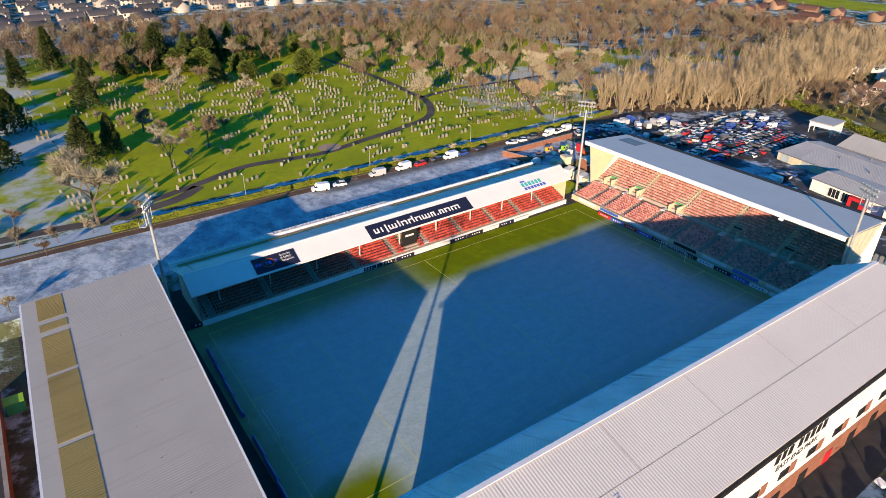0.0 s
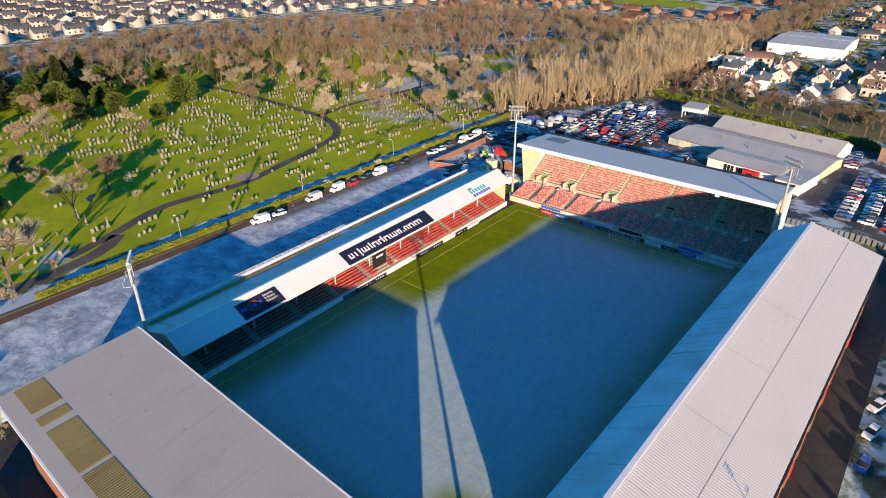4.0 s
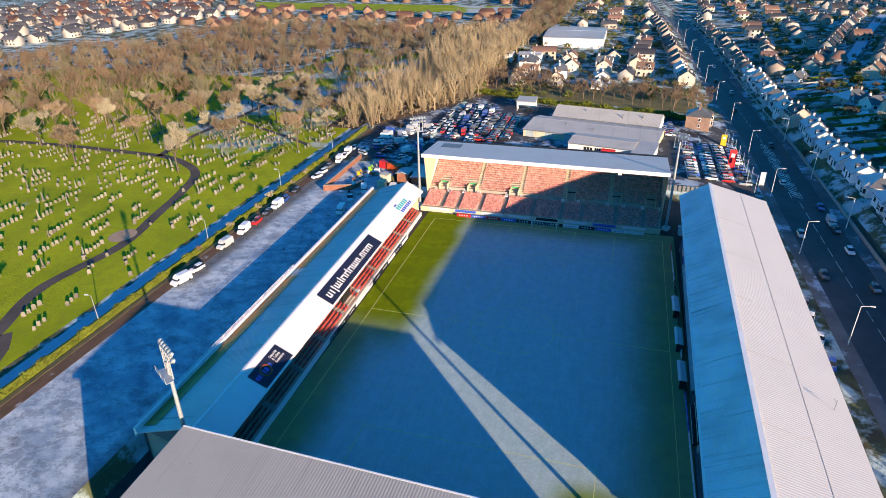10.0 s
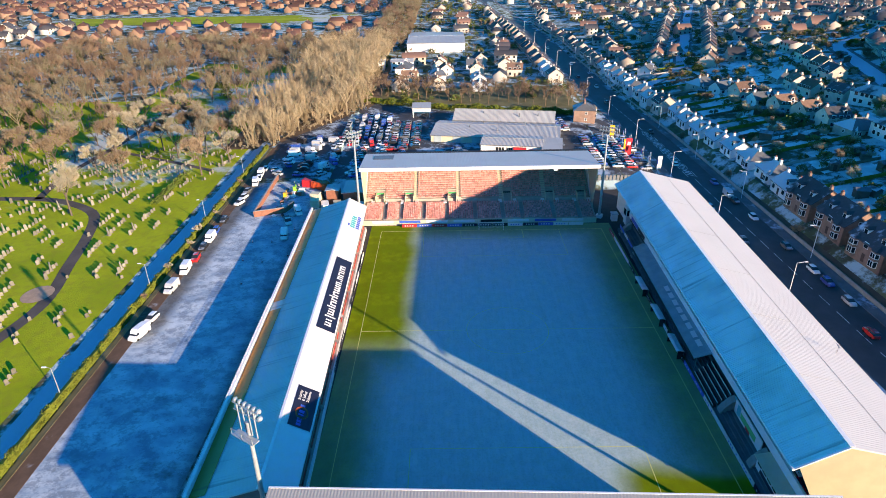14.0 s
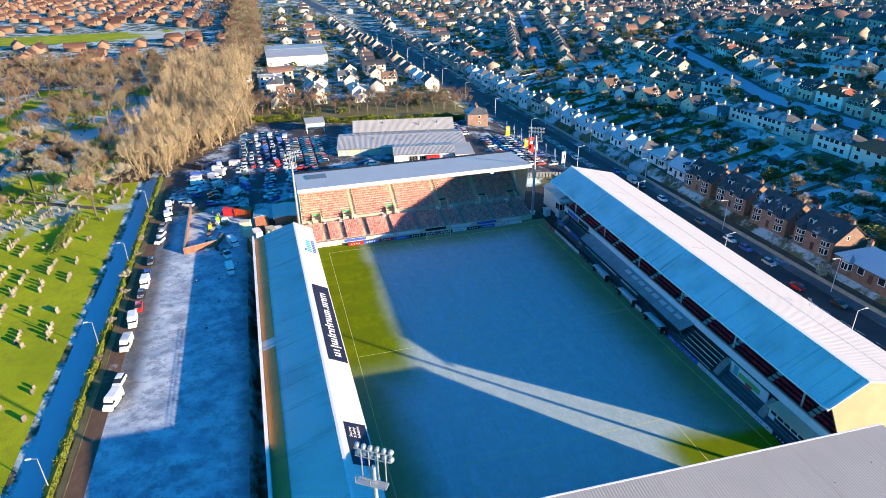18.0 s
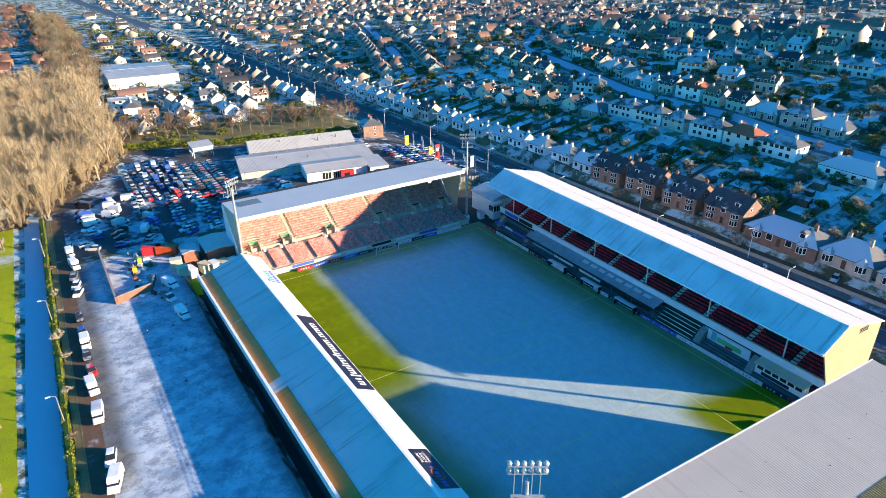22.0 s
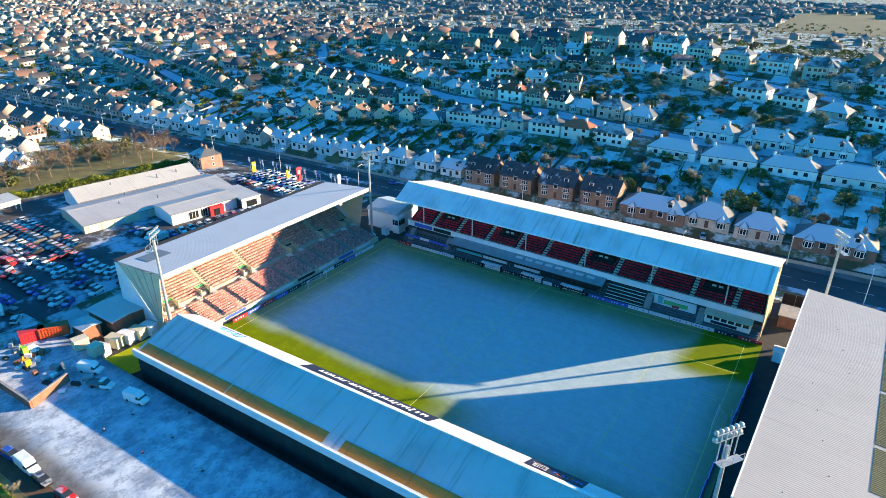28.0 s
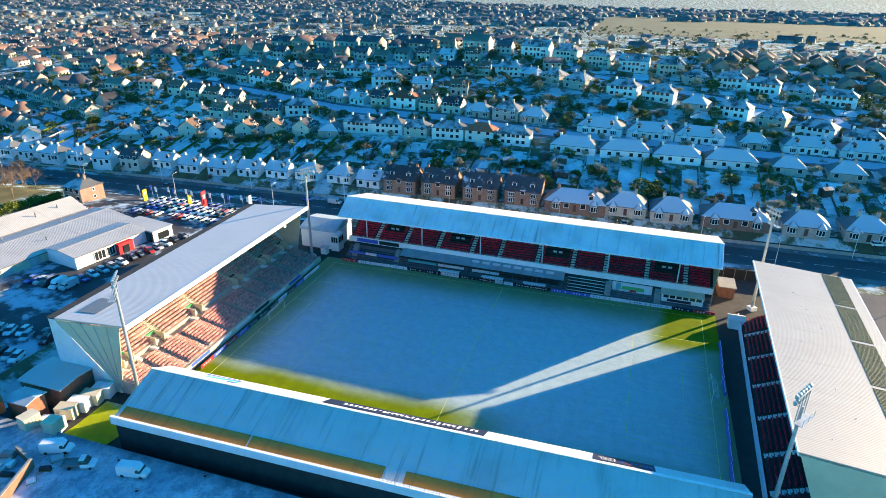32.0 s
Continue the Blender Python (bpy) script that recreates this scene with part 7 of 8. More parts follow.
def bay_window(name, x, d, z0, z1, parent):
    """The window of a bay on one storey, bent round its three sides: white frame and four sashes in one sheet."""
    cuts = []
    for p, q, fs in (((x - 1.28, d + 0.12), (x - 0.82, d + 1.05), (0, 0.14, 0.86)), ((x - 0.82, d + 1.05), (x + 0.82, d + 1.05), (0, 0.07, 0.46, 0.54, 0.93)), ((x + 0.82, d + 1.05), (x + 1.28, d + 0.12), (0, 0.14, 0.86, 1))):
        cuts += [(p[0] + (q[0] - p[0]) * f, p[1] + (q[1] - p[1]) * f) for f in fs]
    n_ = len(cuts)
    me = bpy.data.meshes.new(name)
    glazed = (1, 4, 6, 9)
    me.from_pydata([(u, v, z) for z in (z0, z0 + 0.14, z1 - 0.14, z1) for u, v in cuts], [], [(r * n_ + c, r * n_ + c + 1, r * n_ + n_ + c + 1, r * n_ + n_ + c) for r in range(3) for c in range(n_ - 1)])
    me.materials.append(M["frame_white"])
    me.materials.append(M["glass"])
    me.polygons.foreach_set("material_index", [1 if r == 1 and c in glazed else 0 for r in range(3) for c in range(n_ - 1)])
    ob = new(name, me)
    ob.parent = parent
    return ob


def house(kind_, W, D, ze, zr, wall, roof, hip, label, floors=1, dormers=0, bays=0):
    """A house facing +y: walls, roof slopes, gables, chimneys, windows with frames, door, dormers."""
    t = thing("house", (0, 0, 0), label, "house", "houses of the town")
    w, d = W / 2, D / 2
    part("shell", MB().box(-w, w, -d, d, -2.4, ze), M[wall], t, local=True)
    o, hp = 0.35, (min(w * 0.75, d * 0.9) if hip else 0.0)
    mb = MB()
    n_ = [(-w - o, -d - o, ze), (w + o, -d - o, ze), (w + o, d + o, ze), (-w - o, d + o, ze), (-w - (0 if hip else o) + hp, 0, zr), (w + (0 if hip else o) - hp, 0, zr)]
    part("front_slope", MB().add([n_[2], n_[3], n_[4], n_[5]] + [(p[0], p[1], p[2] - 0.18) for p in (n_[2], n_[3], n_[4], n_[5])], [(0, 1, 2, 3), (7, 6, 5, 4), (0, 4, 5, 1), (1, 5, 6, 2), (2, 6, 7, 3), (3, 7, 4, 0)]), M[roof], t, local=True)
    part("rear_slope", MB().add([n_[0], n_[1], n_[5], n_[4]] + [(p[0], p[1], p[2] - 0.18) for p in (n_[0], n_[1], n_[5], n_[4])], [(0, 1, 2, 3), (7, 6, 5, 4), (0, 4, 5, 1), (1, 5, 6, 2), (2, 6, 7, 3), (3, 7, 4, 0)]), M[roof], t, local=True)
    def window(x, y, z, ww, hh, axis, s_):
        g = 0.15
        fr = MB().box(x - ww / 2, x + ww / 2, y - 0.04, y + 0.06, z, z + hh) if axis == "y" else MB().box(x - 0.05, x + 0.05, y - ww / 2, y + ww / 2, z, z + hh)
        pn = MB().box(x - ww / 2 + g, x + ww / 2 - g, y - 0.09, y + 0.09, z + g, z + hh - g) if axis == "y" else MB().box(x - 0.08, x + 0.08, y - ww / 2 + g, y + ww / 2 - g, z + g, z + hh - g)
        part2("window", fr, M["frame_white"], pn, M["glass"], t)
    if hip:
        part("hip_slope", MB().add([n_[1], n_[2], n_[5]], [(0, 1, 2)]), M[roof], t, local=True, fix=False)
        part("hip_slope", MB().add([n_[3], n_[0], n_[4]], [(0, 1, 2)]), M[roof], t, local=True, fix=False)
    else:
        for s_ in (-1, 1):
            part("gable", MB().prism([(-d, -2.4), (-d, ze - 0.05), (0, zr - 0.2), (d, ze - 0.05), (d, -2.4)], s_ * (w - 0.1) - 0.14, s_ * (w - 0.1) + 0.14), M[wall], t, local=True)
            if floors > 1 and s_ < 0:
                window(-w, 1.4, ze + 0.2, 0.9, 1.2, "x", -1)
    for s_ in (-1, 1):
        cx_ = s_ * (w - 1.0 - hp * 0.6)
        part2("chimney", MB().box(cx_ - 0.45, cx_ + 0.45, -0.35, 0.35, zr - 1.2, zr + 0.9), M[wall], MB().tube((cx_ - 0.2, 0, zr + 0.9), (cx_ - 0.2, 0, zr + 1.35), 0.14, 0.11, 6).tube((cx_ + 0.2, 0, zr + 0.9), (cx_ + 0.2, 0, zr + 1.35), 0.14, 0.11, 6), M["tile_red"], t)
    for fl in range(floors):
        z = 0.9 + fl * 2.7
        for s_ in (-1, 1):
            for x in (-w * 0.62, w * 0.62)[:0 if bays == 2 and s_ > 0 else 2] + ((0.0,) if fl else ()) + ((-w * 0.27, w * 0.27) if W > 14 else ()):
                window(x, s_ * d, z, 1.7, 1.7, "y", s_)
        window(w, 0.6, z, 1.1, 1.3, "x", 1)
    part("door", MB().box(-0.5, 0.5, d - 0.02, d + 0.08, 0, 2.1), M["door_paint"], t, local=True)
    for i in range(dormers):
        x = (-w * 0.5, w * 0.5, 0)[i]
        zb = ze + (zr - ze) * 0.25
        yb = d * 0.72
        part2("dormer", MB().box(x - 0.8, x + 0.8, 0.4, yb, zb, zb + 1.5), M["frame_white"], MB().box(x - 0.55, x + 0.55, yb, yb + 0.05, zb + 0.3, zb + 1.3), M["glass"], t, "white dormer window")
        part("dormer_roof", MB().prism([(x - 1.0, zb + 1.45), (x + 1.0, zb + 1.45), (x, zb + 2.1)], 0.2, yb + 0.15, "y"), M[roof], t, local=True)
    for i in range(bays):
        x = (-w * 0.62, w * 0.62)[i]
        part("bay", MB().add([(x - 1.3, d, 0), (x + 1.3, d, 0), (x + 0.8, d + 1.0, 0), (x - 0.8, d + 1.0, 0), (x - 1.3, d, ze), (x + 1.3, d, ze), (x + 0.8, d + 1.0, ze), (x - 0.8, d + 1.0, ze)], [(0, 1, 5, 4), (1, 2, 6, 5), (2, 3, 7, 6), (3, 0, 4, 7), (4, 5, 6, 7)]), M[wall], t, local=True)
        bay_window("bay_window", x, d, 0.75, 2.5, t)
        if ze > 4.5:
            bay_window("bay_window", x, d, 3.1, 4.5, t)
        part("bay_roof", MB().add([(x - 1.5, d - 0.1, ze), (x + 1.5, d - 0.1, ze), (x + 1.0, d + 1.2, ze), (x - 1.0, d + 1.2, ze), (x, d - 0.6, ze + 1.4)], [(1, 2, 4), (2, 3, 4), (3, 0, 4)]), M[roof], t, local=True, fix=False)
    return {"ob": t, "used": False}


H = {
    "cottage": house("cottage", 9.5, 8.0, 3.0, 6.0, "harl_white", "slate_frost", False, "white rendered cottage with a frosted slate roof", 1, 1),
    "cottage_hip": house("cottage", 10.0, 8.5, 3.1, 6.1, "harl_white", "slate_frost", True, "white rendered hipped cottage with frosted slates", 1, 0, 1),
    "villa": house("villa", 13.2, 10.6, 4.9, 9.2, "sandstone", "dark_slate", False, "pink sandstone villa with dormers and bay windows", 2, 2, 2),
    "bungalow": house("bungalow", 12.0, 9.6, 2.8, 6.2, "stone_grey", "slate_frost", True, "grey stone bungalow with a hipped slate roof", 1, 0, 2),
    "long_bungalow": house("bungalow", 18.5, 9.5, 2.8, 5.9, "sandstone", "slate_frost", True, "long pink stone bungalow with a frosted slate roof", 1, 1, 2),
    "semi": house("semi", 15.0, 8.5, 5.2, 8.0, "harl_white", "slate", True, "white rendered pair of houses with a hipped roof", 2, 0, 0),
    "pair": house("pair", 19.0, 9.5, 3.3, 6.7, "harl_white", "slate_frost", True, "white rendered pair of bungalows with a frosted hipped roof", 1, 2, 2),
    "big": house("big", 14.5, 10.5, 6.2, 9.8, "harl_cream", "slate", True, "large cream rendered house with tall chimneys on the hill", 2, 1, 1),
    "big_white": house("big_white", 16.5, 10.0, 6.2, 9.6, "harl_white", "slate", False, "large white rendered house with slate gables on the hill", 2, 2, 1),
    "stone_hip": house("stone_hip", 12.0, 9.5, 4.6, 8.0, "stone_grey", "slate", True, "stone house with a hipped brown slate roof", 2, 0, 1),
    "semi_red": house("semi", 13.0, 8.5, 5.2, 8.2, "harl_white", "tile_red", True, "white rendered pair of houses with a red roof", 2, 1, 0),
    "gabled": house("gabled", 9.0, 8.5, 4.2, 7.6, "harl_cream", "tile", False, "cream rendered gabled house with a brown tile roof", 2, 1),
    "gabled_slate": house("gabled", 9.5, 8.5, 4.4, 7.8, "harl_cream", "dark_slate", False, "cream rendered gabled house with dark slates", 2, 1),
    "stone_lodge": house("lodge", 9.5, 9.5, 5.4, 8.4, "sandstone", "slate", True, "old brown stone house beside the yard", 2, 0, 1),
}
DIMS = {"cottage": (9.5, 8, 3.4, 6.4), "cottage_hip": (10, 8.5, 3.5, 6.5), "villa": (11, 10, 6, 9.6), "bungalow": (12.5, 10, 3.6, 7), "long_bungalow": (19, 9.5, 3.6, 6.6), "semi": (15, 8.5, 5.6, 8.4), "pair": (19, 9.5, 3.7, 7.1), "big": (14.5, 10.5, 6.6, 10.2), "big_white": (16.5, 10, 6.6, 10), "stone_hip": (12, 9.5, 5, 8.4),
        "semi_red": (13, 8.5, 5.6, 8.6), "gabled": (9, 8.5, 4.6, 8), "gabled_slate": (9.5, 8.5, 4.8, 8.2), "stone_lodge": (9.5, 9.5, 5.8, 8.8)}
spots = []
rh = random.Random(31)
TAKEN = []


def build_house(kind_, x, y, rz, s_=1.0):
    TAKEN.append((x, y))
    if math.hypot(x - 20, y) > 272:
        W, D, ze, zr = DIMS[kind_]
        spots.append((x, y, rz, W, D, ze, zr))
        return
    put(H[kind_], x, y, rz, s_, ground(x, y) - (0.7 if y < -90 else 0.0))


def at_road(x, off):
    i = min(range(len(ROADC)), key=lambda k_: abs(ROADC[k_].x - x))
    p, q = ROADC[max(0, i - 1)], ROADC[min(len(ROADC) - 1, i + 1)]
    d = (q - p).normalized()
    return ROADC[i].y + off, math.atan2(d.y, d.x)


# row facing the stadium across the road: bungalows, sandstone villas, then cottages
for x, kind_ in ((-186, "bungalow"), (-166, "bungalow"), (-146, "bungalow"), (-126, "bungalow"), (-105, "bungalow"), (-87, "bungalow"), (-65.5, "long_bungalow"), (-45, "bungalow"), (-30, "bungalow"), (-12.5, "long_bungalow"),
                 (6.5, "villa"), (22.5, "villa"), (38.5, "villa"), (54, "villa")):
    y, a_ = at_road(x, -20.0)
    build_house(kind_, x, y + rh.uniform(-0.6, 0.6), a_ + rh.uniform(-0.03, 0.03), 1.0 if kind_ == "villa" else 1.15)
x = 67.5
while x < 520:
    y, a_ = at_road(x, -20.5 if x < 120 else -19.0 if x < 165 else -17.0)
    build_house(rh.choice(("cottage", "cottage_hip", "cottage", "cottage_hip", "gabled_slate")), x, y + rh.uniform(-0.8, 0.8), a_ + rh.uniform(-0.03, 0.03), 1.02)
    x += rh.uniform(12.8, 14.4)
# north side of the road past the yard
build_house("stone_lodge", 165, -50.5, 3.0)
x = 250.0
while x < 520:
    y, a_ = at_road(x, 20)
    build_house(rh.choice(("gabled", "cottage", "gabled_slate", "bungalow")), x, y, a_ + math.pi)
    x += rh.uniform(15, 19)
# estate east of the yard
for i in range(9):
    for j in range(4):
        x, y = 232 + i * 19 + rh.uniform(-3, 3), -28 + j * 21 + rh.uniform(-4, 4)
        if (x < 262 and j == 0) or (320 < x < 415 and y > -15):
            continue
        build_house(rh.choice(("gabled", "cottage", "semi", "gabled", "gabled_slate")), x, y, rh.choice((0, math.pi / 2, math.pi)) + rh.uniform(-0.2, 0.2))
STREET = [(-420, -150), (-200, -151), (-50, -153.5), (0, -154), (27, -156.5), (54, -161), (85, -161.5), (110, -165), (131, -171), (166, -181), (208, -193), (245, -206), (258, -222), (280, -245), (330, -290), (420, -340)]
SA = smooth_line(STREET, 6)
SB = smooth_line([(222, -96), (250, -122), (284, -135), (334, -154), (394, -175), (480, -207), (600, -252), (800, -320)], 8)
SC = smooth_line([(-420, -190), (-150, -187), (-110, -199), (-60, -216), (-20, -231), (20, -242), (60, -246), (120, -243), (200, -246), (262, -230)], 6)
for line_, name_ in ((SA, "side_street"), (SB, "side_street_east"), (SC, "upper_street")):
    solo(name_, ribbon(line_, 6.4, 0.28, 0.4), M["lane"], "frosted residential street", "road", kind="structure")
    solo(name_ + "_footway", ribbon(line_, 1.7, 0.36, 0.4, 4.05, ribbon(line_, 1.7, 0.36, 0.4, -4.05)), M["pavement"], "tarmac footway along the residential street", "pavement", kind="structure")


def free(x, y, gap):
    return all(abs(a_ - x) > gap or abs(b_ - y) > gap for a_, b_ in TAKEN)


def along(line, side, gap, kinds, x0, x1, lim):
    acc, want = 0.0, 0.0
    n_ = 0
    for i in range(len(line) - 1):
        p, q = line[i], line[i + 1]
        L, d = (q - p).length, (q - p).normalized()
        s_ = Vector((-d.y, d.x))
        while want < acc + L and n_ < lim:
            c = p + d * (want - acc) + s_ * side
            want += gap * rh.uniform(0.9, 1.15)
            if x0 < c.x < x1 and free(c.x, c.y, 9.0):
                build_house(rh.choice(kinds), c.x, c.y, math.atan2(d.y, d.x) + (0 if side < 0 else math.pi) + rh.uniform(-0.05, 0.05), rh.uniform(0.94, 1.06))
                n_ += 1
        acc += L


def row(pts, kinds, gap, turn=0.0, s_=1.0):
    """Houses in order along a line, gap metres apart, each facing the line's left side (turn pi: its right side)."""
    line, i, acc, want = smooth_line(pts, 3.0), 0, 0.0, 0.0
    for p, q in zip(line[:-1], line[1:]):
        L, d = (q - p).length, (q - p).normalized()
        while want < acc + L:
            c = p + d * (want - acc)
            kind_ = kinds[i % len(kinds)]
            if kind_ and free(c.x, c.y, 8.5):
                build_house(kind_, c.x, c.y, math.atan2(d.y, d.x) + turn + rh.uniform(-0.05, 0.05), s_ * rh.uniform(0.96, 1.04))
            i += 1
            want += gap * rh.uniform(0.96, 1.04)
        acc += L


# rows up the hill, from the street behind the front gardens to the houses on its ridge
row([(-190, -138), (-120, -141), (-57, -141.5), (-11, -140.5), (8, -141)], ("pair", "stone_hip", "bungalow", "pair", "bungalow", "bungalow", "pair", "pair", "pair", "pair"), 20.5, math.pi)
row([(20, -142.5), (60, -142.5), (94, -141.5)], ("semi", "semi_red", "semi", "stone_hip", "semi", "semi"), 14.4, math.pi, 0.95)
row([(105, -137), (124, -135), (149, -129.5), (181, -124), (215, -112)], ("bungalow", "gabled_slate", "gabled", "gabled", "cottage", "gabled", "cottage"), 14.2, math.pi / 2)
row([(-200, -162), (-70, -162), (-20, -161.5), (2, -163)], ("pair", "bungalow", "pair", "pair", "pair"), 20.5, 0.0, 1.02)
row([(16, -168), (42, -169), (67, -171), (92, -173), (114, -177), (141, -187), (170, -197), (206, -209), (236, -221)], ("bungalow", "stone_hip", "bungalow", "gabled_slate", "gabled", "semi_red", "gabled_slate", "cottage"), 13.2)
row([(133, -159), (148, -153), (161, -149), (185, -150), (202, -150)], ("semi", "gabled_slate", "gabled", "gabled", "bungalow"), 14.5, math.pi)
row([(222, -178), (190, -170), (165, -164)], ("gabled", "gabled_slate"), 15, 0.2)
row([(-190, -168), (-122, -171), (-88, -185), (-63, -196), (-42, -203), (-15, -210)], ("semi", "stone_hip", "semi", "bungalow", "semi"), 17.5, math.pi)
row([(2, -215), (18, -222), (34, -230), (52, -229), (75, -226), (100, -222), (130, -222), (170, -223), (215, -226)], ("stone_hip", "stone_hip", "bungalow", "semi", "gabled", "gabled_slate"), 14.6, math.pi)
row([(60, -193), (90, -199), (125, -205)], ("gabled", "cottage", "semi"), 22, 0.4)
row([(-120, -222), (-89, -234), (-61, -241), (-40, -238)], ("semi", "stone_hip", "semi"), 17, 0.1)
row([(-43, -255), (-21, -256), (6, -262), (31, -268), (53, -270), (76, -274), (96, -273), (134, -282), (180, -290), (230, -300)], ("big", "big_white", "big", "big", "big_white", "gabled", "big_white", "gabled", "semi", "gabled"), 19.5)
row([(70, -257), (115, -258), (160, -262), (212, -262)], ("gabled", "cottage", "gabled_slate"), 15)
along(SB, 15, 13.5, ("gabled_slate", "gabled", "cottage"), 240, 560, 20)
along(SB, -15, 13.5, ("gabled_slate", "gabled", "cottage"), 240, 560, 20)


def far_houses(name, spots, wall, roof, label, panes=False):
    """Houses too far off to pick apart: walls and roofs in two joined meshes."""
    wv, wf, rv, rf = [], [], [], []
    for x, y, a_, W, D, ze, zr in spots:
        co, si = math.cos(a_), math.sin(a_)
        z0 = ground(x, y) - 0.5
        tr = lambda u, v, z: (x + co * u - si * v, y + si * u + co * v, z0 + z)
        w, d = W / 2, D / 2
        b = len(wv)
        wv += [tr(-w, -d, 0), tr(w, -d, 0), tr(w, d, 0), tr(-w, d, 0), tr(-w, -d, ze), tr(w, -d, ze), tr(w, d, ze), tr(-w, d, ze), tr(-w, 0, zr - 0.1), tr(w, 0, zr - 0.1)]
        wf += [(b, b + 1, b + 5), (b, b + 5, b + 4), (b + 1, b + 2, b + 6), (b + 1, b + 6, b + 5), (b + 2, b + 3, b + 7), (b + 2, b + 7, b + 6), (b + 3, b, b + 4), (b + 3, b + 4, b + 7), (b + 4, b + 8, b + 7), (b + 5, b + 6, b + 9)]
        b = len(rv)
        o = 0.35
        hp = (d * 0.55 if int(x * 7 + y * 3) % 4 == 0 else -o)
        rv += [tr(-w - o, -d - o, ze - 0.1), tr(w + o, -d - o, ze - 0.1), tr(w - hp, 0, zr), tr(-w + hp, 0, zr), tr(w + o, d + o, ze - 0.1), tr(-w - o, d + o, ze - 0.1)]
        rf += [(b + 1, b + 4, b + 2), (b + 5, b, b + 3)] if hp > 0 else []
        if hp > 0:
            wv[-2], wv[-1] = tr(-w, 0, ze), tr(w, 0, ze)
        rf += [(b, b + 1, b + 2), (b, b + 2, b + 3), (b + 3, b + 2, b + 4), (b + 3, b + 4, b + 5)]
        cx = w * 0.7
        b = len(wv)
        wv += [tr(cx + i * 0.45, j * 0.35, zz) for zz in (zr - 0.8, zr + 1.0) for i, j in ((-1, -1), (1, -1), (1, 1), (-1, 1))]
        wf += [(b, b + 1, b + 5), (b, b + 5, b + 4), (b + 1, b + 2, b + 6), (b + 1, b + 6, b + 5), (b + 2, b + 3, b + 7), (b + 2, b + 7, b + 6), (b + 3, b, b + 4), (b + 3, b + 4, b + 7), (b + 4, b + 5, b + 6), (b + 4, b + 6, b + 7)]
    if panes:
        gv, gf = [], []
        for x, y, a_, W, D, ze, zr in spots:
            if y < -660 or x > 700:
                continue
            co, si = math.cos(a_), math.sin(a_)
            z0 = ground(x, y) - 0.5
            for fl in range(2 if ze > 4.2 else 1):
                for k_ in range(3 if W < 12 else 4):
                    u = -W / 2 + W * (k_ + 0.5) / (3 if W < 12 else 4)
                    for v in (-D / 2 - 0.06, D / 2 + 0.06):
                        b = len(gv)
                        gv += [(x + co * (u + du) - si * v, y + si * (u + du) + co * v, z0 + 1.4 + 2.5 * fl + dz) for du, dz in ((-0.6, 0), (0.6, 0), (0.6, 1.3), (-0.6, 1.3))]
                        gf += [(b, b + 1, b + 2), (b, b + 2, b + 3)]
        tri_mesh(name + "_windows", np.array(gv), np.array(gf), M["glass"], label + ", dark window panes", "windows")
    tri_mesh(name + "_walls", np.array(wv), np.array(wf), M[wall], label + ", walls and chimneys", "houses")
    tri_mesh(name + "_roofs", np.array(rv), np.array(rf), M[roof], label + ", pitched roofs", "roofs")


remote = []
for r in range(32):
    base = -255 - r * 37 - (r // 2) * 12
    for i in range(150):
        x = -0.42 * abs(base) - 120 + i * 14.5 + rh.uniform(-3, 3)
        y = base + 22 * math.sin(x / 170.0 + r * 0.35) + 14 * math.sin(x / 61.0 + r * 1.7) + 9 * math.sin(x / 37.0 + r * 2.3) - max(0, x - 130) * 0.28
        if math.sin(x * 0.021 + r * 2.1) * math.sin(x * 0.0077 + r) > 0.5 or rh.random() < 0.14:
            continue
        if x > 1900 or y < -2400 or (-900 < y < -650 and rh.random() < 0.55) or (x < 60 and -1200 < y < -850) or (x < 40 and -660 < y < -250) or not free(x, y, 10):
            continue
        (spots if y > -660 else remote).append((x + rh.uniform(-1.5, 1.5), y + rh.uniform(-2.5, 2.5), rh.choice((0, 0, 0, math.pi / 2)) + 0.5 * math.sin(x / 90.0 + r) + rh.uniform(-0.2, 0.2) - 0.25 * (x > 130), rh.choice((8, 9, 10, 12, 13, 15, 20)) * rh.uniform(0.9, 1.1), rh.uniform(7, 9.5), rh.uniform(2.9, 5.8), rh.uniform(6.0, 9.0)))
for i in range(1900):
    x, y = rh.uniform(240, 1700), rh.uniform(-620, 20)
    y = round(y / 27) * 27 + rh.uniform(-3, 3) - 0.05 * (x - 400)
    if free(x, y, 11) and abs(y - at_road(x, 0)[0]) > 16 and not (300 < x < 420 and y > -20):
        TAKEN.append((x, y))
        spots.append((x, y, rh.choice((0, 0, math.pi / 2)) + rh.uniform(-0.2, 0.2), rh.uniform(8, 14), rh.uniform(7.5, 9), rh.uniform(3, 5.4), rh.uniform(6.2, 8.4)))
far_houses("distant_town", spots, "far_wall", "far_roof", "distant streets of slate-roofed houses", True)
far_houses("remote_town", remote, "remote_wall", "remote_roof", "remote estates of small houses on the plain")
brown = [(-70 - i * 14.5 + rh.uniform(-2, 2) + 6 * math.sin(j * 1.3), -266 - j * 21 + i * 2.5 + rh.uniform(-2, 2), 1.45 + rh.uniform(-0.2, 0.2), rh.uniform(9.5, 12), 8.5, 3.2, 6.0) for i in range(18) for j in range(14) if rh.random() < 0.95]
far_houses("brown_estate", brown, "far_brown_wall", "far_brown_roof", "estate of low brown-roofed bungalows", True)
red = []
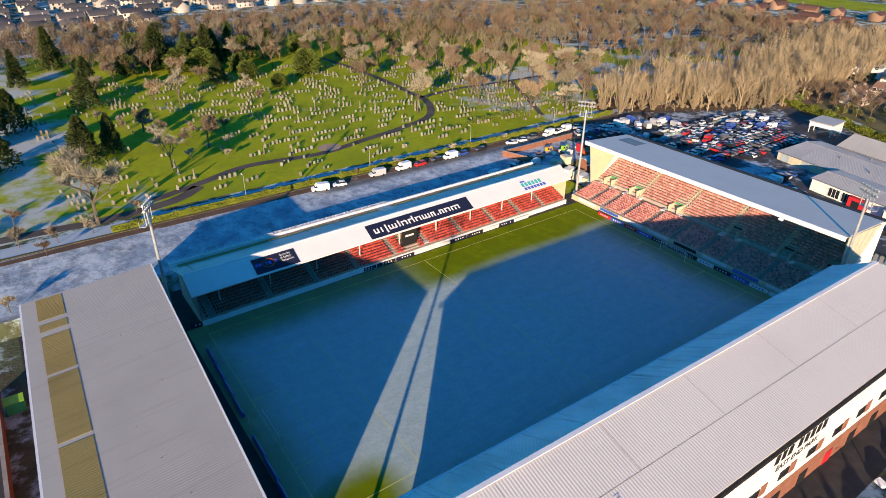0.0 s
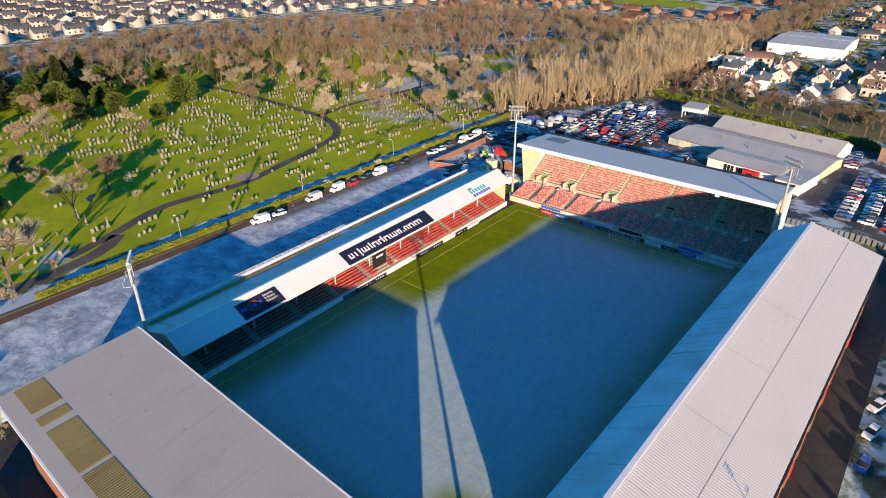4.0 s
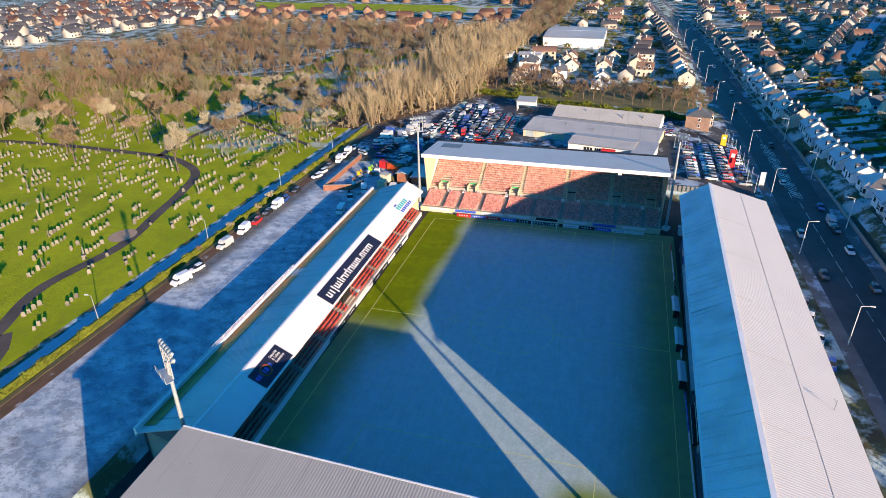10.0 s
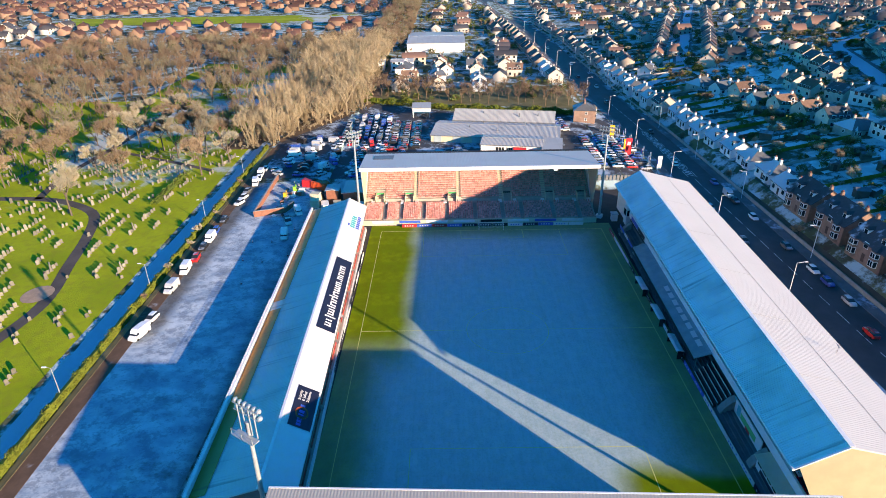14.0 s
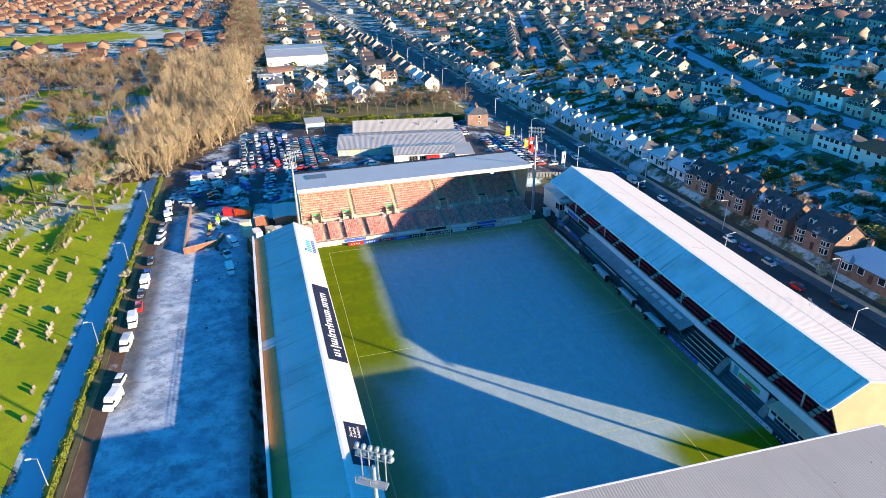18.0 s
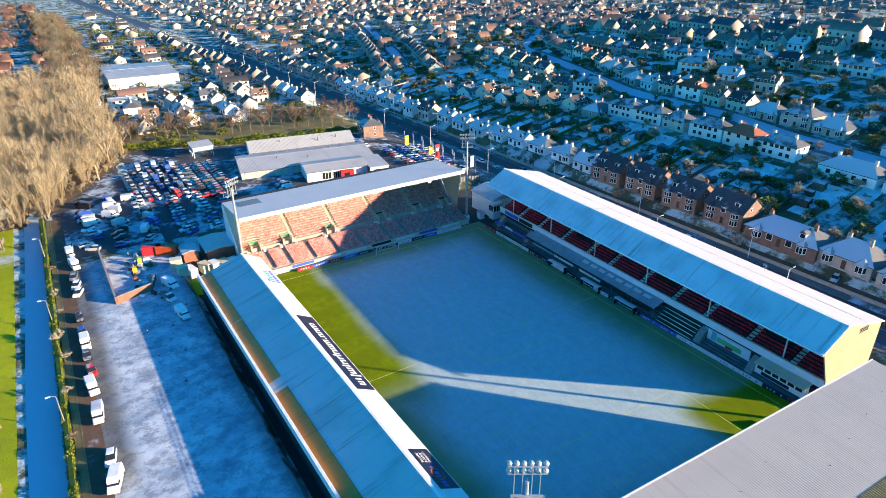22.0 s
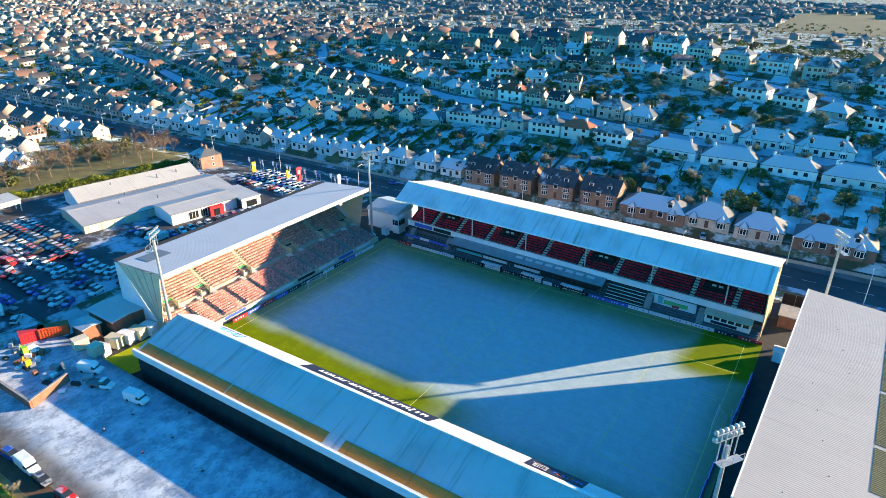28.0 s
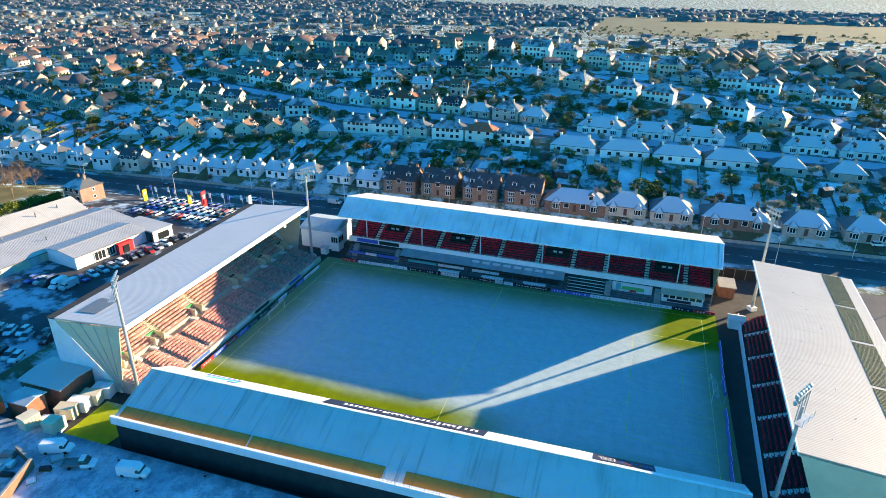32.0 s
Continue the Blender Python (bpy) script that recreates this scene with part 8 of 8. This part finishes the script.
for i in range(800):
    x, y = rh.uniform(385, 1150), rh.uniform(60, 620)
    y = round(y / 24) * 24 + rh.uniform(-4, 4)
    if (530 < x < 620 and 95 < y < 425) or not free(x, y, 12):
        continue
    TAKEN.append((x, y))
    red.append((x, y, rh.choice((0, 0.3, math.pi / 2)) + rh.uniform(-0.2, 0.2), rh.uniform(9, 17), 8.5, rh.uniform(3.5, 5.2), rh.uniform(6.8, 8.4)))
hill = []
for i in range(22):
    hill.append((-190 + (i % 11) * 21 + rh.uniform(-2, 2), 396 + (i // 11) * 30 + rh.uniform(-3, 3) + (i % 11) * 1.5, rh.uniform(-0.2, 0.2), rh.uniform(14, 18), 10, rh.uniform(5.2, 5.8), rh.uniform(8.4, 9.2)))
for i in range(300):
    x, y = -180 + (i % 30) * 24 + rh.uniform(-4, 4), 462 + (i // 30) * 29 + rh.uniform(-3, 3) - max(0, i % 30 - 15) * 6.0
    hill.append((x, y, rh.choice((0, 0, math.pi / 2)) + rh.uniform(-0.15, 0.15), rh.uniform(11, 17), 9.5, rh.uniform(4.4, 5.4), rh.uniform(7.4, 8.6)))
far_houses("hill_estate", hill, "far_grey_wall", "far_grey_roof", "distant grey-brown houses beyond the woods", True)
far_houses("red_estate", red, "far_red_wall", "far_red_roof", "distant estate of red brick houses")
solo("playing_field", sheet(542, 606, 105, 420, 0.1, 20), M["lawn"], "open green playing field beyond the woods", "field", kind="structure")
solo("far_field", sheet(-420, 60, -1500, -870, 0.3, 40), M["remote_field"], "distant dull green field", "field", kind="structure")
fac = shed_block("factory", 352, 408, -2, 40, 9.0, 10.2, "large white flat-roofed factory building", "white", "roof_lot")
for x, y in ((292, 40), (292, 58)):
    f_ = shed_block("white_flats", x - 6, x + 6, y - 7, y + 7, 8.0, 8.6, "white flat-roofed block of flats", "harl_white", "roof_lot")
    for i in range(4):
        for fl in (0, 1):
            part("window", MB().box(x - 6.1, x - 5.95, y - 5.5 + i * 3.2, y - 4 + i * 3.2, 1.2 + fl * 3 + ground(x, y), 2.6 + fl * 3 + ground(x, y)), M["glass"], f_)

# ---- gardens: hedges, sheds, bushes, walls ----
rb = random.Random(12)
for i in range(130):
    x = rb.uniform(-150, 330)
    y = rb.choice((rb.uniform(-131, -108), rb.uniform(-207, -180), rb.uniform(-262, -205)))
    if not free(x, y, 7) or min(abs(p.y - y) + abs(p.x - x) for ln in (SA, SB, SC) for p in ln) < 6:
        continue
    k_ = rb.random()
    if k_ < 0.5:
        put(BUSH[rb.randrange(2)], x, y, rb.uniform(0, 6), rb.uniform(0.8, 1.9))
    elif k_ < 0.85:
        put(GBUSH[0], x, y, rb.uniform(0, 6), rb.uniform(0.6, 1.3))
    else:
        put(BARE[rb.randrange(4)], x, y, rb.uniform(0, 6), rb.uniform(0.4, 0.65))
for x in range(-60, 300, 46):
    put(BUSH[rb.randrange(2)], x + 11, at_road(x, -10.6)[0], rb.uniform(0, 6), rb.uniform(1.0, 1.5))
proto = thing("garden_shed", (0, 0, 0), "small timber garden shed with a frosted felt roof", "shed", "garden sheds")
part("cabin", MB().box(-1.3, 1.3, -1.0, 1.0, 0, 1.9), M["bark"], proto, local=True)
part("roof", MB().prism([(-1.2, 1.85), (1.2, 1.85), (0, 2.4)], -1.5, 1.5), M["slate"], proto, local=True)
part("door", MB().box(1.3, 1.35, -0.4, 0.4, 0.05, 1.7), M["door_paint"], proto, local=True)
SHED = {"ob": proto, "used": False}
for i in range(70):
    x, y = rb.uniform(-140, 240), rb.uniform(-131, -109)
    if i % 3 == 0:
        y = rb.uniform(-207, -182)
    if free(x, y, 8):
        put(SHED, x, y, rb.uniform(0, 6), rb.uniform(0.9, 1.6))
def draped(x0, x1, y0, y1, off, lean=0.0, n=5):
    """A garden plot laid on the slope."""
    mb = MB()
    for j in range(n + 1):
        y = y0 + (y1 - y0) * j / n
        for x in (x0, x1):
            xx = x + lean * (y - y0)
            mb.v.append((xx, y, ground(xx, y) + off))
    mb.f = [(2 * j, 2 * j + 1, 2 * j + 3, 2 * j + 2) for j in range(n)]
    return mb


for i in range(46):
    x = -165 + i * 11 + rb.uniform(-1, 1)
    y0 = at_road(x, -27)[0]
    y1 = y0 - rb.uniform(24, 32)
    h_ = rb.uniform(0.9, 1.4)
    gw = MB()
    for j in range(6):
        ya, yb = y0 + (y1 - y0) * j / 6, y0 + (y1 - y0) * (j + 1) / 6
        gw.beam((x, ya, ground(x, ya) + h_ / 2), (x, yb, ground(x, yb) + h_ / 2), 0.3, h_)
    solo("garden_wall", gw, M[rb.choice(("stone_grey", "hedge", "brick"))], "low boundary between two back gardens", "garden wall", "garden boundaries")
    if rb.random() < 0.7:
        w_ = rb.uniform(5, 8.6)
        solo("garden_lawn", draped(x + 0.8, x + 0.8 + w_, y1 + rb.uniform(1, 4), y0 - rb.uniform(3, 12), 0.2), M["frost_lawn"], "frost-whitened back garden lawn", "lawn", kind="structure", fix=False)
patch = MB()
for i in range(620):
    x, y = rb.uniform(-175, 330), rb.uniform(-300, -104)
    if not free(x, y, 7.0) or min(abs(p.y - y) + abs(p.x - x) for ln in (SA, SB, SC) for p in ln[::2]) < 9:
        continue
    w_, l_ = rb.uniform(2.5, 5), rb.uniform(3, 6)
    q = draped(x - w_, x + w_, y - l_, y + l_, 0.2 + (i % 5) * 0.02, rb.uniform(-0.2, 0.2), 3)
    patch.add(q.v, q.f)
tagged(new("frosted_back_lawns", patch.mesh("frosted_back_lawns", M["frost_lawn"])), "frost-whitened lawns of many back gardens", "lawns", kind="stuff")
M["front_bed"] = plain("front_garden_soil", (0.07, 0.062, 0.05), 0.6, 0.3, 0.95, frost=0.12)
bed = MB()
for p, q in zip(ROADC[:-1], ROADC[1:]):
    if -200 < p.x < 75:
        n_ = Vector((-(q - p).y, (q - p).x)).normalized()
        c4 = [p - n_ * 10.9, q - n_ * 10.9, q - n_ * 16.2, p - n_ * 16.2]
        bed.add([(v.x, v.y, ground(v.x, v.y) + 0.22) for v in c4], [(3, 2, 1, 0)])
solo("front_gardens", bed, M["front_bed"], "dark winter beds and drives in front of the villas", "garden", kind="structure", fix=False)
fw = MB()
for p, q in zip(ROADC[:-1], ROADC[1:]):
    if -170 < p.x < 500:
        d = (q - p).normalized()
        s_ = Vector((-d.y, d.x)) * -10.6
        fw.beam((p.x + s_.x, p.y + s_.y, 0.55), (q.x + s_.x, q.y + s_.y, 0.55), 0.35, 1.1)
solo("front_garden_wall", fw, M["stone_grey"], "low stone wall along the front gardens", "wall", kind="structure")
GB = [leafy(70 + i, 2.4, 2.0, 70, False, 0.9)[1] for i in range(3)]
BB = [bare_tree(75, 3.6, 1.3, 90, 0.1, 0.25, 1)[1]]
hd, hb = [], []
for i in range(4300):
    y = -110 - rb.random() ** 1.6 * 900
    x = rb.uniform(-0.42 * abs(y) - 120, 900)
    if i % 5 == 0:
        x, y = rb.uniform(205, 800), rb.uniform(-55, 70)
    if free(x, y, 6.0) and abs(y - at_road(x, 0)[0]) > 12 and min(abs(p.y - y) + abs(p.x - x) for ln in (SA, SB, SC) for p in ln[::3]) > 8:
        (hd if rb.random() < 0.6 else hb).append((x, y, rb.uniform(0.5, 1.3)))
woods("garden_shrubs", hd, GB, M["shrub"], "dark evergreen shrubs and hedges between the houses")
woods("garden_thickets", hb, BB, M["woods_twig"], "brown leafless thickets in the gardens")
near_hd, near_hb = [], []
for i in range(1500):
    x, y = rb.uniform(-170, 330), rb.uniform(-300, -104)
    if free(x, y, 6.5) and min(abs(p.y - y) + abs(p.x - x) for ln in (SA, SB, SC) for p in ln[::2]) > 8:
        (near_hd if rb.random() < 0.5 else near_hb).append((x, y, rb.uniform(0.7, 1.5) if i % 6 else rb.uniform(1.5, 2.1)))
woods("back_garden_shrubs", thin(near_hd, 4.6), [leafy(170 + i, 2.2, 1.9, 420, False, 0.36)[1] for i in range(3)], M["shrub"], "dark evergreen shrubs and hedges in the back gardens")
woods("back_garden_thickets", thin(near_hb, 4.4), [bare_tree(175 + i, 3.4, 1.3, 480, 0.035, 0.25, 2)[1] for i in range(3)], M["twig_pale"], "brown leafless bushes in the back gardens")
tw = []
for i in range(1250):
    x, y = rb.uniform(-260, 1100), rb.uniform(-900, -110)
    if i % 9 == 1:
        y = rb.uniform(-900, -650)
    if i % 4 == 0:
        x, y = rb.uniform(205, 700), rb.uniform(-55, 60)
    if x > -0.42 * abs(y) - 60 and (x > 240 or y < -180 or i % 4 == 0) and abs(y - at_road(x, 0)[0]) > 12 and free(x, y, 6):
        tw.append((x, y, rb.uniform(0.25, 0.55) if y > -640 else rb.uniform(0.6, 0.9)))
woods("garden_trees", tw, LP, M["woods_twig"], "scattered leafless garden trees among the distant houses")
yards = []
for i in range(900):
    x, y = rb.uniform(-170, 290), rb.uniform(-290, -103)
    if free(x, y, 7.0) and min(abs(p.y - y) + abs(p.x - x) for ln in (SA, SB, SC) for p in ln[::2]) > 7:
        yards.append((x, y, rb.uniform(0.45, 0.9)))
yards = thin(yards, 11.0)
woods("garden_bare_trees", [q for i, q in enumerate(yards) if i % 3], [both(bare_tree(280 + i, 11.0, 1.1, 1300, 0.13, 0.3, 2, 0.24)) for i in range(3)], M["twig_pale"], "pale leafless trees in the back gardens of the hill")
woods("garden_brown_trees", [q for i, q in enumerate(yards) if i % 3 == 0], [both(bare_tree(290 + i, 11.0, 1.1, 1300, 0.13, 0.3, 2, 0.24)) for i in range(2)], M["twig"], "russet leafless trees in the back gardens of the hill")
belt = []
for i in range(150):
    y = rb.uniform(-58, 52)
    x0 = 190 + max(0.0, y + 46) * 0.16 + max(0.0, y - 2) * 0.2
    belt.append((rb.uniform(x0, x0 + 22), y, rb.uniform(0.7, 1.05)))
scrub = MB()
for i in range(14):
    y0, y1 = -58 + i * 8.3, -58 + (i + 1) * 8.3
    e0, e1 = (187 + max(0.0, y + 46) * 0.16 + max(0.0, y - 2) * 0.2 for y in (y0, y1))
    for j in range(6):
        q = [(e0 + (236 - e0) * j / 6, y0), (e0 + (236 - e0) * (j + 1) / 6, y0), (e1 + (236 - e1) * (j + 1) / 6, y1), (e1 + (236 - e1) * j / 6, y1)]
        scrub.add([(x, y, ground(x, y) + 0.08) for x, y in q], [(0, 1, 2, 3)])
solo("scrub_floor", scrub, M["scrub"], "rough brown and green ground under the trees behind the yard", "ground", kind="structure", fix=False)
woods("yard_tree_belt", thin(belt, 4.6), [both(bare_tree(300 + i, 12.0, 0.7, 520, 0.035, 0.6, 2, 0.34, 0.013)) for i in range(3)], M["woods_twig"], "row of leafless trees behind the car yard")
far_w = [(rb.uniform(300, 1300), rb.uniform(-840, -700) - 0.2 * i % 7, rb.uniform(0.7, 1.1)) for i in range(160)] + [(rb.uniform(600, 1200), rb.uniform(60, 110), 0.9) for i in range(120)]
woods("far_woods", far_w, LP, M["woods_twig"], "distant belts of leafless trees")
